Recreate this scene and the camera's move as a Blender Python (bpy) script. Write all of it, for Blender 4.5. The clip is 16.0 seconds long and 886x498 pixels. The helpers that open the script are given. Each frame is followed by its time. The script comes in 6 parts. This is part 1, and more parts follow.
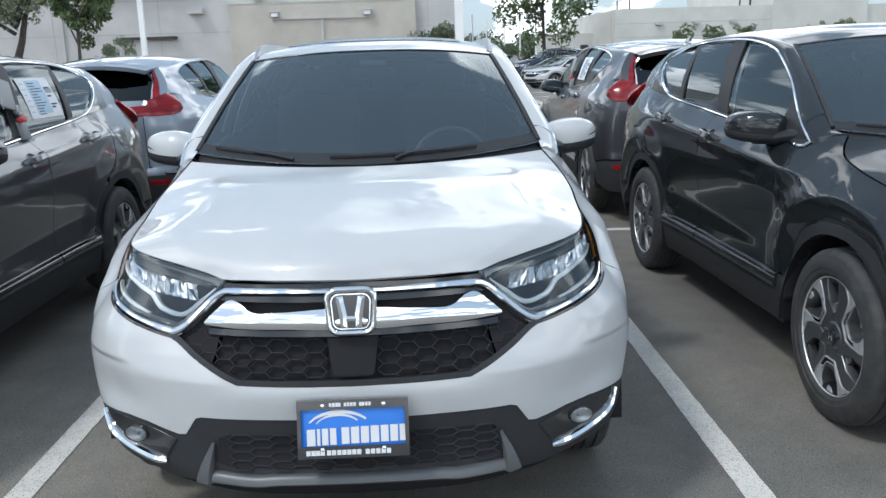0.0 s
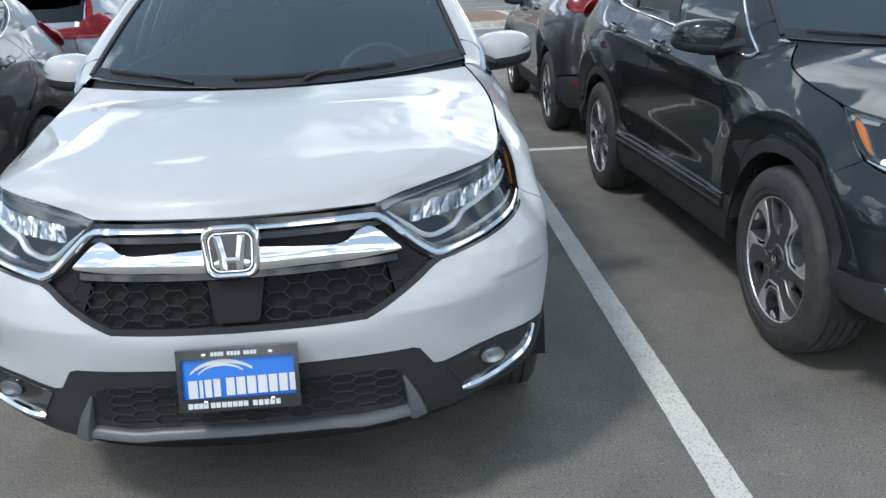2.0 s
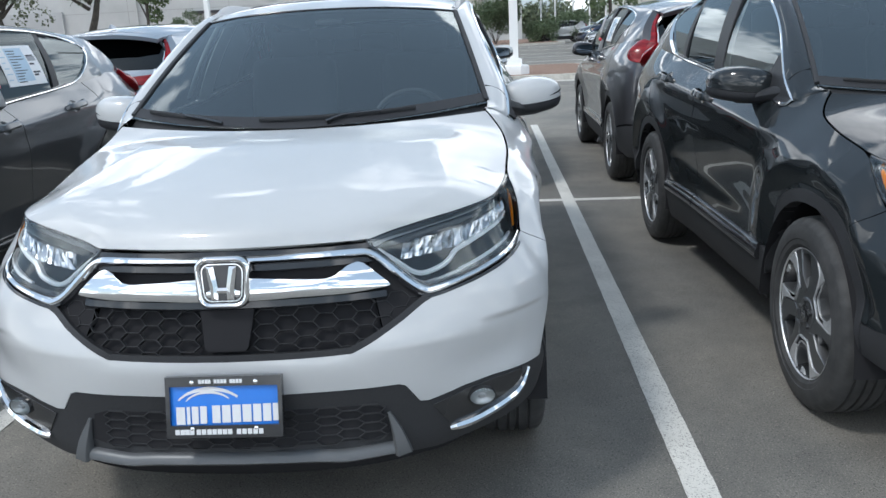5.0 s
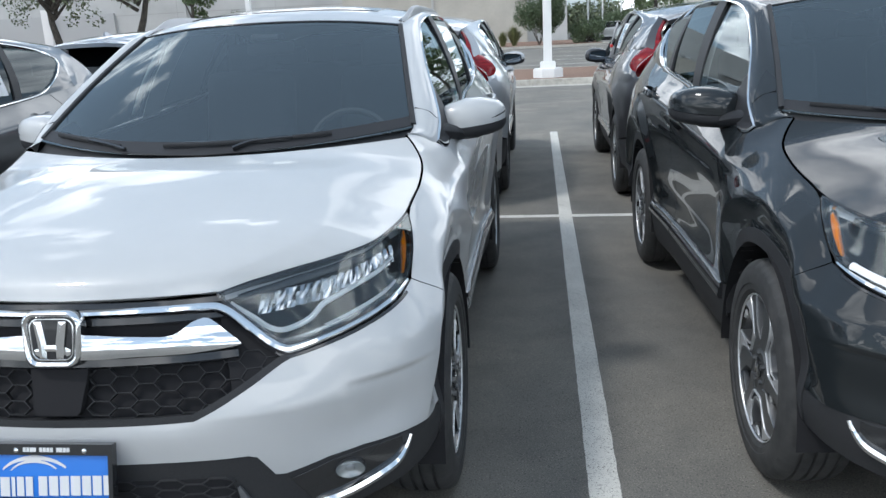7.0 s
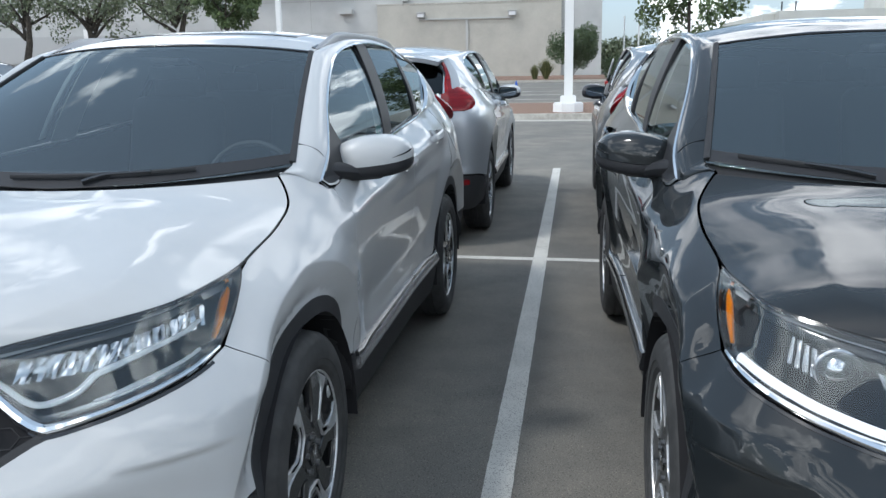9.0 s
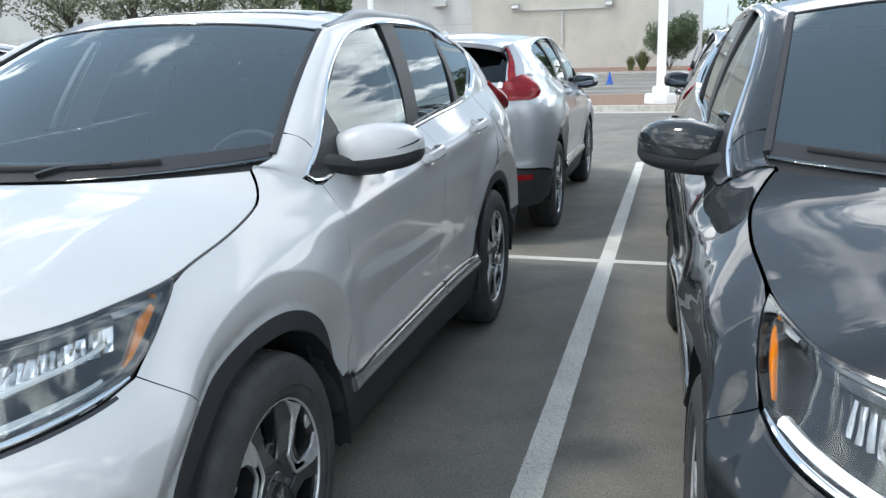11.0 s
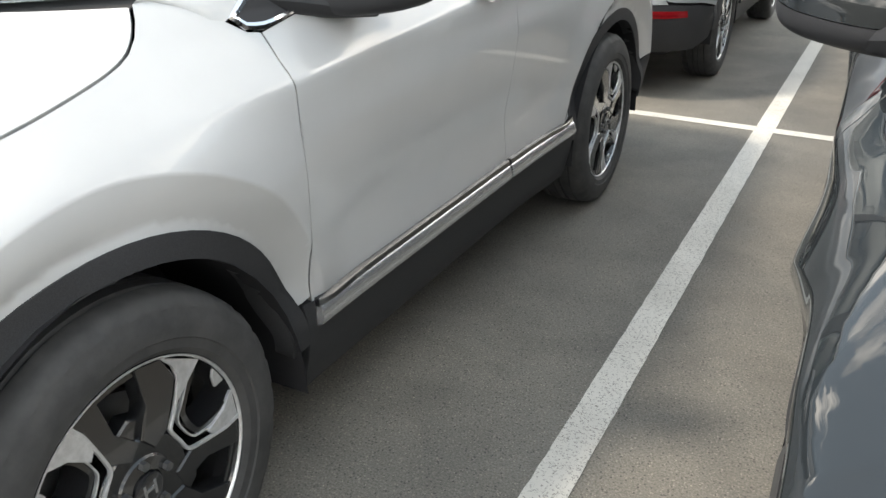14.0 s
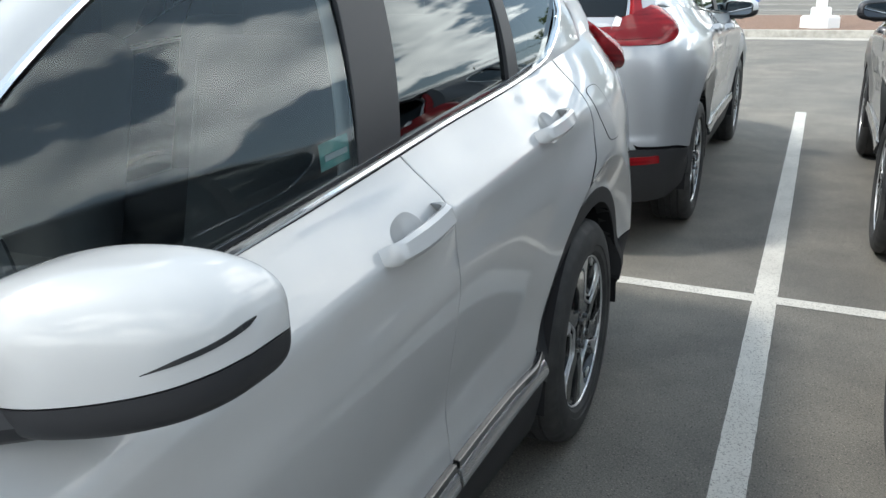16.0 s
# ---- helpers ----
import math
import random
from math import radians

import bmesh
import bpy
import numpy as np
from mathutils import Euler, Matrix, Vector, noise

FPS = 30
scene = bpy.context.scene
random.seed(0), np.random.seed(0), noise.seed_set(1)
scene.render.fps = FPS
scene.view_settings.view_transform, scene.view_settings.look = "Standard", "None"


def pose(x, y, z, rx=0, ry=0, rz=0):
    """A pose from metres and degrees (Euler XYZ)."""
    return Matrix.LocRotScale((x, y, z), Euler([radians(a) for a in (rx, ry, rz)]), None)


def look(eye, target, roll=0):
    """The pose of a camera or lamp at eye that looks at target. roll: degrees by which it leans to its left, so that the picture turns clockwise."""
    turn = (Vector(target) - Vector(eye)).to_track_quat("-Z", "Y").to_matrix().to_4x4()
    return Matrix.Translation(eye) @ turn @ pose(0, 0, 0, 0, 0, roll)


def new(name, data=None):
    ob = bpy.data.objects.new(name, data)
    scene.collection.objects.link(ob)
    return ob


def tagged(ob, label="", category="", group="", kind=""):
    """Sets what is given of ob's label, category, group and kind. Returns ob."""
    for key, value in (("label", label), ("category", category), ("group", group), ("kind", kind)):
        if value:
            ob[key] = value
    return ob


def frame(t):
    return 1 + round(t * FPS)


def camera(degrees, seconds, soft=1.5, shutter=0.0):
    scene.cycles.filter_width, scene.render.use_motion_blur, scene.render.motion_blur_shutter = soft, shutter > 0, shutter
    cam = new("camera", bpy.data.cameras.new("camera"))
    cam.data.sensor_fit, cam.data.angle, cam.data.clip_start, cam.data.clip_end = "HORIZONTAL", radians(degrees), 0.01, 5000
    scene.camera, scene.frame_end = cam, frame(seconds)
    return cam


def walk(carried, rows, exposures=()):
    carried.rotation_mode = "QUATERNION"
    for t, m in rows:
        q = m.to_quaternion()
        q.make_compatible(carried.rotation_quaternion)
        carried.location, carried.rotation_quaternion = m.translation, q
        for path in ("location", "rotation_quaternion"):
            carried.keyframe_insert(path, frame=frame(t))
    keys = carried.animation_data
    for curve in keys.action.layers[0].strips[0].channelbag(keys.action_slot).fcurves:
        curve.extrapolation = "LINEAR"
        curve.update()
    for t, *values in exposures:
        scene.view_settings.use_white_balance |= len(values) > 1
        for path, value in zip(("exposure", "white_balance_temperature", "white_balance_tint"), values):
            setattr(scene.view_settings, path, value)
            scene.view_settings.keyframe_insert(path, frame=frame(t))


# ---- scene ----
cam = camera(56.1, 16.0)
PATH = [
    (0, (0.211, -2.232, 1.544), (0.260, -0.284, 1.096), -1.79),
    (0.5, (0.256, -2.239, 1.534), (0.304, -0.297, 1.060), -2.59),
    (1, (0.278, -2.149, 1.509), (0.347, -0.243, 0.908), -3.32),
    (1.5, (0.343, -2.047, 1.493), (0.410, -0.148, 0.870), -3.21),
    (2, (0.468, -2.021, 1.512), (0.543, -0.126, 0.877), -2.93),
    (2.5, (0.631, -2.072, 1.482), (0.656, -0.172, 0.859), -2.89),
    (3, (0.686, -2.103, 1.489), (0.627, -0.199, 0.878), -2.48),
    (3.2, (0.689, -2.101, 1.488), (0.618, -0.196, 0.881), -2.38),
    (5.3, (0.751, -2.011, 1.473), (0.627, -0.080, 0.967), -2.91),
    (5.5, (0.773, -1.949, 1.476), (0.660, -0.017, 0.969), -2.59),
    (6, (0.845, -1.838, 1.496), (0.751, 0.094, 0.988), -2.52),
    (6.5, (0.981, -1.754, 1.493), (0.862, 0.174, 0.976), -2.79),
    (7, (1.170, -1.711, 1.516), (0.937, 0.210, 1.010), -2.91),
    (7.5, (1.266, -1.631, 1.516), (1.028, 0.292, 1.020), -3.01),
    (8, (1.375, -1.475, 1.509), (1.157, 0.461, 1.054), -1.48),
    (8.2, (1.420, -1.418, 1.514), (1.210, 0.520, 1.067), -1.09),
    (10.3, (1.819, -1.055, 1.466), (1.334, 0.838, 1.042), -1.39),
    (10.5, (1.794, -0.979, 1.463), (1.312, 0.915, 1.039), -1.44),
    (11, (1.802, -0.828, 1.446), (1.279, 1.050, 0.998), -1.52),
    (11.5, (1.926, -0.651, 1.439), (1.186, 1.132, 0.914), -2.52),
    (12, (1.994, -0.551, 1.401), (1.049, 1.089, 0.755), -4.54),
    (12.5, (1.928, -0.408, 1.384), (0.993, 1.195, 0.638), -3.43),
    (13, (1.855, -0.271, 1.372), (0.983, 1.320, 0.530), 0.43),
    (13.5, (1.847, -0.096, 1.366), (1.011, 1.506, 0.509), 0.68),
    (14, (1.885, 0.112, 1.389), (1.042, 1.718, 0.547), -0.19),
    (14.5, (1.770, 0.328, 1.406), (0.971, 1.989, 0.632), -1.35),
    (15, (1.615, 0.543, 1.476), (0.839, 2.232, 0.738), -0.84),
    (15.5, (1.528, 0.801, 1.473), (0.777, 2.519, 0.778), -0.58),
    (16, (1.475, 1.111, 1.492), (0.704, 2.844, 0.859), -1.19),
]
EXPOSURES = [(0, 0.56, 6090, 9), (8.2, 0.56, 6090, 9), (10.0, 0.66, 6140, 9), (10.5, 0.9, 6200, 9), (11.0, 0.94, 6280, 9), (12.0, 0.84, 6350, 9), (13.3, 1.34, 6850, 8), (14.1, 1.59, 7350, 11), (14.6, 1.58, 7600, 11), (14.85, 1.27, 7450, 10), (15.2, 1.23, 7300, 10), (15.6, 1.19, 6790, 8), (16, 1.11, 6540, 8)]
walk(cam, [(t, look(eye, target, roll)) for t, eye, target, roll in PATH], EXPOSURES)

# ---- world, sun ----
CLOUD_LO, CLOUD_HI = .485, .525
SUN_TO = Vector((-.557, -.357, 1.0)).normalized()         # the way to the sun
sky = bpy.data.worlds.new("sky")
scene.world = sky
sky.use_nodes = True
wn, wl = sky.node_tree.nodes, sky.node_tree.links
wn.clear()
w_out, w_bg, w_sky = wn.new("ShaderNodeOutputWorld"), wn.new("ShaderNodeBackground"), wn.new("ShaderNodeTexSky")
w_sky.sky_type, w_sky.sun_disc = "NISHITA", False
w_sky.sun_elevation, w_sky.sun_rotation = math.asin(SUN_TO.z), math.atan2(SUN_TO.x, SUN_TO.y)
w_sky.air_density, w_sky.dust_density, w_sky.ozone_density = 1.0, 1.4, 1.0
# clouds: noise on a flat layer overhead, so that they crowd together towards the horizon
w_co, w_sep, w_comb = wn.new("ShaderNodeTexCoord"), wn.new("ShaderNodeSeparateXYZ"), wn.new("ShaderNodeCombineXYZ")
w_up, w_dx, w_dy = (wn.new("ShaderNodeMath") for _ in range(3))
w_up.operation, w_dx.operation, w_dy.operation = "MAXIMUM", "DIVIDE", "DIVIDE"
w_add = wn.new("ShaderNodeMath")
w_add.operation = "ADD"
w_up.inputs[1].default_value, w_add.inputs[1].default_value = 0.0, .38
w_n1, w_n2 = wn.new("ShaderNodeTexNoise"), wn.new("ShaderNodeTexNoise")
w_n1.inputs["Scale"].default_value, w_n1.inputs["Detail"].default_value, w_n1.inputs["Roughness"].default_value = 2.6, 7, .54
w_n2.inputs["Scale"].default_value, w_n2.inputs["Detail"].default_value = 4.2, 5
w_comb.inputs[2].default_value = 3.7
w_r1, w_r2 = wn.new("ShaderNodeValToRGB"), wn.new("ShaderNodeValToRGB")
w_r1.color_ramp.elements[0].position, w_r1.color_ramp.elements[1].position = CLOUD_LO, CLOUD_HI
w_r2.color_ramp.elements[0].position, w_r2.color_ramp.elements[1].position = .34, .66
w_r2.color_ramp.elements[0].color, w_r2.color_ramp.elements[1].color = (4.6, 5.0, 5.5, 1), (15.5, 15.5, 15.3, 1)
w_low, w_thin = wn.new("ShaderNodeMapRange"), wn.new("ShaderNodeMath")           # a clear patch overhead
w_thin.operation = "ADD"
for w_k, w_v in (("From Min", .655), ("From Max", .785), ("To Min", -.008), ("To Max", -.30)):
    w_low.inputs[w_k].default_value = w_v
w_mix, w_haze = wn.new("ShaderNodeMixRGB"), wn.new("ShaderNodeMixRGB")
w_haze.inputs[0].default_value, w_haze.inputs[2].default_value = .70, (2.4, 3.0, 3.5, 1)      # thin milky haze over the blue
for a, b in ((w_co.outputs["Generated"], w_sep.inputs[0]), (w_sep.outputs[2], w_up.inputs[0]), (w_up.outputs[0], w_add.inputs[0]),
             (w_sep.outputs[0], w_dx.inputs[0]), (w_add.outputs[0], w_dx.inputs[1]), (w_sep.outputs[1], w_dy.inputs[0]), (w_add.outputs[0], w_dy.inputs[1]),
             (w_dx.outputs[0], w_comb.inputs[0]), (w_dy.outputs[0], w_comb.inputs[1]), (w_comb.outputs[0], w_n1.inputs[0]), (w_comb.outputs[0], w_n2.inputs[0]),
             (w_n1.outputs["Fac"], w_thin.inputs[0]), (w_low.outputs[0], w_thin.inputs[1]), (w_up.outputs[0], w_low.inputs[0]), (w_thin.outputs[0], w_r1.inputs[0]), (w_n2.outputs["Fac"], w_r2.inputs[0]), (w_r1.outputs[0], w_mix.inputs[0]),
             (w_sky.outputs[0], w_haze.inputs[1]), (w_haze.outputs[0], w_mix.inputs[1]), (w_r2.outputs[0], w_mix.inputs[2]), (w_mix.outputs[0], w_bg.inputs[0]),
             (w_bg.outputs[0], w_out.inputs[0])):
    wl.new(a, b)
w_bg.inputs[1].default_value = .15

sun = new("sun", bpy.data.lights.new("sun", "SUN"))
sun.matrix_basis = look((0, 0, 30), tuple(Vector((0, 0, 30)) - SUN_TO))
sun.data.energy, sun.data.angle, sun.data.color = 1.25, radians(8.0), (1.0, .955, .89)

# ---- materials ----
def material(name, colour, rough=.5, metal=0.0, coat=0.0, spec=.5):
    m = bpy.data.materials.new(name)
    m.use_nodes = True
    b = m.node_tree.nodes["Principled BSDF"]
    b.inputs["Base Color"].default_value = (*colour, 1)
    b.inputs["Roughness"].default_value, b.inputs["Metallic"].default_value = rough, metal
    b.inputs["Coat Weight"].default_value, b.inputs["Coat Roughness"].default_value = coat, .02
    b.inputs["Specular IOR Level"].default_value = spec
    return m


def node(m, kind, **values):
    n = m.node_tree.nodes.new("ShaderNode" + kind)
    for k, v in values.items():
        n.inputs[k.replace("_", " ")].default_value = v
    return n


def wire(m, a, b):
    m.node_tree.links.new(a, b)


def grain(m, scale, detail, low, high, lo=.35, hi=.65, where="Object", stretch=None, seed=0.0):
    """Noise between two colours, for the base colour. Returns the noise node and the ramp."""
    c = node(m, "TexCoord")
    mp = node(m, "Mapping")
    mp.inputs["Location"].default_value = (seed, seed * .7, seed * 1.3)
    if stretch:
        mp.inputs["Scale"].default_value = stretch
    n = node(m, "TexNoise", Scale=scale, Detail=detail, Roughness=.6)
    r = node(m, "ValToRGB")
    r.color_ramp.elements[0].position, r.color_ramp.elements[1].position = lo, hi
    r.color_ramp.elements[0].color, r.color_ramp.elements[1].color = (*low, 1), (*high, 1)
    wire(m, c.outputs[where], mp.inputs[0])
    wire(m, mp.outputs[0], n.inputs["Vector"])
    wire(m, n.outputs["Fac"], r.inputs[0])
    return n, r


def multiply(m, a, b, kind="MULTIPLY", fac=1.0):
    x = node(m, "MixRGB", Fac=fac)
    x.blend_type = kind
    wire(m, a, x.inputs[1])
    wire(m, b, x.inputs[2])
    return x.outputs[0]


def relief(m, height, strength, distance):
    b = node(m, "Bump", Strength=strength, Distance=distance)
    wire(m, height, b.inputs["Height"])
    wire(m, b.outputs[0], m.node_tree.nodes["Principled BSDF"].inputs["Normal"])


def base(m):
    return m.node_tree.nodes["Principled BSDF"].inputs["Base Color"]


def paint(name, colour, metal=.0, rough=.35, fleck=0.0, spec=.5, coat=1.0):
    """Car paint: coloured base under clear lacquer, with metal flecks and a little dust."""
    m = material(name, colour, rough, metal, coat, spec)
    b = m.node_tree.nodes["Principled BSDF"]
    n, r = grain(m, 2.2, 5, tuple(c * .97 for c in colour), tuple(min(1, c * 1.03) for c in colour))
    wire(m, r.outputs[0], base(m))
    if fleck:
        f = node(m, "TexVoronoi", Scale=900)
        c = node(m, "TexCoord")
        wire(m, c.outputs["Object"], f.inputs["Vector"])
        mr = node(m, "MapRange")
        mr.inputs["To Min"].default_value, mr.inputs["To Max"].default_value = rough - fleck, rough + fleck
        wire(m, f.outputs["Distance"], mr.inputs["Value"])
        wire(m, mr.outputs[0], b.inputs["Roughness"])
    d, dr = grain(m, 5.0, 8, (.004, .004, .004), (.022, .022, .022), .4, .75)
    wire(m, dr.outputs[0], b.inputs["Coat Roughness"])
    return m


WHITE = paint("white_paint", (.45, .46, .465), 0.0, .42, coat=.95)
BLACK = paint("black_paint", (.012, .015, .017), .0, .5, spec=.05, coat=1.0)
GREY = paint("grey_paint", (.066, .071, .078), .55, .36, .1)
SILVER = paint("silver_paint", (.43, .45, .47), .50, .40, .1)
BLUESILVER = paint("blue_silver_paint", (.22, .255, .30), .50, .40, .1)
DARKGREY = paint("dark_grey_paint", (.050, .050, .055), .55, .36, .1)
NAVY = paint("navy_paint", (.016, .026, .055), .5, .38)

PLASTIC = material("black_plastic", (.034, .035, .038), .6, spec=.3)
_n, _r = grain(PLASTIC, 420, 3, (.022, .023, .025), (.034, .035, .038))
wire(PLASTIC, _r.outputs[0], base(PLASTIC))
relief(PLASTIC, _n.outputs["Fac"], .18, .0006)
GLOSSBLACK = material("gloss_black", (.020, .021, .023), .14, 0, .4)
RUBBER = material("tyre_rubber", (.018, .018, .019), .72)
_n, _r = grain(RUBBER, 14, 6, (.028, .029, .030), (.052, .052, .052))
wire(RUBBER, _r.outputs[0], base(RUBBER))
CHROME = material("chrome", (.86, .87, .88), .06, 1.0)
MACHINED = material("machined_alloy", (.72, .73, .74), .36, .65)
_n, _r = grain(MACHINED, 60, 4, (.52, .53, .54), (.66, .67, .68))
wire(MACHINED, _r.outputs[0], base(MACHINED))
ALLOYGREY = material("grey_alloy", (.15, .155, .16), .36, .8)
RIMBLACK = material("rim_black", (.012, .0125, .0135), .20, 0, .6, .5)
SKID = material("silver_plastic", (.095, .10, .105), .42, .3)
DARKVOID = material("dark_shell", (.026, .026, .028), .9, spec=0)
SEAT = material("dark_seat", (.11, .11, .115), .8)
LINER = material("light_headliner", (.50, .50, .48), .85)
DASH = material("dark_dash", (.05, .05, .054), .6)
AMBER = material("amber_lens", (.84, .25, .0), .3, 0, 0, .2)
REDLENS = material("red_lens", (.42, .012, .016), .16, 0, 0, .4)
_n, _r = grain(REDLENS, 4.0, 3, (.13, .003, .006), (.26, .008, .012), where="Object", stretch=(1, 1, 9))
wire(REDLENS, _r.outputs[0], base(REDLENS))
CLEARLENS = material("clear_reflector", (.90, .91, .92), .08, 1.0)
LAMPHOUSE = material("lamp_housing", (.40, .41, .425), .34, .45)
MIRRORGLASS = material("mirror_glass", (.20, .23, .26), .03, 1.0)
PLATEBLUE = material("plate_blue", (.020, .17, .62), .35)
PLATEWHITE = material("plate_white", (.64, .65, .66), .45)
PAPER = material("sticker_paper", (.75, .76, .77), .6)
PAPERBLUE = material("sticker_blue", (.42, .55, .66), .6)
INK = material("ink", (.05, .05, .06), .6)
TEAL = material("sticker_teal", (.22, .50, .46), .5)


def glass(name, tint, gloss=.03, ior=1.55):
    """Window glass: what is seen through it takes the tint, and it mirrors more at a slant."""
    m = bpy.data.materials.new(name)
    m.use_nodes = True
    t = m.node_tree
    t.nodes.clear()
    o, mix, tr, gl, fr = (t.nodes.new("ShaderNode" + k) for k in ("OutputMaterial", "MixShader", "BsdfTransparent", "BsdfGlossy", "Fresnel"))
    tr.inputs[0].default_value = (*tint, 1)
    gl.inputs["Roughness"].default_value = .015
    gl.inputs["Color"].default_value = (.90, .98, 1, 1)
    fr.inputs["IOR"].default_value = ior
    ad = t.nodes.new("ShaderNodeMath")
    ad.operation = "ADD"
    ad.inputs[1].default_value = gloss
    ad.use_clamp = True
    t.links.new(fr.outputs[0], ad.inputs[0])
    t.links.new(ad.outputs[0], mix.inputs[0])
    t.links.new(tr.outputs[0], mix.inputs[1])
    t.links.new(gl.outputs[0], mix.inputs[2])
    t.links.new(mix.outputs[0], o.inputs[0])
    return m


WINDSCREEN = glass("windscreen_glass", (.66, .73, .74), .085)
DOORGLASS = glass("door_glass", (.60, .66, .67), .01, 1.48)
PRIVACY = glass("privacy_glass", (.09, .10, .11), .01, 1.45)
LENSGLASS = glass("lamp_glass", (.92, .94, .95), .02)

# ground
ASPHALT = material("asphalt", (.07, .068, .062), .85)
_n, _r = grain(ASPHALT, 170, 6, (.120, .116, .105), (.272, .260, .235), .33, .72)
_n2, _r2 = grain(ASPHALT, .55, 7, (.72, .73, .74), (1.12, 1.09, 1.04), .36, .66)
_n3, _r3 = grain(ASPHALT, 2.8, 6, (.86, .86, .86), (1.06, 1.06, 1.05), .40, .62, seed=4.0)
_c = multiply(ASPHALT, multiply(ASPHALT, _r.outputs[0], _r2.outputs[0]), _r3.outputs[0])
# loose chips and open pits between the stones
for _scale, _at, _soft, _tone in ((95, .16, .10, (1.55, 1.52, 1.46)), (70, .15, .10, (.50, .50, .52)), (38, .10, .05, (1.35, 1.32, 1.25))):
    _v, _k, _q = node(ASPHALT, "TexVoronoi", Scale=_scale, Randomness=1.0), node(ASPHALT, "TexCoord"), node(ASPHALT, "ValToRGB")
    wire(ASPHALT, _k.outputs["Object"], _v.inputs["Vector"])
    _q.color_ramp.elements[0].position, _q.color_ramp.elements[1].position = _at, _at + _soft
    _q.color_ramp.elements[0].color, _q.color_ramp.elements[1].color = (*_tone, 1), (1, 1, 1, 1)
    wire(ASPHALT, _v.outputs["Distance"], _q.inputs[0])
    _c = multiply(ASPHALT, _c, _q.outputs[0])
wire(ASPHALT, _c, base(ASPHALT))
relief(ASPHALT, _n.outputs["Fac"], .5, .004)
LINE = material("line_paint", (.62, .62, .59), .7)
_n, _r = grain(LINE, 150, 5, (.27, .26, .24), (.66, .645, .60), .36, .46)
_n2, _r2 = grain(LINE, 3.0, 5, (.84, .84, .83), (1.0, 1.0, .99))
wire(LINE, multiply(LINE, _r.outputs[0], _r2.outputs[0]), base(LINE))
relief(LINE, _n.outputs["Fac"], .35, .003)
CONCRETE = material("concrete", (.45, .43, .39), .85)
_n, _r = grain(CONCRETE, 6, 8, (.36, .34, .30), (.54, .52, .47))
wire(CONCRETE, _r.outputs[0], base(CONCRETE))
relief(CONCRETE, _n.outputs["Fac"], .2, .01)
MULCH = material("mulch", (.20, .12, .08), .95)
_n, _r = grain(MULCH, 28, 8, (.10, .055, .035), (.34, .22, .16))
wire(MULCH, _r.outputs[0], base(MULCH))
relief(MULCH, _n.outputs["Fac"], .7, .03)
WALLPAINT = material("beige_wall", (.52, .50, .44), .9)
_n, _r = grain(WALLPAINT, .35, 6, (.42, .405, .36), (.50, .485, .43))
_n2, _r2 = grain(WALLPAINT, 14, 5, (.95, .95, .95), (1.03, 1.03, 1.03))
wire(WALLPAINT, multiply(WALLPAINT, _r.outputs[0], _r2.outputs[0]), base(WALLPAINT))
GREYWALL = material("pale_grey_wall", (.58, .59, .58), .9)
_n, _r = grain(GREYWALL, .3, 6, (.43, .44, .43), (.51, .52, .51))
wire(GREYWALL, _r.outputs[0], base(GREYWALL))
WHITEMETAL = material("white_pole_paint", (.78, .78, .77), .45)
DARKMETAL = material("dark_metal", (.06, .06, .065), .5, .6)
CONEBLUE = material("blue_cone", (.02, .09, .42), .6)
BARK = material("bark", (.09, .07, .055), .9)
_n, _r = grain(BARK, 12, 6, (.035, .030, .025), (.10, .085, .07), stretch=(1, 1, .25))
wire(BARK, _r.outputs[0], base(BARK))
relief(BARK, _n.outputs["Fac"], .6, .03)


def leaf_material(name, low, high):
    m = material(name, low, .55)
    i = node(m, "NewGeometry")
    r = node(m, "ValToRGB")
    r.color_ramp.elements[0].color, r.color_ramp.elements[1].color = (*low, 1), (*high, 1)
    wire(m, i.outputs["Random Per Island"], r.inputs[0])
    wire(m, r.outputs[0], base(m))
    return m


LEAF = leaf_material("green_leaf", (.05, .08, .03), (.14, .19, .075))
OAKLEAF = leaf_material("oak_leaf", (.075, .096, .058), (.18, .21, .12))
SHRUBLEAF = leaf_material("shrub_leaf", (.035, .065, .025), (.12, .16, .08))
GRASSLEAF = leaf_material("grass_blade", (.08, .10, .035), (.24, .25, .12))
FOGGLASS = material("fog_reflector", (.48, .49, .50), .22, .6)
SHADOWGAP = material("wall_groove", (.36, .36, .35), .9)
CREAMWALL = material("cream_wall", (.66, .66, .61), .9)
_n, _r = grain(CREAMWALL, .3, 6, (.50, .50, .46), (.58, .58, .54))
wire(CREAMWALL, _r.outputs[0], base(CREAMWALL))
LAMPCASE = material("lamp_case_grey", (.42, .43, .43), .5)
DEEPRED = material("deep_red_lens", (.16, .004, .008), .25, 0, 0, .3)
SILVERLAMP = material("lamp_silver", (.60, .61, .62), .25, .8)
PALEHOUSE = material("pale_lamp_housing", (.78, .79, .80), .35, .0)
GUIDE = material("light_guide_plastic", (.90, .91, .92), .25)
CELL = material("lamp_reflector", (.56, .57, .59), .14, 1.0)
SATIN = material("satin_black_plastic", (.026, .027, .030), .48, 0, 0, .25)
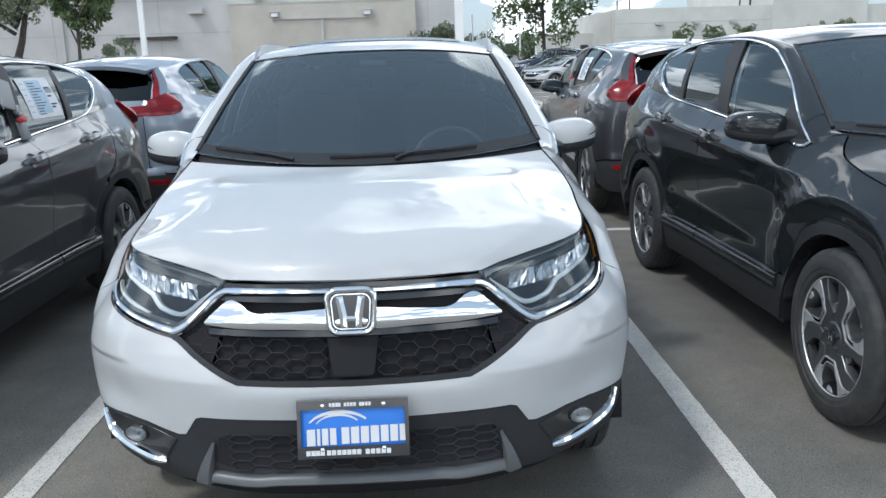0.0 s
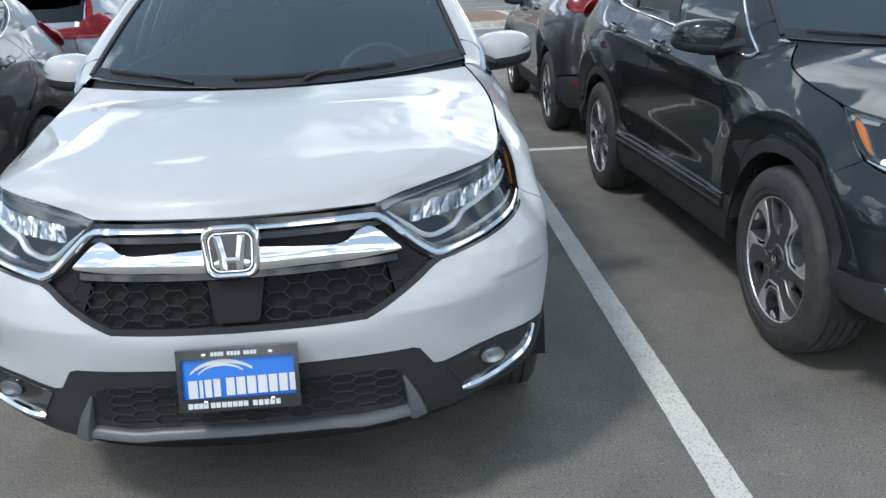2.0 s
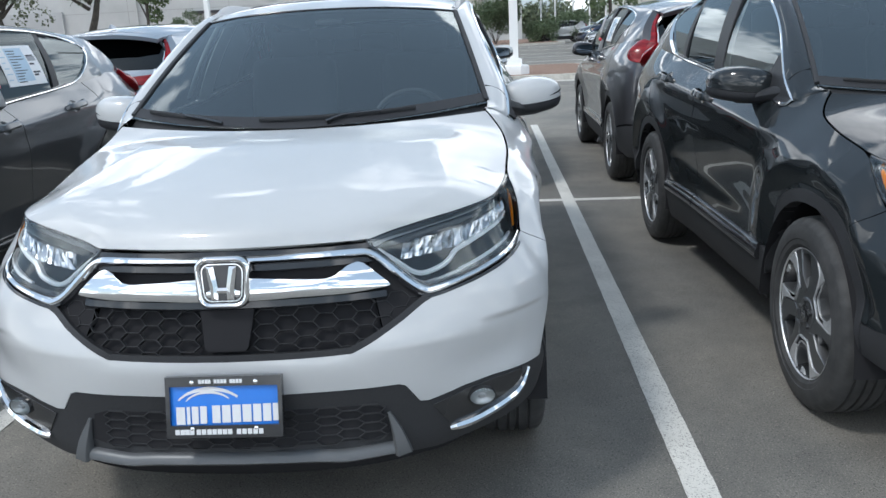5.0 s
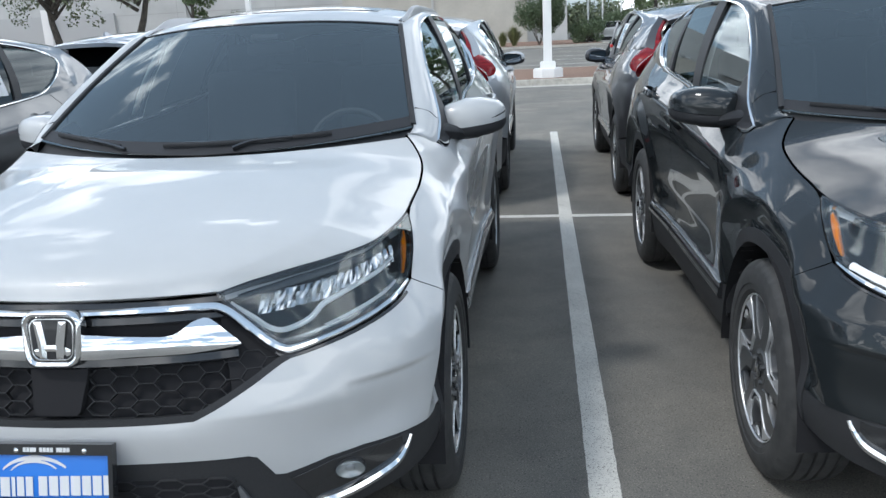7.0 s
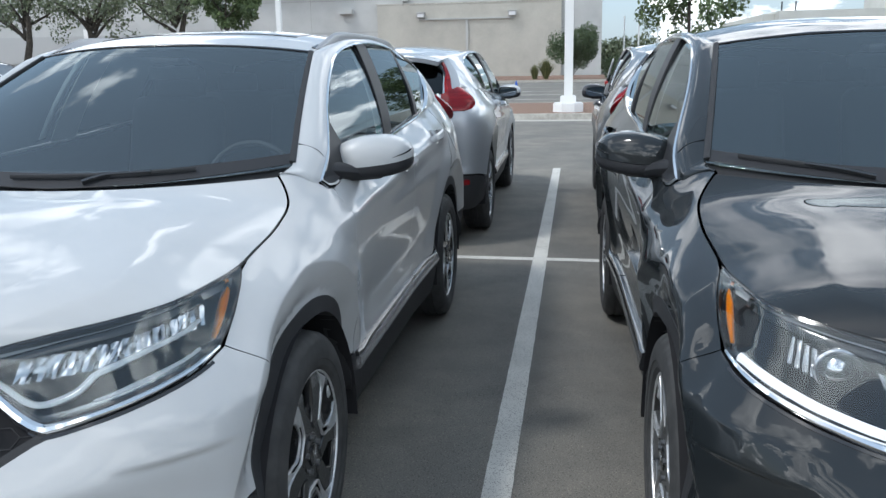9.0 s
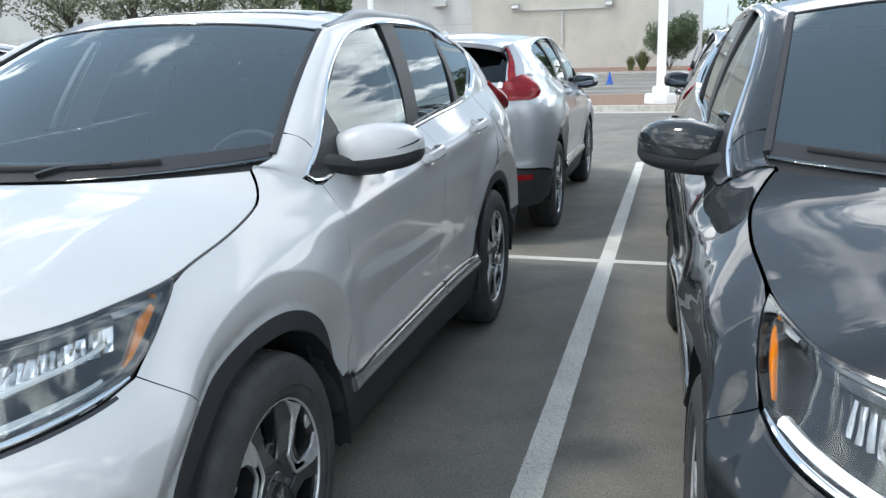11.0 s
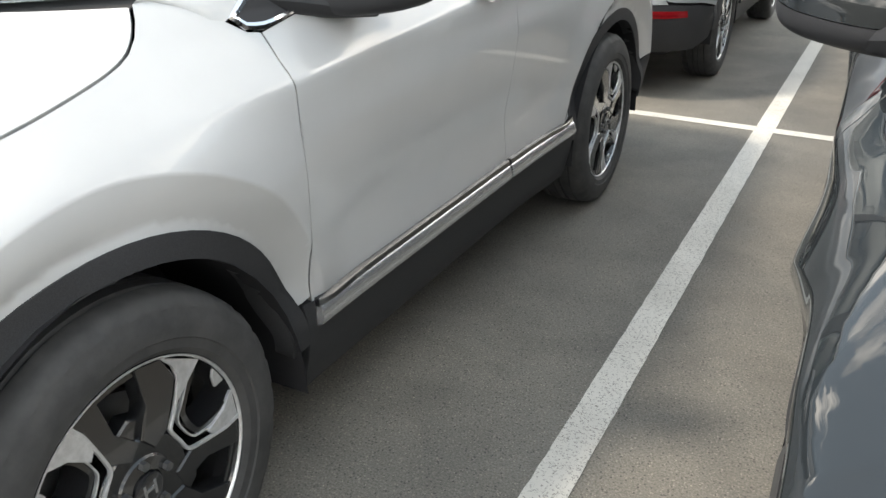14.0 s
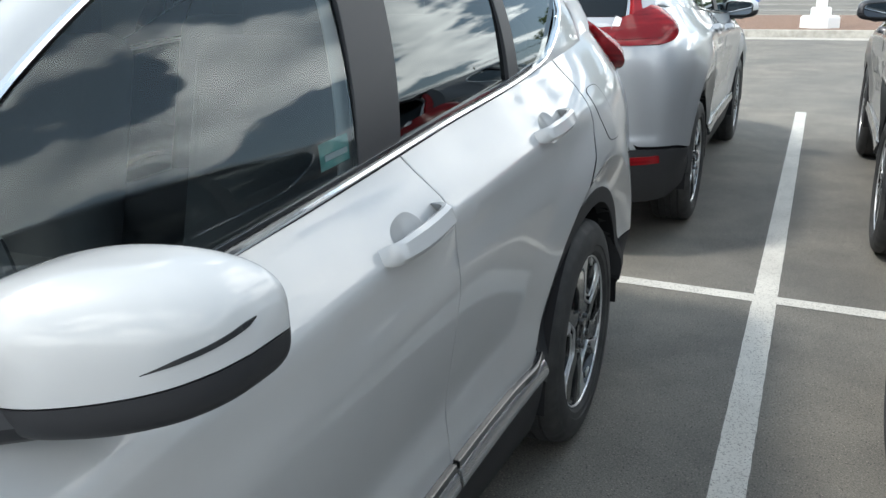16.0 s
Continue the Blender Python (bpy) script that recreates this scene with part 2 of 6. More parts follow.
# ---- curves and surfaces ----
def pchip(xs, ys):
    """A smooth curve through (xs, ys) that does not overshoot; straight on beyond the ends."""
    xs, ys = np.asarray(xs, float), np.asarray(ys, float)
    h = np.diff(xs)
    s = np.diff(ys) / h
    d = np.zeros_like(ys)
    w1, w2 = 2 * h[1:] + h[:-1], h[1:] + 2 * h[:-1]
    ok = s[1:] * s[:-1] > 0
    d[1:-1][ok] = ((w1 + w2)[ok]) / (w1[ok] / s[:-1][ok] + w2[ok] / s[1:][ok])
    d[0], d[-1] = s[0], s[-1]

    def f(x):
        x = np.asarray(x, float)
        i = np.clip(np.searchsorted(xs, x) - 1, 0, len(h) - 1)
        t = (x - xs[i]) / h[i]
        tc = np.clip(t, 0, 1)
        y = (ys[i] * (1 + 2 * tc) * (1 - tc) ** 2 + ys[i + 1] * tc * tc * (3 - 2 * tc)
             + h[i] * (d[i] * tc * (1 - tc) ** 2 + d[i + 1] * tc * tc * (tc - 1)))
        return y + (t - tc) * h[i] * np.where(t < 0, d[0], d[-1])
    return f


def rounded(points, step=0.02, closed=False, tension=0.5):
    """Catmull-Rom through points of any dimension, in steps of about step."""
    p = np.asarray(points, float)
    n = len(p)
    out = []
    for i in range(n if closed else n - 1):
        if closed:
            a, b, c, d = p[i - 1], p[i], p[(i + 1) % n], p[(i + 2) % n]
        else:
            b, c = p[i], p[i + 1]
            a = p[i - 1] if i else 2 * b - c
            d = p[i + 2] if i + 2 < n else 2 * c - b
        k = max(1, int(math.ceil(np.linalg.norm(c - b) / step)))
        for j in range(k):
            t = j / k
            m1, m2 = tension * (c - a), tension * (d - b)
            out.append((2 * t**3 - 3 * t**2 + 1) * b + (t**3 - 2 * t**2 + t) * m1 + (3 * t**2 - 2 * t**3) * c + (t**3 - t**2) * m2)
    if not closed:
        out.append(p[-1])
    return np.array(out)


def straight(points, step=0.02, closed=True):
    """A polyline in steps of about step, its corners kept."""
    p = np.asarray(points, float)
    out = []
    for i in range(len(p) if closed else len(p) - 1):
        b, c = p[i], p[(i + 1) % len(p)]
        k = max(1, int(math.ceil(np.linalg.norm(c - b) / step)))
        out += [b + (c - b) * j / k for j in range(k)]
    if not closed:
        out.append(p[-1])
    return np.array(out)


# ---- the car's skin: a plan ring (u runs from the nose's middle along the left side to the tail's middle) ----
PLAN = rounded([(0, .0), (.2, .008), (.4, .035), (.55, .085), (.66, .14), (.75, .20), (.82, .275), (.866, .37), (.893, .50), (.908, .64), (.917, .80),
                (.921, .96), (.917, 1.2), (.906, 1.5), (.901, 2.0), (.903, 2.6), (.913, 3.1), (.924, 3.5), (.921, 3.8), (.902, 4.05),
                (.858, 4.27), (.765, 4.41), (.59, 4.51), (.3, 4.565), (0, 4.575)], .02)
_L = np.r_[0, np.cumsum(np.linalg.norm(np.diff(PLAN, axis=0), axis=1))]
PX, PY = pchip(_L, PLAN[:, 0]), pchip(_L, PLAN[:, 1])
UMAX = _L[-1]


def u_front(x):
    k = np.argmax(PLAN[:, 0] > .90)
    return np.interp(x, PLAN[:k, 0], _L[:k])


def u_side(y):
    return np.interp(y, PLAN[:, 1], _L)


def u_rear(x):
    k = len(PLAN) - np.argmax(PLAN[::-1, 0] > .90)
    return np.interp(-np.asarray(x, float), -PLAN[k:, 0], _L[k:])


SECTIONS = []


def section(u, heights, offsets):
    """One upright cut through the skin: how far it lies outside the plan at each height."""
    SECTIONS.append((float(u), pchip(heights, offsets)))


section(0.0, [.20, .27, .34, .45, .53, .60, .66, .75, .84, .90, .95, 1.0], [-.12, -.03, .006, -.012, -.006, 0, -.010, -.045, -.068, -.085, -.115, -.17])
section(u_front(.25), [.20, .27, .34, .45, .53, .60, .66, .75, .84, .90, .95, 1.0], [-.12, -.03, .004, -.012, -.006, 0, -.014, -.055, -.078, -.094, -.122, -.18])
section(u_front(.52), [.20, .27, .36, .45, .55, .64, .70, .77, .83, .88, .94, .98, 1.02], [-.13, -.05, -.012, -.006, 0, 0, -.028, -.08, -.103, -.123, -.16, -.20, -.26])
section(u_front(.72), [.20, .27, .36, .45, .55, .64, .74, .82, .88, .93, .98, 1.02], [-.14, -.07, -.025, -.005, 0, 0, -.025, -.078, -.115, -.145, -.182, -.23])
section(u_side(.45), [.20, .27, .36, .45, .55, .66, .74, .80, .86, .92, .98, 1.04], [-.15, -.08, -.03, -.008, -.002, 0, -.012, -.045, -.088, -.112, -.135, -.18])
section(u_side(.66), [.20, .36, .55, .66, .74, .82, .90, .96, 1.0, 1.04, 1.08], [-.10, -.03, -.004, 0, -.010, -.036, -.073, -.109, -.138, -.175, -.22])
section(u_side(.95), [.20, .36, .55, .70, .80, .88, .95, 1.02, 1.08, 1.12, 1.16], [-.06, -.02, -.002, .002, 0, -.016, -.048, -.102, -.160, -.205, -.25])
section(u_side(1.2), [.20, .36, .52, .70, .82, .90, .98, 1.05, 1.11, 1.17, 1.21], [-.09, -.05, -.026, -.012, -.004, -.008, -.033, -.078, -.130, -.188, -.235])
section(u_side(1.45), [.20, .30, .44, .54, .70, .84, .93, 1.0, 1.06, 1.12, 1.18, 1.24], [-.11, -.07, -.042, -.042, -.03, -.012, 0, -.006, -.03, -.062, -.095, -.13])
section(u_side(2.0), [.20, .30, .44, .54, .70, .86, .96, 1.02, 1.08, 1.14, 1.20, 1.26], [-.11, -.06, -.036, -.04, -.035, -.014, 0, -.002, -.020, -.052, -.088, -.12])
section(u_side(2.6), [.20, .30, .44, .54, .70, .86, .98, 1.05, 1.10, 1.16, 1.22, 1.28], [-.11, -.06, -.036, -.042, -.036, -.014, 0, -.004, -.022, -.062, -.10, -.135])
section(u_side(3.1), [.20, .30, .44, .54, .70, .86, 1.0, 1.08, 1.13, 1.18, 1.25, 1.31], [-.09, -.05, -.03, -.032, -.022, -.008, 0, -.008, -.026, -.058, -.105, -.145])
section(u_side(3.56), [.20, .36, .55, .70, .86, 1.0, 1.09, 1.15, 1.20, 1.27, 1.33], [-.06, -.02, -.004, .002, .002, -.003, -.018, -.046, -.080, -.130, -.175])
section(u_side(4.0), [.20, .36, .50, .62, .80, 1.0, 1.12, 1.18, 1.24, 1.31, 1.37], [-.09, -.02, -.002, .002, 0, -.012, -.044, -.078, -.118, -.172, -.22])
section(u_side(4.27), [.20, .30, .42, .54, .64, .80, 1.0, 1.12, 1.2, 1.3, 1.38], [-.13, -.05, -.012, 0, -.004, -.006, -.020, -.055, -.110, -.185, -.25])
section(u_rear(.6), [.20, .30, .42, .54, .64, .68, .80, 1.0, 1.12, 1.2, 1.3, 1.38], [-.16, -.06, -.015, 0, -.006, -.022, -.028, -.034, -.05, -.085, -.13, -.18])
section(u_rear(.3), [.20, .30, .42, .54, .64, .68, .80, 1.0, 1.12, 1.2, 1.3, 1.38], [-.18, -.07, -.015, 0, -.006, -.045, -.055, -.06, -.075, -.11, -.15, -.20])
section(UMAX, [.20, .30, .42, .54, .64, .68, .80, 1.0, 1.12, 1.2, 1.3, 1.38], [-.18, -.07, -.015, 0, -.006, -.045, -.055, -.06, -.075, -.11, -.15, -.20])
_SU = np.array([s[0] for s in SECTIONS])
_SF = [s[1] for s in SECTIONS]
WHEELS = ((.905, .37), (3.565, .37))


def smooth(a, b, x):
    t = np.clip((x - a) / (b - a), 0, 1)
    return t * t * (3 - 2 * t)


def crease(y):
    return np.interp(y, [1.0, 1.43, 2.45, 3.2, 3.7], [.985, 1.010, 1.072, 1.112, 1.135])


def skin_offset(u, z):
    m = np.array([f(z) for f in _SF])
    h = np.diff(_SU)[:, None]
    s = np.diff(m, axis=0) / h
    d = np.zeros_like(m)
    w1, w2 = 2 * h[1:] + h[:-1], h[1:] + 2 * h[:-1]
    a, b = s[:-1], s[1:]
    good = a * b > 1e-12
    d[1:-1] = np.where(good, (w1 + w2) / (w1 / np.where(good, a, 1) + w2 / np.where(good, b, 1)), 0)
    i = np.clip(np.searchsorted(_SU, u) - 1, 0, len(_SU) - 2)
    k = np.arange(len(u))
    hh = h[i, 0]
    t = np.clip((u - _SU[i]) / hh, 0, 1)
    return (m[i, k] * (1 + 2 * t) * (1 - t) ** 2 + m[i + 1, k] * t * t * (3 - 2 * t)
            + hh * (d[i, k] * t * (1 - t) ** 2 + d[i + 1, k] * t * t * (t - 1)))


def skin(u, z):
    """Points of the lower body for plan length u (negative: the right side) and height z."""
    u, z = np.asarray(u, float), np.asarray(z, float)
    side, v = np.where(u < 0, -1.0, 1.0), np.clip(np.abs(u), 0, UMAX)
    e = .004
    x, y = PX(v), PY(v)
    tx, ty = PX(v + e) - PX(v - e), PY(v + e) - PY(v - e)
    n = np.hypot(tx, ty)
    nx, ny = ty / n, -tx / n
    off = skin_offset(v, z)
    for wy, wz in WHEELS:                       # the flared wheel arches
        r = np.hypot(y - wy, z - wz)
        near = smooth(.60, .80, x) * smooth(.45, .58, z)
        off = off + near * (.015 * (1 - smooth(.575, .74, r)) - .049 * np.clip((.578 - r) / .085, 0, 1))
    # the crease above the fog lamp and the pulled-in cheek beneath it
    c = smooth(.52, .74, x) * (y < .42) * smooth(.42, .27, y)
    off = off - .011 * c * np.exp(-((z - .56) / .055) ** 2) - .009 * c * smooth(.66, .78, x) * (1 - smooth(.670, .688, z)) * smooth(.50, .62, z)
    # the wing swells out behind the headlamp's end
    d = np.interp(y, [.38, .458, .508, .579, .653, .77, .90, 1.04], [.83, .866, .894, .943, .988, 1.018, 1.044, 1.076]) - z
    off = off + .030 * smooth(.0, .085, d) * (1 - smooth(.11, .25, d)) * smooth(.42, .56, y) * (1 - smooth(.74, .98, y)) * (x > .6)
    # the crisp shoulder crease from the mirror to the tail
    zc = crease(y)
    m = smooth(1.0, 1.32, y) * (1 - smooth(3.25, 3.65, y)) * (x > .6)
    d = z - zc
    off = off + m * (.004 * np.exp(-(d / .03) ** 2) - .16 * np.clip(d, 0, .10) - .007 * np.exp(-((d + .085) / .05) ** 2))
    # the door's lower hollow
    off = off - .010 * smooth(1.45, 1.75, y) * (1 - smooth(2.9, 3.15, y)) * np.exp(-((z - .64) / .07) ** 2)
    return np.stack([side * (x + nx * off), y + ny * off, z], -1)


# ---- bonnet, windscreen, roof and greenhouse ----
_HC = pchip([0, .06, .2, .45, .75, 1], [.088, .112, .23, .48, .77, .985])
_HCZ = pchip([0, .06, .2, .45, .75, 1], [.931, .968, 1.022, 1.079, 1.124, 1.144])
# the bonnet's edge lies on the skin: (u, z) from the grille along the lamp and the wing to the windscreen
BONNET_EDGE = rounded([(u_front(.41), .922), (u_front(.53), .940), (u_front(.64), .954), (u_front(.75), .966), (u_side(.33), .977), (u_side(.47), .986),
                       (u_side(.62), .994), (u_side(.70), 1.004), (u_side(.77), 1.018), (u_side(.90), 1.044), (u_side(1.04), 1.076), (u_side(1.11), 1.100), (u_side(1.155), 1.132), (u_side(1.185), 1.168)], .02)
_HE = skin(BONNET_EDGE[:, 0], BONNET_EDGE[:, 1])
_HEL = np.r_[0, np.cumsum(np.linalg.norm(np.diff(_HE, axis=0), axis=1))]
_HEL /= _HEL[-1]
_HEX, _HEY, _HEZ = (pchip(_HEL, _HE[:, k]) for k in range(3))


def bonnet(s, t):
    s, t = np.asarray(s, float), np.asarray(t, float)
    a = np.abs(s)
    x, ye, ze = _HEX(t) * a, _HEY(t), _HEZ(t)
    yc, zc = _HC(t), _HCZ(t)
    p = 2.0 + 1.2 * t * (1 - t)
    z = zc + (ze - zc) * a ** (p + .4)
    # the shoulder's two creases, one above the other at the windscreen, which meet over the lamp
    for ridge, high in ((np.interp(t, [0, .3, .4, .55, .7, 1], [.86, .83, .79, .72, .675, .66]), .012), (np.interp(t, [0, .3, .4, .6, .8, 1], [.86, .83, .80, .80, .85, .93]), .004)):
        d, w = a - ridge, np.where(a < ridge, .26, np.maximum(1.0 - ridge, .05))
        z = z + high * np.clip(np.sin(np.pi * np.clip(t * 1.02, 0, 1)), 0, 1) ** .6 * np.maximum(1 - (np.sqrt(d * d + .010 ** 2) - .010) / w, 0)
    return np.stack([np.sign(s) * x, yc + (ye - yc) * a ** 2, z], -1)


def windscreen(s, t):
    """s across from -1 to 1, t up from 0 to 1."""
    s, t = np.asarray(s, float), np.asarray(t, float)
    a = np.abs(s)
    bow = .012 * np.sin(np.pi * t)
    xe = .722 + (.585 - .722) * t
    y0, z0 = 1.075 + .215 * a ** 2.2, 1.150 + .035 * a ** 2
    y1, z1 = 1.905 + .085 * a ** 2.2, 1.588 - .036 * a ** 2.4
    return np.stack([s * xe, y0 + (y1 - y0) * t - bow, z0 + (z1 - z0) * t + bow], -1)


_RZ = pchip([1.90, 2.1, 2.5, 3.0, 3.5, 3.95, 4.2], [1.592, 1.632, 1.662, 1.664, 1.648, 1.612, 1.585])
_RE = pchip([1.90, 2.1, 2.5, 3.0, 3.5, 3.95, 4.2], [.585, .600, .610, .602, .582, .555, .53])
_RD = pchip([1.90, 2.1, 2.5, 3.0, 3.5, 3.95, 4.2], [.040, .050, .058, .062, .066, .068, .068])


def roof(s, y):
    s, y = np.asarray(s, float), np.asarray(y, float)
    a = np.abs(s)
    yy = y + .085 * a ** 2.2 * (1 - smooth(1.9, 2.6, y))
    return np.stack([s * _RE(y), yy, _RZ(y) - _RD(y) * a ** 2.6], -1)


# the glasshouse's side: half width over y and z
_BZ = pchip([1.2, 1.6, 2.1, 2.6, 3.1, 3.5, 3.9, 4.3], [1.13, 1.140, 1.160, 1.190, 1.226, 1.258, 1.285, 1.31])
_by = np.linspace(1.2, 4.3, 40)
_BX = pchip(_by, skin(u_side(_by), _BZ(_by))[:, 0])
_TOPX = pchip([1.2, 1.6, 2.0, 2.5, 3.0, 3.5, 3.95, 4.3], [.66, .655, .650, .650, .640, .615, .575, .54])
_TOPZ = pchip([1.2, 1.6, 2.0, 2.5, 3.0, 3.5, 3.95, 4.3], [1.40, 1.46, 1.553, 1.602, 1.600, 1.578, 1.540, 1.50])


def side(y, z):
    """The upper side (left positive y is kept; the caller mirrors it)."""
    y, z = np.asarray(y, float), np.asarray(z, float)
    k = (z - _BZ(y)) / np.maximum(.05, _TOPZ(y) - _BZ(y))
    x = _BX(y) + (_TOPX(y) - _BX(y)) * (np.clip(k, -.5, 2) * .32 + .68 * np.clip(k, 0, 2) ** 1.8)
    return np.stack([x, y, z], -1)


def corner_face(y, z):
    """The face of the window's front corner: the glass's plane above the waist, the door's skin below it."""
    y, z = np.asarray(y, float), np.asarray(z, float)
    return np.where((z < _BZ(y))[..., None], skin(u_side(y), z), side(y, z))


def tail(s, t):
    """The rear window's surface: s across, t up."""
    s, t = np.asarray(s, float), np.asarray(t, float)
    a = np.abs(s)
    ye = 4.30 - .30 * t - .02 * t * t
    z = 1.20 + .345 * t
    xe = side(ye, z)[..., 0]
    return np.stack([s * xe, ye + .12 * (1 - a ** 2.4) * (1 - .25 * t), z + .02 * (1 - a ** 2) * t], -1)
# ---- mesh helpers ----
from mathutils.geometry import delaunay_2d_cdt


def inside(poly, pts):
    """Which of pts lie in the closed polygon."""
    x, y = pts[:, 0], pts[:, 1]
    r = np.zeros(len(pts), bool)
    a, b = poly, np.roll(poly, -1, axis=0)
    for (x0, y0), (x1, y1) in zip(a, b):
        if y0 != y1:
            r ^= ((y0 > y) != (y1 > y)) & (x < (x1 - x0) * (y - y0) / (y1 - y0) + x0)
    return r


def unit(v):
    return v / np.maximum(1e-9, np.linalg.norm(v, axis=-1, keepdims=True))


def normals(fn, ab, out):
    e = .002
    da = fn(ab[:, 0] + e, ab[:, 1]) - fn(ab[:, 0] - e, ab[:, 1])
    db = fn(ab[:, 0], ab[:, 1] + e) - fn(ab[:, 0], ab[:, 1] - e)
    n = unit(np.cross(da, db))
    return n if out > 0 else -n


def mesh_of(name, verts, faces, norms=None, smooth_faces=True):
    me = bpy.data.meshes.new(name)
    verts = np.nan_to_num(np.asarray(verts, float))
    faces = [f for f in faces if len(set(f)) == len(f)]
    me.from_pydata([tuple(v) for v in verts], [], [tuple(int(i) for i in f) for f in faces])
    me.validate()
    me.update()
    if smooth_faces:
        me.shade_smooth()
    else:
        me.shade_flat()
    if norms is not None:
        norms = np.nan_to_num(np.asarray(norms, float))
        norms[np.linalg.norm(norms, axis=1) < .1] = (0, 0, 1)
        me.normals_split_custom_set_from_vertices([tuple(n) for n in norms])
    return me


ARCH_EDGE = np.array([(float(u_side(wy + r * math.cos(a))), wz + r * math.sin(a)) for wy, wz in WHEELS for r in (.562, .5735, .5825, .594) for a in np.linspace(0, math.pi, 150)]
                     + [(float(u_side(y)), float(crease(y)) + d) for y in np.arange(1.15, 3.6, .016) for d in (-.012, -.003, .003, .012)])


def patch(name, fn, outline, step=.03, out=1, lift=0.0, thick=.012, mirror=False, scale=(1, 1), round_edge=.003):
    """A piece of the surface fn(a, b) cut to a closed outline in (a, b), with a turned-in edge. scale: metres for one of a and b."""
    sc = np.asarray(scale, float)
    o = straight(np.asarray(outline, float) * sc, step)
    lo, hi = o.min(0), o.max(0)
    gx, gy = np.meshgrid(np.arange(lo[0] + step / 2, hi[0], step), np.arange(lo[1] + step / 2, hi[1], step))
    g = np.stack([gx.ravel(), gy.ravel()], -1)
    g = g[inside(o, g)]
    if len(g):
        near = np.min(((g[:, None, :] - o[None, :, :]) ** 2).sum(-1), axis=1)
        g = g[near > (step * .45) ** 2]
    if fn is skin:                              # points along the edge of the flared arches, so that it stays crisp
        c = ARCH_EDGE[inside(o, ARCH_EDGE)]
        if len(c):
            c = c[np.min(((c[:, None, :] - o[None, :, :]) ** 2).sum(-1), axis=1) > .008 ** 2]
        if len(c) and len(g):
            g = g[np.min(((g[:, None, :] - c[None, :, :]) ** 2).sum(-1), axis=1) > .012 ** 2]
        if len(c):
            g = np.vstack([g, c]) if len(g) else c
    pts = np.vstack([o, g]) if len(g) else o
    n = len(o)
    v2, _, f2, ov, _, _ = delaunay_2d_cdt([Vector(p) for p in pts], [(i, (i + 1) % n) for i in range(n)], [], 0, 1e-6)
    v2 = np.array([tuple(v) for v in v2])
    f2 = np.array([f for f in f2 if len(f) == 3])
    f2 = f2[inside(o, v2[f2].mean(1))]
    where = {}
    for i, src in enumerate(ov):
        for k in src:
            where[k] = i
    loop = []
    for i in range(n):
        if i in where and (not loop or where[i] != loop[-1]):
            loop.append(where[i])
    if loop[0] == loop[-1]:
        loop.pop()
    ab = v2 / sc
    N = normals(fn, ab, out)
    P = fn(ab[:, 0], ab[:, 1]) + N * lift
    # faces to face outward
    t = P[f2]
    fn_ = np.cross(t[:, 1] - t[:, 0], t[:, 2] - t[:, 0])
    flip = (fn_ * N[f2].mean(1)).sum(1) < 0
    f2[flip] = f2[flip][:, ::-1]
    L = np.array(loop)
    nxt, prv = np.roll(P[L], -1, axis=0), np.roll(P[L], 1, axis=0)
    outw = unit(np.cross(unit(nxt - prv), N[L]))
    cen = P.mean(0)
    if ((P[L] - cen) * outw).sum() < 0:
        outw = -outw
    V, NN, F = [P], [N], [tuple(f) for f in f2]
    base = len(P)
    ring1 = P[L] + outw * round_edge * .25 - N[L] * round_edge * .7
    ring2 = P[L] + outw * round_edge * .25 - N[L] * thick
    V += [ring1, ring1, ring2]
    NN += [unit(N[L] * .5 + outw), outw, outw]
    m = len(L)
    ccw = 1 if (np.cross(P[L[0]] - cen, P[L[1]] - cen) * N[L[0]]).sum() > 0 else -1
    for i in range(m):
        j = (i + 1) % m
        q1 = (L[i], base + i, base + j, L[j])
        q2 = (base + m + i, base + 2 * m + i, base + 2 * m + j, base + m + j)
        F += [q1, q2] if ccw > 0 else [q1[::-1], q2[::-1]]
    V, NN = np.vstack(V), np.vstack(NN)
    if mirror:
        V, NN = V * (-1, 1, 1), NN * (-1, 1, 1)
        F = [f[::-1] for f in F]
    return mesh_of(name, V, F, NN)


def sweep(name, P, N, prof, mirror=False, taper=None, closed=False):
    """A profile of (across, up) points swept along P, with N up. taper: a factor for each point of P."""
    P, N = np.asarray(P, float), unit(np.asarray(N, float))
    T = unit(np.roll(P, -1, axis=0) - np.roll(P, 1, axis=0)) if closed else unit(np.gradient(P, axis=0))
    B = unit(np.cross(T, N))
    prof = np.asarray(prof, float)
    k = np.ones(len(P)) if taper is None else np.asarray(taper, float)
    V = (P[:, None] + B[:, None] * (prof[None, :, :1] * k[:, None, None]) + N[:, None] * (prof[None, :, 1:] * k[:, None, None])).reshape(-1, 3)
    n, m = len(P), len(prof)
    F = []
    for i in range(n if closed else n - 1):
        for j in range(m):
            a, b = i * m + j, i * m + (j + 1) % m
            c, d = ((i + 1) % n) * m + (j + 1) % m, ((i + 1) % n) * m + j
            F.append((a, d, c, b))
    if not closed:
        F += [tuple(range(m)), tuple(range((n - 1) * m, n * m))[::-1]]
    if mirror:
        V = V * (-1, 1, 1)
        F = [f[::-1] for f in F]
    me = mesh_of(name, V, F)
    bm = bmesh.new()
    bm.from_mesh(me)
    bmesh.ops.recalc_face_normals(bm, faces=bm.faces)
    for e in bm.edges:
        e.smooth = e.calc_face_angle(3) < .7
    bm.to_mesh(me)
    bm.free()
    return me


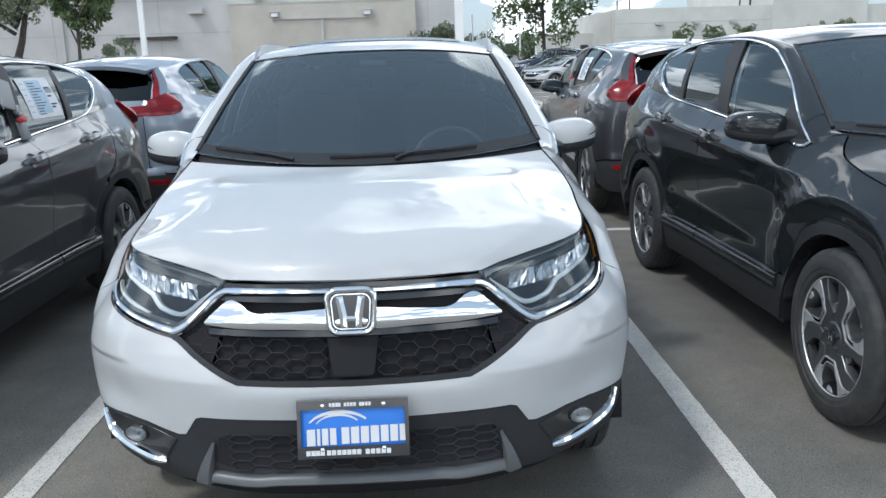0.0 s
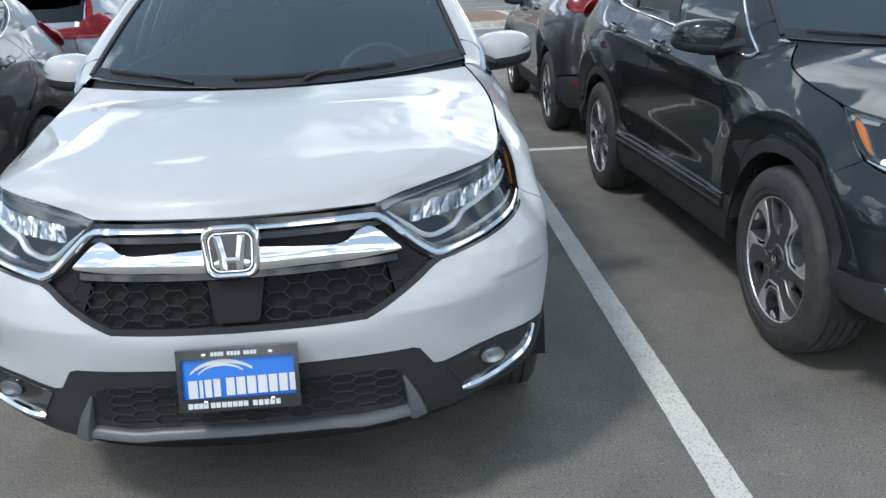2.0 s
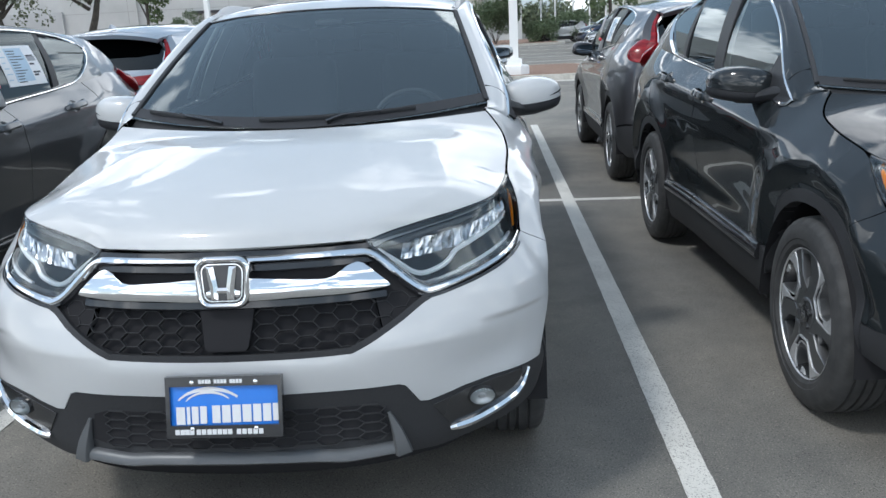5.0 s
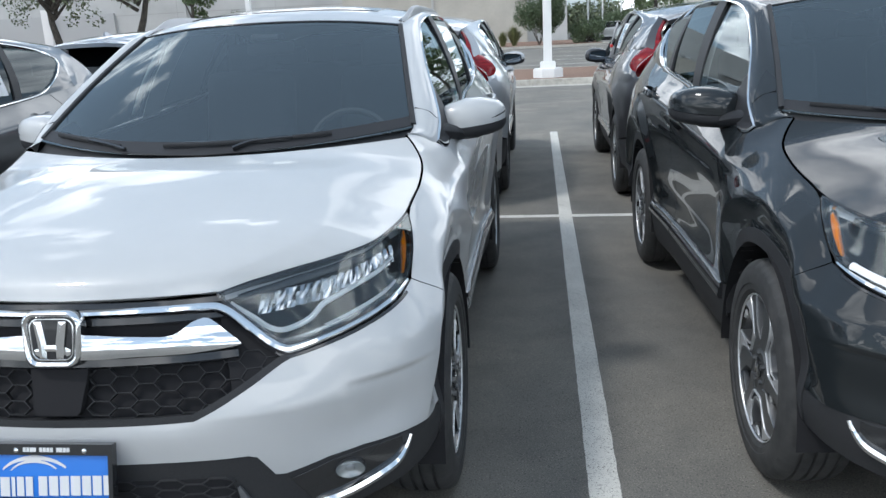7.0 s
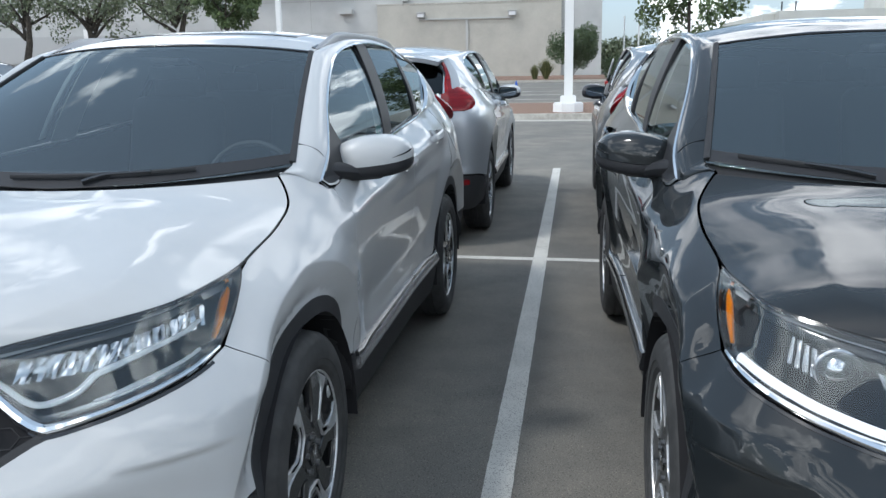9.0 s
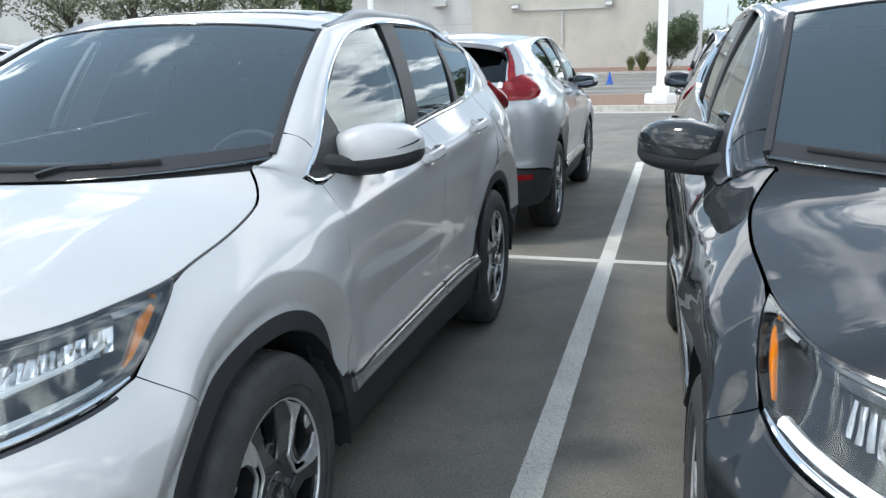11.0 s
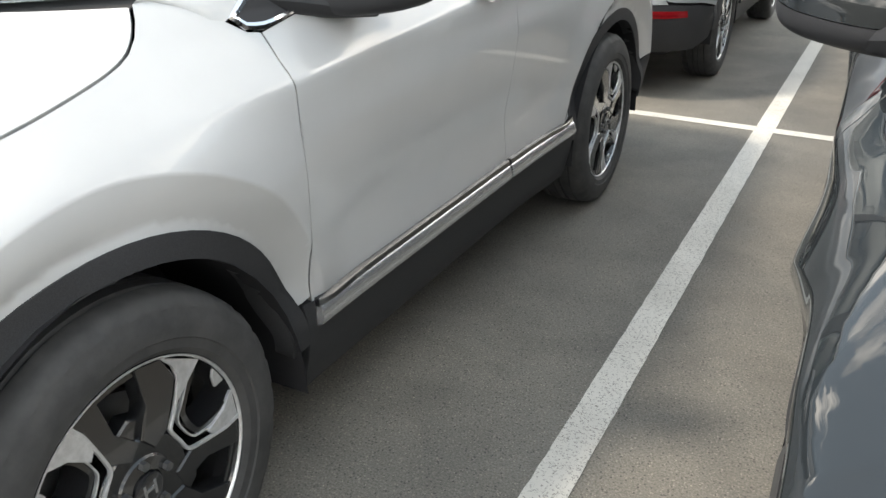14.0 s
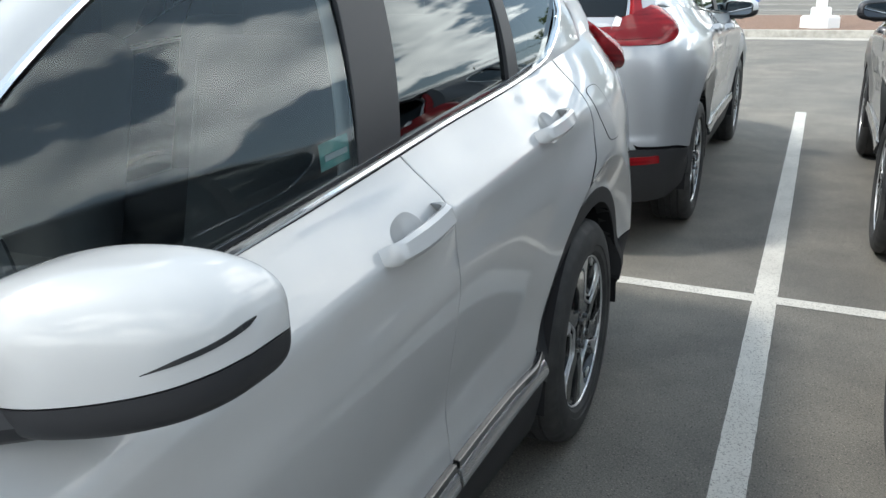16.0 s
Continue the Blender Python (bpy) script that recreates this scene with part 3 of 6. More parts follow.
def on(fn, pts, out=1, lift=0.0):
    """Places and normals of points (a, b) on a surface."""
    pts = np.asarray(pts, float)
    N = normals(fn, pts, out)
    return fn(pts[:, 0], pts[:, 1]) + N * lift, N


def strip(name, fn, path, prof, out=1, lift=0.0, mirror=False, taper=None, closed=False):
    P, N = on(fn, path, out, lift)
    return sweep(name, P, N, prof, mirror, taper, closed)


def from_bm(name, bm, sharp=.6):
    bmesh.ops.recalc_face_normals(bm, faces=bm.faces)
    for f in bm.faces:
        f.smooth = True
    for e in bm.edges:
        if len(e.link_faces) == 2:
            e.smooth = e.calc_face_angle(3) < sharp
    me = bpy.data.meshes.new(name)
    bm.to_mesh(me)
    bm.free()
    return me


def box_bm(bm, centre, size, bevel=0.0, segs=2, turn=None):
    m = Matrix.Translation(centre) @ (turn.to_4x4() if turn else Matrix()) @ Matrix.Diagonal((*size, 1))
    r = bmesh.ops.create_cube(bm, size=1, matrix=m)
    if bevel:
        es = list({e for v in r["verts"] for e in v.link_edges})
        bmesh.ops.bevel(bm, geom=es, offset=bevel, segments=segs, profile=.5, affect="EDGES")
    return bm


def lathe(name, prof, n=48, axis="x", sharp=.6):
    """A turned body: prof is (along the axis, radius)."""
    V, F = [], []
    for a, r in prof:
        for i in range(n):
            w = 2 * math.pi * i / n
            V.append((a, r * math.cos(w), r * math.sin(w)) if axis == "x" else (r * math.cos(w), r * math.sin(w), a))
    m = len(prof)
    for j in range(m - 1):
        for i in range(n):
            k = (i + 1) % n
            F.append((j * n + i, j * n + k, (j + 1) * n + k, (j + 1) * n + i))
    bm = bmesh.new()
    vs = [bm.verts.new(v) for v in V]
    for f in F:
        bm.faces.new([vs[i] for i in f])
    bmesh.ops.remove_doubles(bm, verts=bm.verts, dist=1e-5)
    return from_bm(name, bm, sharp)


def part(name, data, material, parent, label="", own=False):
    """One mesh object under a thing. own: the material belongs to the object, so that the mesh can be shared."""
    if isinstance(data, bmesh.types.BMesh):
        data = from_bm(name, data)
    ob = new(name, data)
    ob.parent = parent
    if not data.materials:
        data.materials.append(material)
    if data.materials[0] != material:
        ob.material_slots[0].link = "OBJECT"
        ob.material_slots[0].material = material
    return tagged(ob, label)


def thing(name, m, label, category, group="", kind=""):
    ob = new(name)
    ob.matrix_basis = m
    return tagged(ob, label, category, group, kind)

# ---- the car ----
F_, S_, R_ = u_front, u_side, u_rear


def mir(pts):
    """A half outline from the middle outwards and back, completed on the other side."""
    pts = [tuple(map(float, p)) for p in pts]
    return pts + [(-a, b) for a, b in reversed(pts) if abs(a) > 1e-6]


def arc(w, a0, a1, ry, rz, n=14):
    """Points (u, z) on an ellipse round a wheel; 0 degrees is rearwards, 90 up."""
    wy, wz = WHEELS[w]
    return [(float(u_side(wy + ry * math.cos(radians(a)))), wz + rz * math.sin(radians(a))) for a in np.linspace(a0, a1, n)]


def arch_front(a0, a1, rim, n):
    """The front arch's outer edge, drawn in towards its foot; rim: how far outside the nominal edge."""
    out = []
    for a in np.linspace(a0, a1, n):
        ry = float(np.interp(a, [100, 130, 164, 178], [.50, .497, .462, .452])) + rim
        out.append((float(u_side(WHEELS[0][0] + ry * math.cos(radians(a)))), WHEELS[0][1] + (.47 + rim) * math.sin(radians(a))))
    return out


def belt(y):
    return (float(u_side(y)), float(_BZ(y)))


def rect_prof(w, h, r=.25):
    """A low rounded bar: across w, up h."""
    return [(-w / 2, -.004), (-w / 2, h * (1 - r)), (-w / 2 * (1 - r), h), (w / 2 * (1 - r), h), (w / 2, h * (1 - r)), (w / 2, -.004)]


LOWER_EDGE = [(0, .535), (F_(.30), .538), (F_(.455), .541), (F_(.475), .534), (F_(.512), .480), (F_(.535), .477), (F_(.633), .500), (F_(.712), .508), (F_(.80), .505), (S_(.39), .498)]
LAMP_TOP = [tuple(p) for p in BONNET_EDGE if p[0] <= S_(.684)]
LAMP_LOW = [(S_(.653), .988), (S_(.579), .943), (S_(.508), .894), (S_(.458), .866), (S_(.38), .851), (F_(.80), .835), (F_(.70), .812), (F_(.60), .788), (F_(.565), .786), (F_(.54), .800), (F_(.47), .868), (F_(.415), .912)]
GRILLE_SIDE = [(F_(.585), .757), (F_(.555), .748), (F_(.36), .655), (F_(.32), .645), (F_(.2), .641), (0, .640)]
CHEEK = [(S_(.458), .853), (S_(.38), .834), (F_(.80), .813), (F_(.70), .787), (F_(.61), .764)]


def dlo_points():
    """The side window opening's outline in (y, z), from the mirror's corner over the top to the rear and back along the waist."""
    top = [(1.338, 1.128), (1.368, 1.156), (1.435, 1.208), (1.54, 1.280), (1.72, 1.392), (1.92, 1.492), (2.08, 1.546), (2.32, 1.582), (2.65, 1.595), (2.95, 1.590), (3.2, 1.576), (3.42, 1.552), (3.58, 1.526), (3.69, 1.496), (3.735, 1.462), (3.715, 1.428)]
    low = [(3.62, 1.376), (3.50, 1.320), (3.39, 1.276), (3.28, 1.252), (3.0, 1.228), (2.6, 1.201), (2.1, 1.171), (1.7, 1.148), (1.56, 1.136), (1.46, 1.120), (1.390, 1.109), (1.354, 1.112)]
    return top, low


def hollow(me, deep=.9):
    """Turns a flush patch's normals as those of a shallow bowl."""
    V = np.array([v.co[:] for v in me.vertices])
    N = np.array([v.normal[:] for v in me.vertices])
    c = V.mean(0)
    d = (V - c) * np.array((0, 1, 1))
    r = np.linalg.norm(d, axis=1).max()
    me.normals_split_custom_set_from_vertices([tuple(n) for n in unit(N - d / r * deep)])
    return me


def wheel_meshes():
    """The meshes of one wheel, its outer face towards +x, the middle of the tyre at the origin."""
    grooved = [(-.085, .247), (-.105, .258), (-.116, .290), (-.114, .325), (-.104, .348), (-.094, .358), (-.085, .363), (-.062, .367), (-.060, .360), (-.052, .360), (-.050, .368),
               (-.022, .369), (-.020, .361), (-.012, .361), (-.010, .369), (.010, .369), (.012, .361), (.020, .361), (.022, .369), (.050, .368), (.052, .360), (.060, .360),
               (.062, .367), (.085, .363), (.094, .358), (.104, .348), (.1095, .338), (.110, .333), (.114, .325), (.118, .304), (.117, .285), (.1135, .282), (.1115, .264), (.105, .256), (.094, .247)]
    n_t = 150
    bm = bmesh.new()
    rings = []
    for a, r in grooved:
        cut = .0045 if .346 < r < .365 and abs(a) > .08 else 0        # the grooves of the tread's shoulders
        rings.append([bm.verts.new((a, (r - cut * (i % 5 == 0)) * math.cos(2 * math.pi * i / n_t), (r - cut * (i % 5 == 0)) * math.sin(2 * math.pi * i / n_t))) for i in range(n_t)])
    for p, q in zip(rings, rings[1:]):
        for i in range(n_t):
            bm.faces.new((p[i], p[(i + 1) % n_t], q[(i + 1) % n_t], q[i]))
    tyre = from_bm("tyre", bm, .5)
    barrel = lathe("rim_barrel", [(-.10, .232), (-.10, .220), (-.06, .212), (.055, .214), (.085, .224), (.099, .2285), (.101, .2335), (.094, .236)], 64)
    lip = lathe("rim_lip", [(.0970, .2275), (.1005, .2285), (.1025, .2303), (.1022, .2325), (.0985, .2340)], 72)
    disc = lathe("brake_disc", [(-.02, .06), (-.02, .155), (.0, .155), (.0, .06)], 40)

    def pol(r, a):
        return Vector((0, r * math.cos(a), r * math.sin(a)))

    def plate(bm, pts, x0, x1, inset=.004):
        """A flat piece of the wheel face between two depths, its top edge bevelled."""
        c = sum(pts, Vector()) / len(pts)
        top = [bm.verts.new((x1 - .012 * max(0, 1 - p.length / .2) * 0, *(p + (c - p) * (inset / max(.02, (c - p).length)))[1:])) for p in pts]
        mid = [bm.verts.new((x1 - inset, p.y, p.z)) for p in pts]
        low = [bm.verts.new((x0, p.y, p.z)) for p in pts]
        n = len(pts)
        bm.faces.new(top)
        for A, B in ((top, mid), (mid, low)):
            for i in range(n):
                bm.faces.new((A[i], A[(i + 1) % n], B[(i + 1) % n], B[i]))

    spokes, edges, facets = [], [], []
    D = 2 * math.pi / 5
    deg = math.radians
    R = .2285
    flat = [(-.0032, -.004), (-.0032, .001), (-.0024, .003), (.0024, .003), (.0032, .001), (.0032, -.004)]
    for k in range(3):
        a = deg(120 * k)

        def at(r, w, a=a):
            return pol(R * r, a + deg(w))
        # a broad spoke of two arms with a pocket between them
        bm = bmesh.new()
        plate(bm, [at(.30, 62), at(.44, 50), at(.62, 54), at(.85, 58), at(1.0, 70), at(1.0, 84), at(.66, 78), at(.40, 84)], .046, .086)
        plate(bm, [at(.30, 104), at(.40, 86), at(.62, 104), at(1.0, 104), at(1.0, 113), at(1.0, 121), at(.85, 117), at(.46, 122)], .046, .086)
        plate(bm, [at(.30, 60), at(.46, 62), at(.56, 76), at(.60, 90), at(.54, 104), at(.44, 118), at(.30, 122)], .040, .074)
        plate(bm, [at(.93, 80), at(1.0, 80), at(1.0, 93), at(1.0, 106), at(.93, 106), at(.92, 93)], .046, .080)
        spokes.append(from_bm("spoke", bm, .5))
        # the machined line round the open window, and a finer one inside it
        outer_l = rounded([at(1.0, -1), at(.86, -3), at(.64, -1), at(.47, 3), at(.425, 9), at(.41, 24), at(.42, 40), at(.45, 47), at(.62, 51), at(.84, 56), at(.93, 62), at(1.0, 70)], .006, False, .30)
        inner_l = rounded([at(1.0, 9), at(.84, 5), at(.66, 6.5), at(.54, 10), at(.505, 16), at(.49, 24), at(.50, 36), at(.54, 42), at(.68, 45), at(.86, 48.5)], .006, False, .30)
        for path_, z_, w_ in ((outer_l, .0855, 1.0), (inner_l, .0815, .62)):
            path_[:, 0] = z_
            edges.append(sweep("spoke_edge", path_, np.tile((1.0, 0, 0), (len(path_), 1)), [(p * w_, q) for p, q in flat]))
        bm = bmesh.new()
        plate(bm, [at(1.0, -3), at(1.0, 15), at(.86, 9), at(.66, 5), at(.70, -1), at(.86, -4)], .080, .0875, .001)
        facets.append(from_bm("spoke_facet", bm, .5))
        bm = bmesh.new()
        plate(bm, [at(1.0, 71), at(.92, 62), at(.80, 55), at(.66, 50), at(.86, 47), at(1.0, 46)], .080, .0865, .001)
        facets.append(from_bm("spoke_facet", bm, .5))
        bm = bmesh.new()
        plate(bm, [at(1.0, 22), at(1.0, 33), at(.93, 30), at(.90, 24)], .076, .082, .001)
        facets.append(from_bm("spoke_facet", bm, .5))
        # dark inner wall of the open window
        wall = rounded([at(1.0, 12), at(.80, 9), at(.60, 12), at(.56, 24), at(.60, 38), at(.80, 44), at(1.0, 46)], .012, False, .3)
        wall[:, 0] = .055
        spokes.append(sweep("spoke_wall", wall, np.tile((1.0, 0, 0), (len(wall), 1)), [(-.006, -.03), (-.008, .026), (.002, .028), (.012, -.03)]))
    hub = lathe("hub", [(.04, .105), (.076, .103), (.082, .098), (.080, .064), (.084, .060), (.086, .036), (.080, .034), (.080, 0)], 40)
    cap = lathe("centre_cap", [(.078, .033), (.090, .033), (.0925, .029), (.0925, 0)], 36)
    nuts = []
    for k in range(5):
        w = k * D + .3
        bm = bmesh.new()
        bmesh.ops.create_cone(bm, cap_ends=True, segments=6, radius1=.0105, radius2=.009, depth=.022,
                              matrix=Matrix.Translation((.084, .052 * math.cos(w), .052 * math.sin(w))) @ Matrix.Rotation(math.pi / 2, 4, "Y"))
        nuts.append(from_bm("lug_nut", bm, .4))
    bm = bmesh.new()
    for y in (-.012, .012):
        box_bm(bm, (.0928, y, 0), (.002, .006, .032), 0)
    box_bm(bm, (.0928, 0, 0), (.002, .022, .006), 0)
    badge = from_bm("cap_badge", bm)
    for me in (*spokes, *edges, *facets, hub, cap, badge, *nuts):
        me.transform(Matrix.Translation((.010, 0, 0)))
    for me in (barrel, lip, *spokes, *edges, *facets):
        me.transform(Matrix.Diagonal((1, 1.072, 1.072, 1)))
    return dict(tyre=tyre, barrel=barrel, lip=lip, disc=disc, spokes=spokes, edges=edges, facets=facets, hub=hub, cap=cap, nuts=nuts, badge=badge)


def car_meshes():
    """All meshes of the car, built once and shared: a dict of name to (mesh, material key, label, parent name)."""
    M = []

    def add(name, mesh, mat, label="", under=None):
        M.append((name, mesh, mat, label, under))

    def both(name, make, mat, label="", under=None):
        for mirror in (False, True):
            add(name, make(mirror), mat, label, under)

    one, fine = .035, .02
    # -- inner dark shell, just under the skin
    shell = mir([(0, .26), (F_(.6), .28), (S_(.36), .42)] + arc(0, 165, 15, .49, .46) + [(S_(1.42), .30), (S_(3.05), .30)] + arc(1, 165, 15, .49, .46)
                + [(S_(4.1), .36), (R_(.6), .30), (UMAX, .30), (UMAX, 1.18), (R_(.6), 1.18), (S_(4.15), 1.22)] + [belt(y) for y in np.linspace(4.0, 1.5, 12)]
                + [(S_(1.25), 1.11), (S_(1.0), 1.07)] + [(u, z - .02) for u, z in BONNET_EDGE[::-4] if u < S_(.95)] + [(F_(.44), .60), (0, .60)])
    both("inner_shell", lambda m: patch("inner_shell", skin, [p for p in shell if p[0] >= 0], .06, 1, -.020, .02, m), "void")
    # -- painted panels
    add("front_bumper", patch("front_bumper", skin, mir(LOWER_EDGE + arch_front(164, 128.1, 0, 12) + [(S_(.600), .741), (S_(.533), .800), (S_(.466), .856)] + CHEEK + GRILLE_SIDE), .013), "paint")
    fender = arch_front(127.6, 90, 0, 8) + arc(0, 86, 17, .50, .47, 13) + [(S_(1.398), .508), (S_(1.424), .515), (S_(1.408), .65), (S_(1.388), .86), (S_(1.378), 1.0), (S_(1.376), 1.05), (S_(1.377), 1.098)] + [(S_(1.352), 1.102), (S_(1.330), 1.118), (S_(1.305), 1.136), (S_(1.24), 1.165), (S_(1.205), 1.176)]
    fender += [tuple(p) for p in BONNET_EDGE[::-2] if p[0] >= S_(.695)] + [(S_(.662), .990), (S_(.586), .943), (S_(.515), .893), (S_(.4680), .858), (S_(.5346), .8012)]
    both("fender", lambda m: patch("fender", skin, fender, .014, 1, 0, .014, m), "paint")
    fd = [(S_(1.430), .50), (S_(2.507), .50), (S_(2.495), .9), (S_(2.455), 1.10), belt(2.42)] + [belt(y) for y in (2.3, 2.1, 1.9, 1.7)] + [(S_(1.56), 1.128), (S_(1.46), 1.112), (S_(1.3825), 1.098), (S_(1.3815), 1.05), (S_(1.384), 1.0), (S_(1.394), .86), (S_(1.414), .65)]
    both("front_door", lambda m: patch("front_door", skin, fd, .03, 1, 0, .014, m), "paint")
    rd = [(S_(2.513), .50), (S_(3.10), .50)] + arc(1, 164, 118, .50, .47, 8) + [(S_(3.34), .90), (S_(3.42), .98), (S_(3.455), 1.08), (S_(3.44), 1.18), belt(3.40)] + [belt(y) for y in (3.2, 3.0, 2.8, 2.6)] + [belt(2.427), (S_(2.461), 1.10), (S_(2.501), .9)]
    both("rear_door", lambda m: patch("rear_door", skin, rd, .03, 1, 0, .014, m), "paint")
    rq = arc(1, 114, 22, .50, .47, 12) + [(S_(4.08), .56), (S_(4.27), .60), (R_(.70), .615), (R_(.57), .68), (R_(.555), 1.122), (S_(4.38), 1.118), (S_(4.295), 1.134), (S_(4.23), 1.180), (S_(4.195), 1.250), (S_(4.22), 1.292)]
    rq += [(belt(y)[0], belt(y)[1] + .008) for y in (4.08, 3.95, 3.8, 3.6, 3.5)] + [belt(3.407), (S_(3.446), 1.18), (S_(3.461), 1.08), (S_(3.427), .976), (S_(3.35), .893)]
    both("rear_quarter", lambda m: patch("rear_quarter", skin, rq, .03, 1, 0, .014, m), "paint")
    rear = lambda u, z: skin(np.where(u > UMAX, -(2 * UMAX - u), u), z)
    gate = [(R_(.562), .675), (R_(.548), 1.118), (R_(.36), 1.126), (R_(.32), 1.16), (R_(.36), 1.20), (R_(.548), 1.215), (R_(.53), 1.228)]
    add("tailgate", patch("tailgate", rear, gate + [(2 * UMAX - u, z) for u, z in gate[::-1]], .03), "paint")
    add("rear_bumper", patch("rear_bumper", lambda u, z: skin(np.where(u > UMAX, -(2 * UMAX - u), u), z), [(R_(.69), .60), (2 * UMAX - R_(.69), .60), (2 * UMAX - R_(.65), .668), (R_(.65), .668)], .03), "paint")
    add("bonnet", patch("bonnet", bonnet, [(-.990, .995), (-.990, .01), (-.9, 0.002), (-.06, 0), (.06, 0), (.9, .002), (.990, .01), (.990, .995), (.5, 1), (.06, 1), (-.06, 1), (-.5, 1)], .015, 1, 0, .02, False, (.66, 1.1)), "paint")
    add("roof", patch("roof", roof, [(-1, 1.905), (1, 1.905), (1, 4.10), (0, 4.14), (-1, 4.10)], .04, 1, 0, .02, False, (.6, 1)), "paint")
    # -- pillars and cantrail: a strip between the window opening and the windscreen, roof and tail
    top, low = dlo_points()
    foot_in = skin(u_side(np.array([1.205, 1.27, 1.322])), np.array([1.174, 1.152, 1.124]))
    belt_in = [side(np.array([y]), np.array([z]))[0] for y, z in ((3.742, 1.41), (3.742, 1.31), (3.77, 1.274), (4.02, 1.290), (4.17, 1.302))]
    opening = [side(np.array([y]), np.array([z]))[0] for y, z in top[2:-1]]
    inner = rounded(np.array(list(foot_in) + opening + belt_in), .03)
    li = np.r_[0, np.cumsum(np.linalg.norm(np.diff(inner, axis=0), axis=1))]
    outer = np.vstack([_HE[-1:], windscreen(np.ones(14), np.linspace(0, 1, 14)), roof(np.ones(24), np.linspace(1.99, 3.9, 24)), tail(np.ones(10), np.linspace(.96, .30, 10))])
    lo_ = np.r_[0, np.cumsum(np.linalg.norm(np.diff(outer, axis=0), axis=1))]

    def stop(p):
        return li[np.argmin(np.linalg.norm(inner - p, axis=1))]
    ti = np.linspace(0, 1, 120)
    # matching stops: the wing's end, the screen's foot, its top, the roof's rear corner, the waist behind
    si = np.interp(ti, [0, .05, .34, .74, .84, 1], [0, stop(foot_in[2]), stop(opening[3]), stop(opening[-1]), stop(belt_in[2]), li[-1]])
    so = np.interp(ti, [0, .05, .34, .74, .84, 1], [0, lo_[1], lo_[14], lo_[38], lo_[42], lo_[-1]])
    A = np.stack([np.interp(si, li, inner[:, k]) for k in range(3)], -1)
    B = np.stack([np.interp(so, lo_, outer[:, k]) for k in range(3)], -1)
    rows = 7
    V, Fc = [], []
    along = unit(np.gradient((A + B) / 2, axis=0))
    outn = unit(np.cross(B - A, along))
    outn = outn * np.sign(np.sum(outn * np.array((1, 0, .4)), axis=1))[:, None]
    wid = np.linalg.norm(B - A, axis=1)
    for j in range(rows):
        k = j / (rows - 1)
        V.append(A * (1 - k) + B * k + outn * (4 * k * (1 - k) * np.minimum(.16 * wid, .022) * (1 - .8 * smooth(.50, .72, ti)))[:, None])
    V = np.vstack(V)
    n = len(A)
    for j in range(rows - 1):
        for i in range(n - 1):
            Fc.append((j * n + i, j * n + i + 1, (j + 1) * n + i + 1, (j + 1) * n + i))

    def frame_side(mirror):
        bm = bmesh.new()
        vs = [bm.verts.new(v * np.array((-1, 1, 1)) if mirror else v) for v in V]
        for f in Fc:
            bm.faces.new([vs[i] for i in (f if mirror else f[::-1])])
        me = bpy.data.meshes.new("side_frame")
        for f in bm.faces:
            f.smooth = True
        bm.to_mesh(me)
        bm.free()
        return me
    both("side_frame", frame_side, "paint")
    corner = [(3.20, 1.236), (3.28, 1.250), (3.39, 1.274), (3.50, 1.318), (3.62, 1.374), (3.715, 1.426), (3.745, 1.45), (3.745, 1.274), (3.6, 1.262), (3.4, 1.248)]
    both("quarter_corner", lambda m: patch("quarter_corner", side, corner, .03, 1, .0, .01, m), "paint")
    # -- black lower parts
    low_out = mir([(0, .335), (F_(.36), .338), (F_(.50), .322), (F_(.56), .318), (F_(.66), .332), (F_(.78), .352), (S_(.36), .372), (S_(.44), .385)] + arch_front(178, 165, -.004, 4) + [(u, z - .003) for u, z in LOWER_EDGE[::-1]])
    add("lower_bumper", patch("lower_bumper", skin, low_out, fine, 1, -.002, .02), "plastic", "matt black lower bumper")
    for w in (0, 1):
        arch_out, arch_in = arc(1, 172, 4, .502, .472, 34) if w else arch_front(176, 90, .002, 20) + arc(0, 86, 4, .502, .472, 16), arc(w, 4, 176, .438, .425, 34)
        both("arch_trim", lambda m, a=arch_out, b=arch_in: patch("arch_trim", skin, a + b, .025, 1, .004, .05, m), "plastic", "matt black wheel arch trim")
    sill = [(S_(1.40), .50), (S_(1.42), .26), (S_(3.09), .26), (S_(3.11), .505), (S_(2.5), .497), (S_(1.5), .497)]
    both("sill", lambda m: patch("sill", skin, sill, .04, 1, .002, .03, m), "plastic", "matt black sill panel")
    for y0, y1 in ((1.435, 2.502), (2.518, 3.085)):
        both("sill_trim", lambda m, a=y0, b=y1: strip("sill_trim", skin, [(float(u_side(y)), .462) for y in np.linspace(a, b, 24)], [(-.026, -.004), (-.026, .006), (-.020, .012), (.008, .017), (.020, .012), (.024, -.004)], 1, .006, m), "silverlamp", "bright sill strip")
        both("sill_strip", lambda m, a=y0, b=y1: strip("sill_strip", skin, [(float(u_side(y)), .497) for y in np.linspace(a, b, 24)], rect_prof(.020, .014), 1, .002, m), "gloss")
    rl = lambda u, z: skin(np.where(u > UMAX, -(2 * UMAX - u), u), z)
    rear_low = arc(1, 20, 5, .50, .47, 3) + [(S_(4.08), .36), (S_(4.25), .31), (R_(.5), .30), (UMAX, .30)]
    rear_up = [(UMAX, .596), (R_(.7), .596), (S_(4.27), .583), (S_(4.06), .545)]
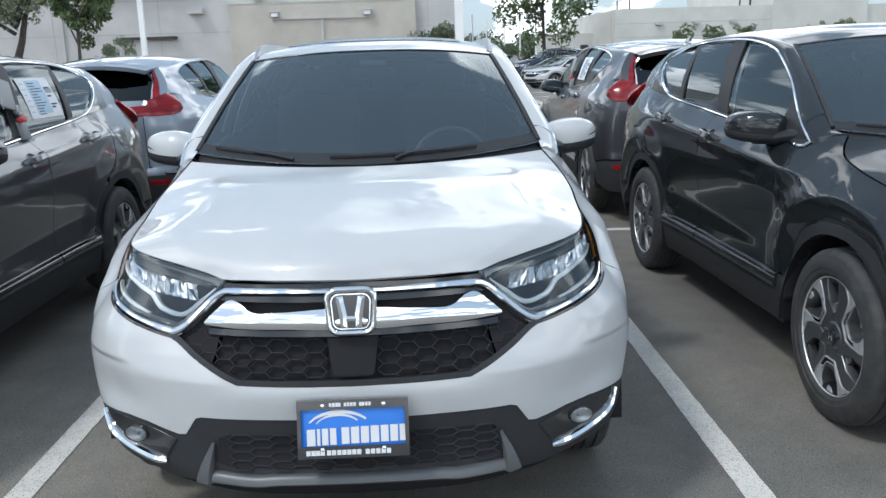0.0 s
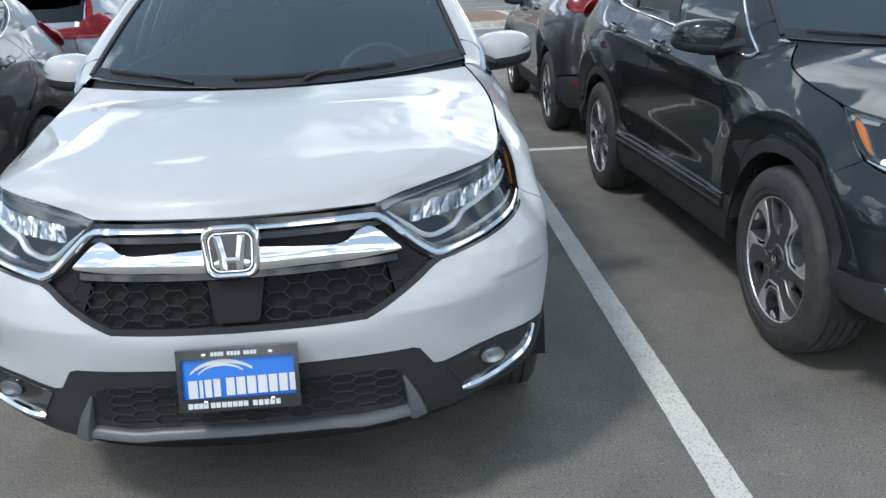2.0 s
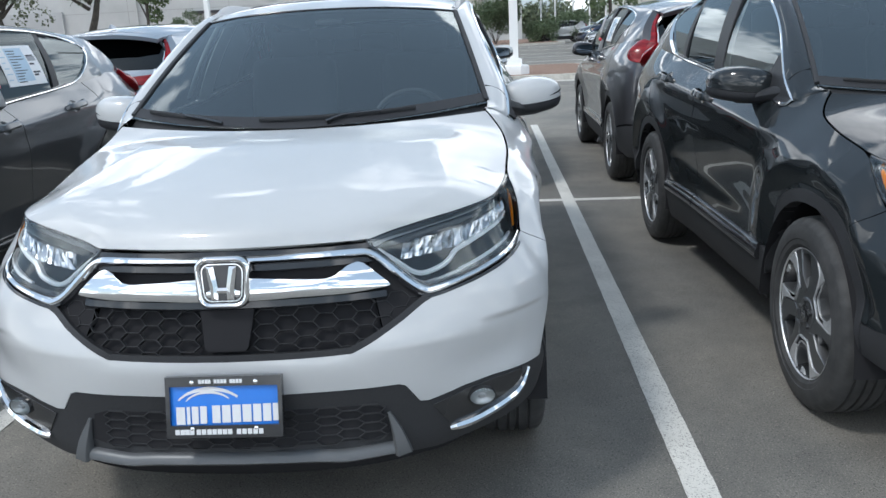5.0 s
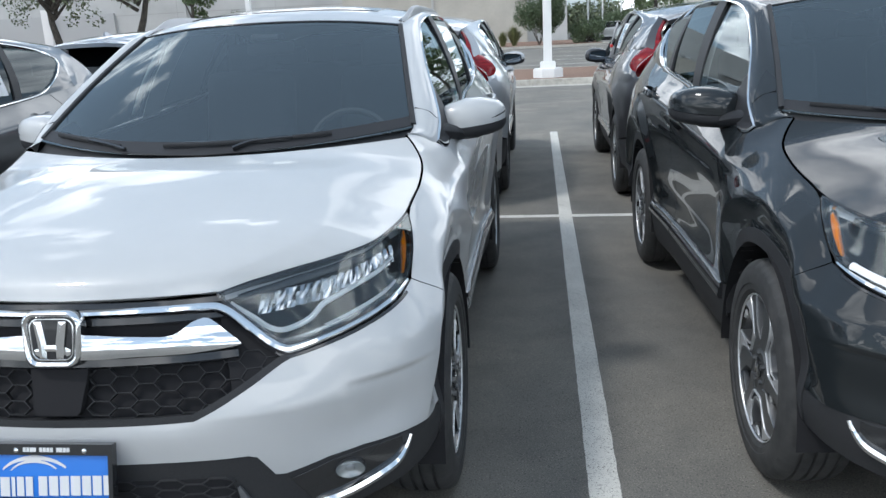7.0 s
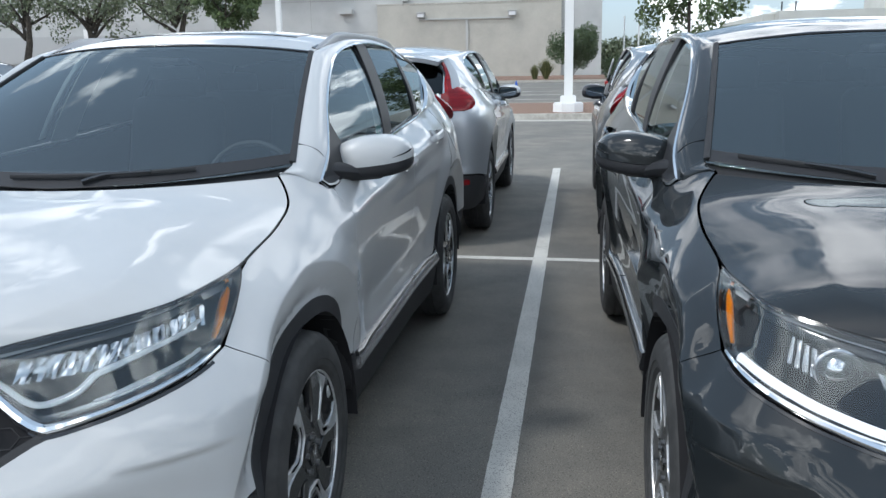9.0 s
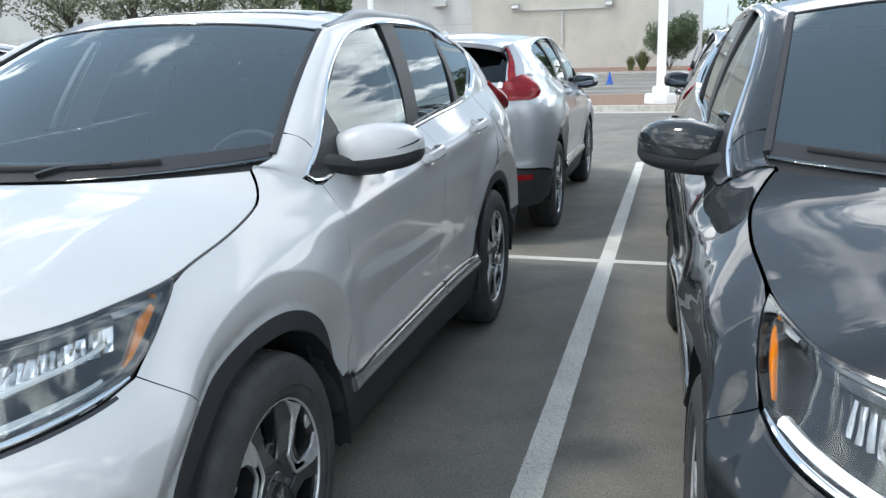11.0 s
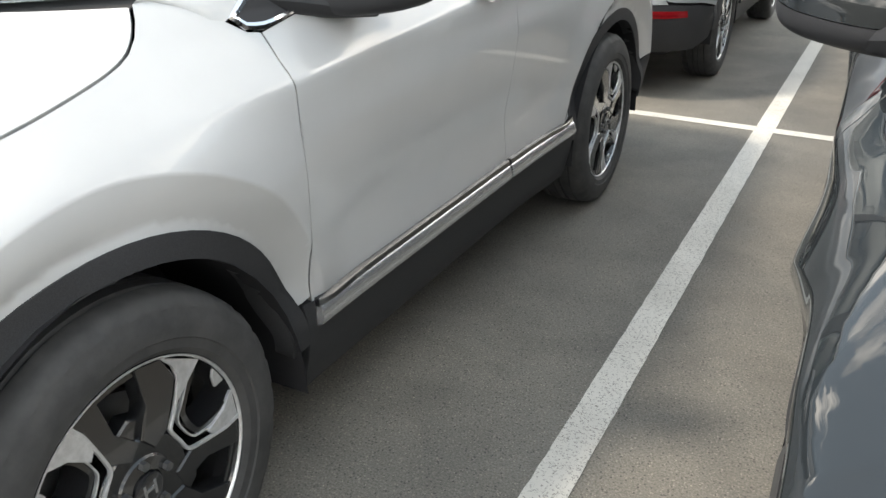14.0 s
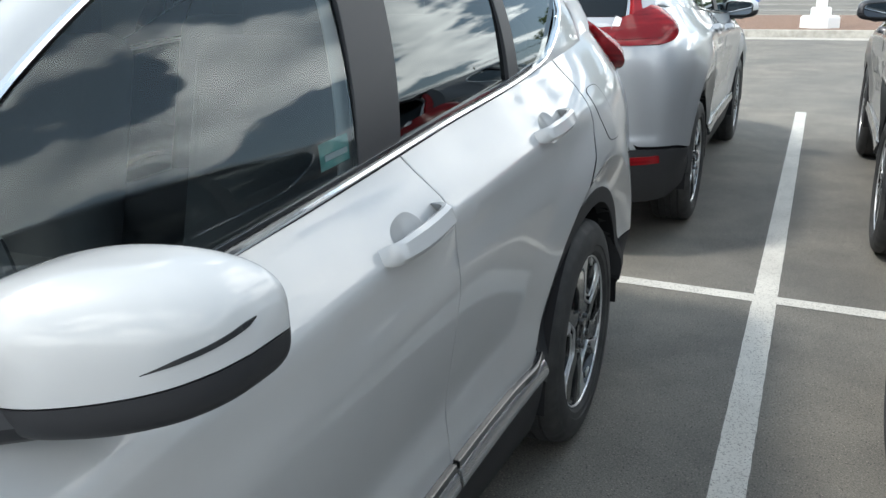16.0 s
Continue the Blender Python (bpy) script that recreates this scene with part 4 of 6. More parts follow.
    add("lower_rear_bumper", patch("lower_rear_bumper", rl, rear_low + [(2 * UMAX - u, z) for u, z in rear_low[::-1]] + [(2 * UMAX - u, z) for u, z in rear_up[::-1]] + rear_up, .03, 1, -.001, .02), "plastic", "matt black lower rear bumper")
    both("reflector", lambda m: patch("reflector", skin, [(S_(4.38), .522), (R_(.56), .516), (R_(.56), .560), (S_(4.385), .560)], .02, 1, .004, .008, m), "red")
    # -- grille
    gr = mir(GRILLE_SIDE[::-1] + [(F_(.54), .806), (F_(.47), .872), (F_(.415), .900), (F_(.41), .902), (F_(.2), .900), (0, .898)])
    add("grille_backing", patch("grille_backing", skin, gr, .03, 1, -.035, .01), "void")
    add("grille_frame", strip("grille_frame", skin, rounded([(-u, z) for u, z in GRILLE_SIDE] + [(u, z) for u, z in GRILLE_SIDE[::-1][1:]], .02), [(-.014, -.03), (-.014, .004), (.004, .002), (.014, -.03)], 1, -.002), "plastic")

    def cells(u0, u1, z0, z1, keep, lift, cw=.074, ch=.034, t=.0014):
        """A mesh of flat hexagons."""
        bm = bmesh.new()
        rows_ = int((z1 - z0) / ch) + 2
        cols = int((u1 - u0) / (cw * .75)) + 2
        for i in range(cols):
            for j in range(rows_):
                cu, cz = u0 + i * cw * .75, z0 + (j + .5 * (i % 2)) * ch
                hexa = [(cu + dx * cw / 2, cz + dz * ch / 2) for dx, dz in ((-1, 0), (-.5, 1), (.5, 1), (1, 0), (.5, -1), (-.5, -1))]
                if not keep(cu, cz):
                    continue
                for k in range(6):
                    a, b = np.array(hexa[k]), np.array(hexa[(k + 1) % 6])
                    P, N = on(skin, [a, b], 1, lift)
                    d = unit((P[1] - P[0])[None])[0]
                    c = unit(np.cross(d, N[0])[None])[0] * t
                    ring = [[P[q] - c - N[q] * .012, P[q] - c * .6, P[q] + c * .6, P[q] + c - N[q] * .012] for q in (0, 1)]
                    vs = [[bm.verts.new(p) for p in r] for r in ring]
                    for q in range(3):
                        bm.faces.new((vs[0][q], vs[0][q + 1], vs[1][q + 1], vs[1][q]))
        return from_bm("grille_mesh", bm, .5)
    gpoly = np.array(gr)

    def in_grille(a, b):
        return .648 < b < .778 and abs(a) > .074 and bool(inside(gpoly, np.array([[a, b]]))[0])
    add("grille_mesh", cells(-.56, .56, .645, .79, in_grille, -.016), "plastic", "black honeycomb grille mesh")
    add("lower_grille_backing", patch("lower_grille_backing", skin, mir([(0, .385), (F_(.38), .388), (F_(.425), .40), (F_(.41), .475), (F_(.37), .487), (0, .487)]), .03, 1, .001, .002), "void")
    add("lower_grille_mesh", cells(-.46, .46, .395, .50, lambda a, b: .39 < b < .485 and abs(a) < .40, .006, .080, .027, .0022), "plastic", "black honeycomb lower mesh")
    add("radar_panel", patch("radar_panel", skin, mir([(0, .664), (F_(.052), .664), (F_(.060), .674), (F_(.076), .768), (0, .768)]), .02, 1, -.004, .02), "void", "flat black sensor panel")
    add("grille_lower_slat", strip("grille_lower_slat", skin, [(a, .780) for a in np.linspace(-F_(.455), F_(.455), 40)], rect_prof(.024, .012), 1, -.018), "gloss")
    add("grille_upper_slat", strip("grille_upper_slat", skin, [(a, .876) for a in np.linspace(-F_(.43), F_(.43), 40)], rect_prof(.022, .012), 1, -.024), "gloss")
    add("bonnet_seal", strip("bonnet_seal", skin, [(a, .915 - .012 * abs(a)) for a in np.linspace(-F_(.43), F_(.43), 40)], rect_prof(.018, .012), 1, -.016), "gloss")
    wing = [(F_(.045), .797), (F_(.20), .797), (F_(.33), .796), (F_(.42), .800), (F_(.475), .806), (F_(.44), .842), (F_(.40), .872), (F_(.375), .880), (F_(.345), .872), (F_(.315), .852), (F_(.28), .844), (F_(.18), .850), (F_(.045), .856)]
    wing_fn = lambda u, z: skin(u, z) + np.stack([0 * u, -.030 * np.sqrt(np.clip(1 - ((z - .826) / .060) ** 2, 0, 1)), 0 * u], -1)
    both("grille_wing", lambda m: patch("grille_wing", wing_fn, rounded(wing, .02, True, .35), .012, 1, -.010, .03, m), "chrome", "broad chrome grille wing")
    path = rounded([(F_(.06), .896), (F_(.25), .896), (F_(.37), .893), (F_(.42), .884), (F_(.47), .848), (F_(.53), .792), (F_(.565), .772), (F_(.60), .774), (F_(.70), .799), (F_(.80), .823), (S_(.36), .841), (S_(.43), .854), (S_(.455), .860)], .015)
    tap = np.interp(np.linspace(0, 1, len(path)), [0, .40, .52, .65, .9, 1], [.85, 1.0, 1.1, .75, .6, .3])
    both("chrome_brow", lambda m: strip("chrome_brow", skin, path, [(-.013, -.01), (-.0125, .006), (-.006, .0125), (.003, .0125), (.011, .004), (.013, -.01)], 1, -.004, m, tap), "chrome", "chrome strip that wraps under the headlamp")
    both("brow_seal", lambda m: strip("brow_seal", skin, [(u, z - .013) for u, z in path[len(path) // 2:int(len(path) * .96)]], rect_prof(.009, .005), 1, -.004, m), "gloss")
    # -- badge on the grille
    def badge_shape(w, h, n=6, r=.028):
        pts = []
        for cx, cz, a0 in ((w - r, h - r, 0), (-w + r, h - r, 90), (-w * .93 + r, -h + r, 180), (w * .93 - r, -h + r, 270)):
            pts += [(cx + r * math.cos(radians(a0 + 90 * k / n)), cz + r * math.sin(radians(a0 + 90 * k / n))) for k in range(n + 1)]
        return pts
    for name_, w_, h_, r_, prof_ in (("badge_frame", .0690, .0625, .030, [(-.0085, -.02), (-.0085, .002), (-.005, .008), (.0, .010), (.005, .0075), (.0085, .0), (.0085, -.02)]),
                                     ("badge_inner_frame", .0555, .0495, .022, [(-.003, -.01), (-.003, .0005), (-.001, .003), (.0015, .003), (.003, .0), (.003, -.01)])):
        ring = np.array([(p[0], 0, p[1]) for p in badge_shape(w_, h_, 7, r_)])
        add(name_, sweep(name_, ring, np.tile((0, -1.0, 0), (len(ring), 1)), prof_, False, None, True), "chrome", "chrome badge frame", "badge")
    bm = bmesh.new()
    vs = [bm.verts.new((a, -.002, b)) for a, b in badge_shape(.066, .059)]
    bm.faces.new(vs)
    add("badge_backing", from_bm("badge_backing", bm), "gloss", "", "badge")

    def ridged(quad, spine):
        """A bar of the badge: an outline on the backing that rises to a ridge."""
        bm = bmesh.new()
        low = [bm.verts.new((a, -.001, b)) for a, b in quad]
        mid = [bm.verts.new((a * .985, -.0075, b * .985)) for a, b in quad]
        top = [bm.verts.new((a, -.0115, b)) for a, b in spine]
        for k in range(len(quad)):
            k2 = (k + 1) % len(quad)
            bm.faces.new((low[k], low[k2], mid[k2], mid[k]))
            bm.faces.new((mid[k], mid[k2], top[k2], top[k]))
        bmesh.ops.remove_doubles(bm, verts=bm.verts, dist=.0002)
        bmesh.ops.recalc_face_normals(bm, faces=bm.faces)
        return from_bm("badge_bar", bm, .3)
    for sx in (-1, 1):
        quad = [(sx * x, z) for x, z in ((.043, .045), (.022, .045), (.012, -.010), (.0125, -.046), (.031, -.046), (.034, -.012))]
        spine = [(sx * x, z) for x, z in ((.0325, .036), (.0325, .036), (.023, -.010), (.0218, -.039), (.0218, -.039), (.023, -.010))]
        add("badge_bar", ridged(quad, spine), "chrome", "", "badge")
    add("badge_bar", ridged([(-.014, -.013), (.014, -.013), (.014, -.028), (-.014, -.028)], [(-.014, -.0205), (.014, -.0205), (.014, -.0205), (-.014, -.0205)]), "chrome", "", "badge")
    # -- headlamp
    lamp = LAMP_TOP + LAMP_LOW
    both("headlamp_bowl", lambda m: patch("headlamp_bowl", skin, lamp, .02, 1, -.030, .004, m), "house", "", "headlamp")
    both("headlamp_rim", lambda m: strip("headlamp_rim", skin, straight(lamp, .02), [(-.005, -.034), (-.005, .0), (.004, .001), (.005, -.034)], 1, -.002, m, None, True), "gloss", "", "headlamp")
    def crystal(u, z, w, h, seed, mirror):
        """A reflector cell: a small faceted chrome cup."""
        rng = random.Random(seed)
        n_ = 4
        bm = bmesh.new()
        g = []
        for a in range(n_):
            for b in range(n_):
                p, q = a / (n_ - 1), b / (n_ - 1)
                P, N = on(skin, [(u + (p - .5) * w + (q - .5) * .018, z + (q - .5) * h)], 1, -.010 - .008 * (1 - abs(2 * p - 1)) - rng.uniform(0, .005))
                g.append(bm.verts.new(P[0] * ((-1, 1, 1) if mirror else (1, 1, 1))))
        for a in range(n_ - 1):
            for b in range(n_ - 1):
                q = [g[a * n_ + b], g[a * n_ + b + 1], g[(a + 1) * n_ + b + 1], g[(a + 1) * n_ + b]]
                bm.faces.new(q[:3])
                bm.faces.new((q[0], q[2], q[3]))
        me = from_bm("reflector_cell", bm, .05)
        return me
    u_in, u_out = float(F_(.52)), float(S_(.465))
    for k in range(16):
        q = (k + .5) / 16
        uu, zz = u_in + (u_out - u_in) * q, .884 + .052 * q
        both("reflector_cell", lambda m, u=uu, z=zz, k=k: crystal(u, z, (u_out - u_in) / 16 * .97, .047 - .006 * k / 16, k * 7 + 3, m), "cell", "", "headlamp:cell")
    guide = [(-.006, -.012), (-.006, .003), (.0, .006), (.006, .003), (.006, -.012)]
    mid_g = rounded([(F_(.445), .896), (F_(.50), .858), (F_(.540), .826), (F_(.575), .819), (F_(.63), .833), (F_(.655), .848), (F_(.68), .868), (F_(.73), .882), (F_(.80), .899), (S_(.37), .914), (S_(.44), .927)], .012)
    low_g = rounded([(F_(.67), .818), (F_(.72), .830), (F_(.80), .849), (S_(.36), .864), (S_(.40), .871)], .015)
    both("light_guide", lambda m: strip("light_guide", skin, mid_g, guide, 1, -.008, m, np.interp(np.linspace(0, 1, len(mid_g)), [0, .35, 1], [.9, 1.25, .7])), "guide", "bright light guide", "headlamp:cell")
    both("light_guide", lambda m: strip("light_guide", skin, low_g, guide, 1, -.008, m, np.interp(np.linspace(0, 1, len(low_g)), [0, .3, 1], [.6, .9, .6])), "guide", "bright light guide", "headlamp")
    rim_in = rounded([(F_(.455), .892), (F_(.50), .850), (F_(.55), .800), (F_(.60), .800), (F_(.70), .823), (F_(.80), .847), (S_(.36), .862), (S_(.42), .868), (S_(.452), .882), (S_(.525), .949), (S_(.60), .982)], .015)
    both("headlamp_bezel", lambda m: strip("headlamp_bezel", skin, [(u, z - .004) for u, z in rim_in], [(-.007, -.016), (-.007, .001), (.007, -.004), (.007, -.016)], 1, -.008, m), "silverlamp", "silver inner bezel", "headlamp")
    P1, N1 = on(skin, [(F_(.70), .902)], 1, -.020)
    for mirror in (False, True):
        sx = -1 if mirror else 1
        q = Vector((sx * N1[0][0] * .6, -1, .12)).normalized().to_track_quat("Z", "Y").to_matrix()
        c1 = Vector((sx * P1[0][0], P1[0][1], P1[0][2] - .006))
        for nm, prof, mt in (("projector_ring", [(-.03, .046), (.010, .046), (.014, .042), (.008, .037), (-.01, .035)], "silverlamp"), ("projector_lens", [(-.006, .036), (.004, .030), (.012, .018), (.015, 0)], "cell")):
            me = lathe(nm, prof, 32, "z")
            me.transform(Matrix.Translation(c1) @ q.to_4x4())
            add(nm, me, mt, "", "headlamp:projector")
    for k, (x_, z_, w_, h_) in enumerate([(.752 + .018 * i, .902 + .004 * i, .016, .050) for i in range(4)] + [(.560 + .026 * i, .880 + .005 * i, .023, .026) for i in range(3)]):
        both("reflector_cell", lambda m, k=k, q=(x_, z_, w_, h_): crystal(float(F_(q[0])), q[1], q[2], q[3], k * 5 + 1, m), "silverlamp", "", "headlamp:projector")
    both("light_guide", lambda m: strip("light_guide", skin, [(u, z - .002) for u, z in rim_in[6:int(len(rim_in) * .72)]], [(-.010, -.012), (-.010, .003), (.0, .007), (.010, .003), (.010, -.012)], 1, -.004, m), "guide", "broad white light guide", "headlamp:projector")
    both("headlamp_shade", lambda m: strip("headlamp_shade", skin, rounded([(F_(.47), .905), (F_(.6), .927), (F_(.75), .946), (S_(.36), .959), (S_(.48), .970)], .02), rect_prof(.020, .006), 1, -.016, m), "gloss", "", "headlamp")
    amber_face = lambda u, z: skin(u, z) - np.stack([np.sign(u) * 1.0, .0 * u, .0 * u], -1) * (np.clip((np.abs(u) - np.interp(z, [.879, .966], [S_(.458), S_(.570)])) / .07, 0, 1) * .026)[..., None]
    amb = [(S_(.458), .879), (S_(.480), .884), (S_(.579), .949), (S_(.640), .990), (S_(.570), .966), (S_(.531), .951)]
    both("turn_lamp", lambda m: patch("turn_lamp", amber_face, amb, .012, 1, -.004, .006, m), "amber", "amber side marker", "headlamp")
    both("headlamp_lens", lambda m: patch("headlamp_lens", skin, [(u, z) for u, z in lamp], .02, 1, -.001, .001, m), "lens", "clear headlamp cover", "headlamp")
    # -- fog lamps with their chrome corner trim, and the skid plate
    pocket = [(F_(.545), .460), (F_(.64), .488), (F_(.72), .497), (F_(.800), .496), (F_(.80), .440), (F_(.74), .398), (F_(.60), .378)]
    both("fog_pocket", lambda m: patch("fog_pocket", skin, pocket, .02, 1, .0025, .004, m), "gloss", "", "fog_lamp")
    P0, N0 = on(skin, [(F_(.680), .458)], 1, .0)
    for mirror in (False, True):
        sx = -1 if mirror else 1
        q = Vector((sx * N0[0][0] * .5, -1, .0)).normalized().to_track_quat("Z", "Y").to_matrix()
        c = Vector((sx * P0[0][0], P0[0][1], P0[0][2])) + q @ Vector((0, 0, .012))
        for nm, prof, mt in (("fog_ring", [(-.02, .031), (.006, .031), (.008, .030), (.007, .0285), (-.01, .028)], "gloss"), ("fog_reflector", [(.004, .029), (.001, .022), (-.002, .010), (.005, .006), (.006, 0)], "fogglass"), ("fog_lens", [(.009, .029), (.012, .020), (.0135, 0)], "lens")):
            me = lathe(nm, prof, 28, "z")
            me.transform(Matrix.Translation(c) @ q.to_4x4() @ Matrix.Diagonal((1.28, .86, 1, 1)))
            add(nm, me, mt, "", "fog_lamp")
    trim = rounded([(F_(.590), .376), (F_(.66), .384), (F_(.73), .406), (F_(.786), .432), (F_(.806), .458), (F_(.818), .490)], .015)
    both("fog_trim", lambda m: strip("fog_trim", skin, trim, [(-.016, -.01), (-.015, .010), (-.006, .017), (.008, .013), (.016, -.01)], 1, .002, m, np.interp(np.linspace(0, 1, len(trim)), [0, .1, .7, 1], [.5, 1, 1, .45])), "chrome", "chrome fog lamp trim")
    skid_path = rounded([(-F_(.455), .352), (-F_(.42), .358), (-F_(.30), .352), (-F_(.22), .358), (0, .360), (F_(.22), .358), (F_(.30), .352), (F_(.42), .358), (F_(.455), .352)], .03)
    add("skid_plate", strip("skid_plate", skin, [(u, z - .006) for u, z in skid_path], [(-.020, -.02), (-.020, .002), (-.010, .014), (.006, .017), (.013, .008), (.015, -.02)], 1, .006), "skid", "silver skid plate")
    both("skid_corner", lambda m: strip("skid_corner", skin, rounded([(F_(.455), .345), (F_(.445), .40), (F_(.425), .462)], .015), rect_prof(.034, .020), 1, .002, m, np.interp(np.linspace(0, 1, len(rounded([(F_(.455), .345), (F_(.445), .40), (F_(.425), .462)], .015))), [0, 1], [1.5, .25])), "skid", "silver skid plate")
    # -- glass
    ws = [(-1, .0), (-.5, -.01), (0, -.015), (.5, -.01), (1, .0), (1, 1), (0, 1.0), (-1, 1)]
    add("windscreen", patch("windscreen", windscreen, ws, .05, 1, 0, .005, False, (.65, .93)), "windscreen", "dark tinted windscreen")
    wseal = [(1.0, t) for t in np.linspace(.02, 1.0, 24)]
    both("windscreen_trim", lambda m: strip("windscreen_trim", windscreen, wseal, [(-.011, -.006), (-.011, .006), (-.004, .008), (.008, .006), (.011, -.006)], 1, .001, m), "plastic", "black windscreen edge trim")
    add("windscreen_top_seal", strip("windscreen_top_seal", windscreen, [(s, 1.0) for s in np.linspace(-1, 1, 30)], rect_prof(.012, .005), 1, -.001), "gloss")
    cowl = [(-.99, .015), (-.5, -.005), (0, -.02), (.5, -.005), (.99, .015), (.985, .085), (.5, .066), (0, .06), (-.5, .066), (-.985, .085)]
    add("cowl_band", patch("cowl_band", windscreen, cowl, .04, 1, .002, .003, False, (.65, .93)), "satin", "black band at the windscreen foot")
    add("cowl", patch("cowl", lambda s, t: windscreen(s, t) + np.stack([0 * s, 0 * s, -.022 + 0 * s], -1), [(-.99, -.16), (.99, -.16), (.99, .03), (-.99, .03)], .05, 1, 0, .01, False, (.65, .93)), "plastic")
    dlo = [tuple(p) for p in rounded(top, .04)] + [tuple(p) for p in rounded(low, .06)]

    def cut(y0, y1, l0, l1):
        """The opening's outline between two leaning lines: their y at the waist, and how far each leans back at the top."""
        poly = [p for p in dlo]
        for y, l, sg in ((y0, l0, 1), (y1, l1, -1)):
            out = []
            d = [sg * (p[0] - y - l * (p[1] - 1.20) / .38) for p in poly]
            for i in range(len(poly)):
                j = (i + 1) % len(poly)
                if d[i] >= 0:
                    out.append(poly[i])
                if d[i] * d[j] < 0:
                    k = d[i] / (d[i] - d[j])
                    out.append((poly[i][0] + k * (poly[j][0] - poly[i][0]), poly[i][1] + k * (poly[j][1] - poly[i][1])))
            poly = out
        return poly
    wins = ((cut(1.45, 2.29, -.30, .15), "doorglass", "front_window"), (cut(2.44, 3.035, .16, .13), "privacy", "rear_window"), (cut(3.095, 3.9, .13, .07), "privacy", "quarter_window"))
    # each pane is an evenly curved sheet that leans in towards the roof
    panes = {"front_window": (.8185, .0163, -.235, -.52), "rear_window": (.8075, .0029, -.1594, -.6434), "quarter_window": (.8377, -.0307, -.136, -.9352)}

    def pane(kind):
        c0, c1, c2, c3 = panes[kind]
        return lambda y, z: np.stack([c0 + c1 * (np.asarray(y, float) - 2.5) + c2 * (np.asarray(z, float) - 1.2) + c3 * (np.asarray(z, float) - 1.2) ** 2, np.asarray(y, float), np.asarray(z, float)], -1)
    for poly, mt, nm in wins:
        both(nm, lambda m, p=poly, q=nm: patch(q, pane(q), p, .04, 1, -.012, .004, m), mt)
    for y0, y1, l0, l1 in ((2.285, 2.445, .15, .16), (3.03, 3.10, .13, .13)):
        both("pillar_cover", lambda m, a=y0, b=y1, c=l0, d=l1: patch("pillar_cover", side, cut(a, b, c, d), .03, 1, -.006, .012, m), "satin", "satin black pillar cover")
    both("pillar_lining", lambda m: patch("pillar_lining", side, cut(2.27, 2.46, .15, .16), .05, 1, -.035, .004, m), "liner", "", "interior")
    both("mirror_sail", lambda m: patch("mirror_sail", corner_face, [(1.343, 1.126), (1.356, 1.114), (1.390, 1.112), (1.46, 1.122), (1.56, 1.139), (1.615, 1.145), (1.600, 1.20), (1.582, 1.302), (1.540, 1.277), (1.435, 1.205), (1.368, 1.150)], .012, 1, .005, .020, m), "satin")
    trim_path = np.vstack([rounded(top, .03), rounded(low, .03)])
    broad = 1 + .55 * np.exp(-((trim_path[:, 0] - 1.35) ** 2 + (trim_path[:, 1] - 1.12) ** 2) / .09 ** 2)          # the surround broadens round its front foot
    joint = rounded([(.716, 1.386, 1.2475), (.738, 1.391, 1.2412), (.758, 1.395, 1.2345), (.778, 1.400, 1.2215), (.793, 1.405, 1.2030)], .01)
    both("pillar_joint", lambda m: sweep("pillar_joint", np.array(joint), np.tile((.75, -.2, .6), (len(joint), 1)), [(-.0006, -.004), (-.0006, .0010), (.0006, .0010), (.0006, -.004)], m), "void")
    both("window_trim", lambda m: strip("window_trim", corner_face, [tuple(p) for p in trim_path], [(-.0062, -.012), (-.0062, .003), (-.002, .0065), (.003, .0055), (.0062, -.012)], 1, 0, m, broad, True), "chrome", "chrome window surround")
    both("waist_seal", lambda m: strip("waist_seal", side, [(y, float(z) + .009) for y, z in zip(np.linspace(1.5, 3.24, 40), np.interp(np.linspace(1.5, 3.24, 40), [p[0] for p in low[::-1]], [p[1] for p in low[::-1]]))], rect_prof(.008, .005), 1, -.007, m), "gloss")
    add("rear_glass", patch("rear_glass", tail, [(-.80, .16), (.80, .16), (.84, .93), (0, .97), (-.84, .93)], .05, -1, .002, .005, False, (.7, .45)), "privacy", "dark rear window")
    add("tail_panel", patch("tail_panel", tail, [(-.97, .0), (.97, .0), (.97, .98), (-.97, .98)], .05, -1, -.022, .01, False, (.7, .45)), "void")
    add("tail_sill", patch("tail_sill", tail, [(-.80, -.12), (.80, -.12), (.80, .145), (-.80, .145)], .03, -1, .0, .03, False, (.7, .45)), "paint")
    both("pillar_corner", lambda m: patch("pillar_corner", tail, [(.865, .22), (1.0, .22), (1.0, .99), (.88, .99)], .03, -1, .0, .02, m, (.7, .45)), "paint")
    sp = lambda s, y: roof(s * .98, np.minimum(y, 4.18)) + np.stack([0 * s, np.maximum(y - 4.18, 0), -.004 - .10 * np.maximum(y - 4.05, 0)], -1)
    add("spoiler", patch("spoiler", sp, [(-1, 4.08), (1, 4.08), (1, 4.20), (.6, 4.27), (0, 4.29), (-.6, 4.27), (-1, 4.20)], .03, 1, .008, .035, False, (.55, 1)), "paint")
    cheek_p, cheek_n = on(tail, np.stack([np.full(16, .845), np.linspace(.50, .93, 16)], -1), -1, .004)
    both("spoiler_cheek", lambda m: sweep("spoiler_cheek", cheek_p + np.linspace(0, 1, 16)[:, None] ** 1.6 * np.array((-.02, .09, .0)), cheek_n, [(-.010, -.03), (-.008, .012), (.008, .012), (.010, -.03)], m), "gloss", "black spoiler cheek")
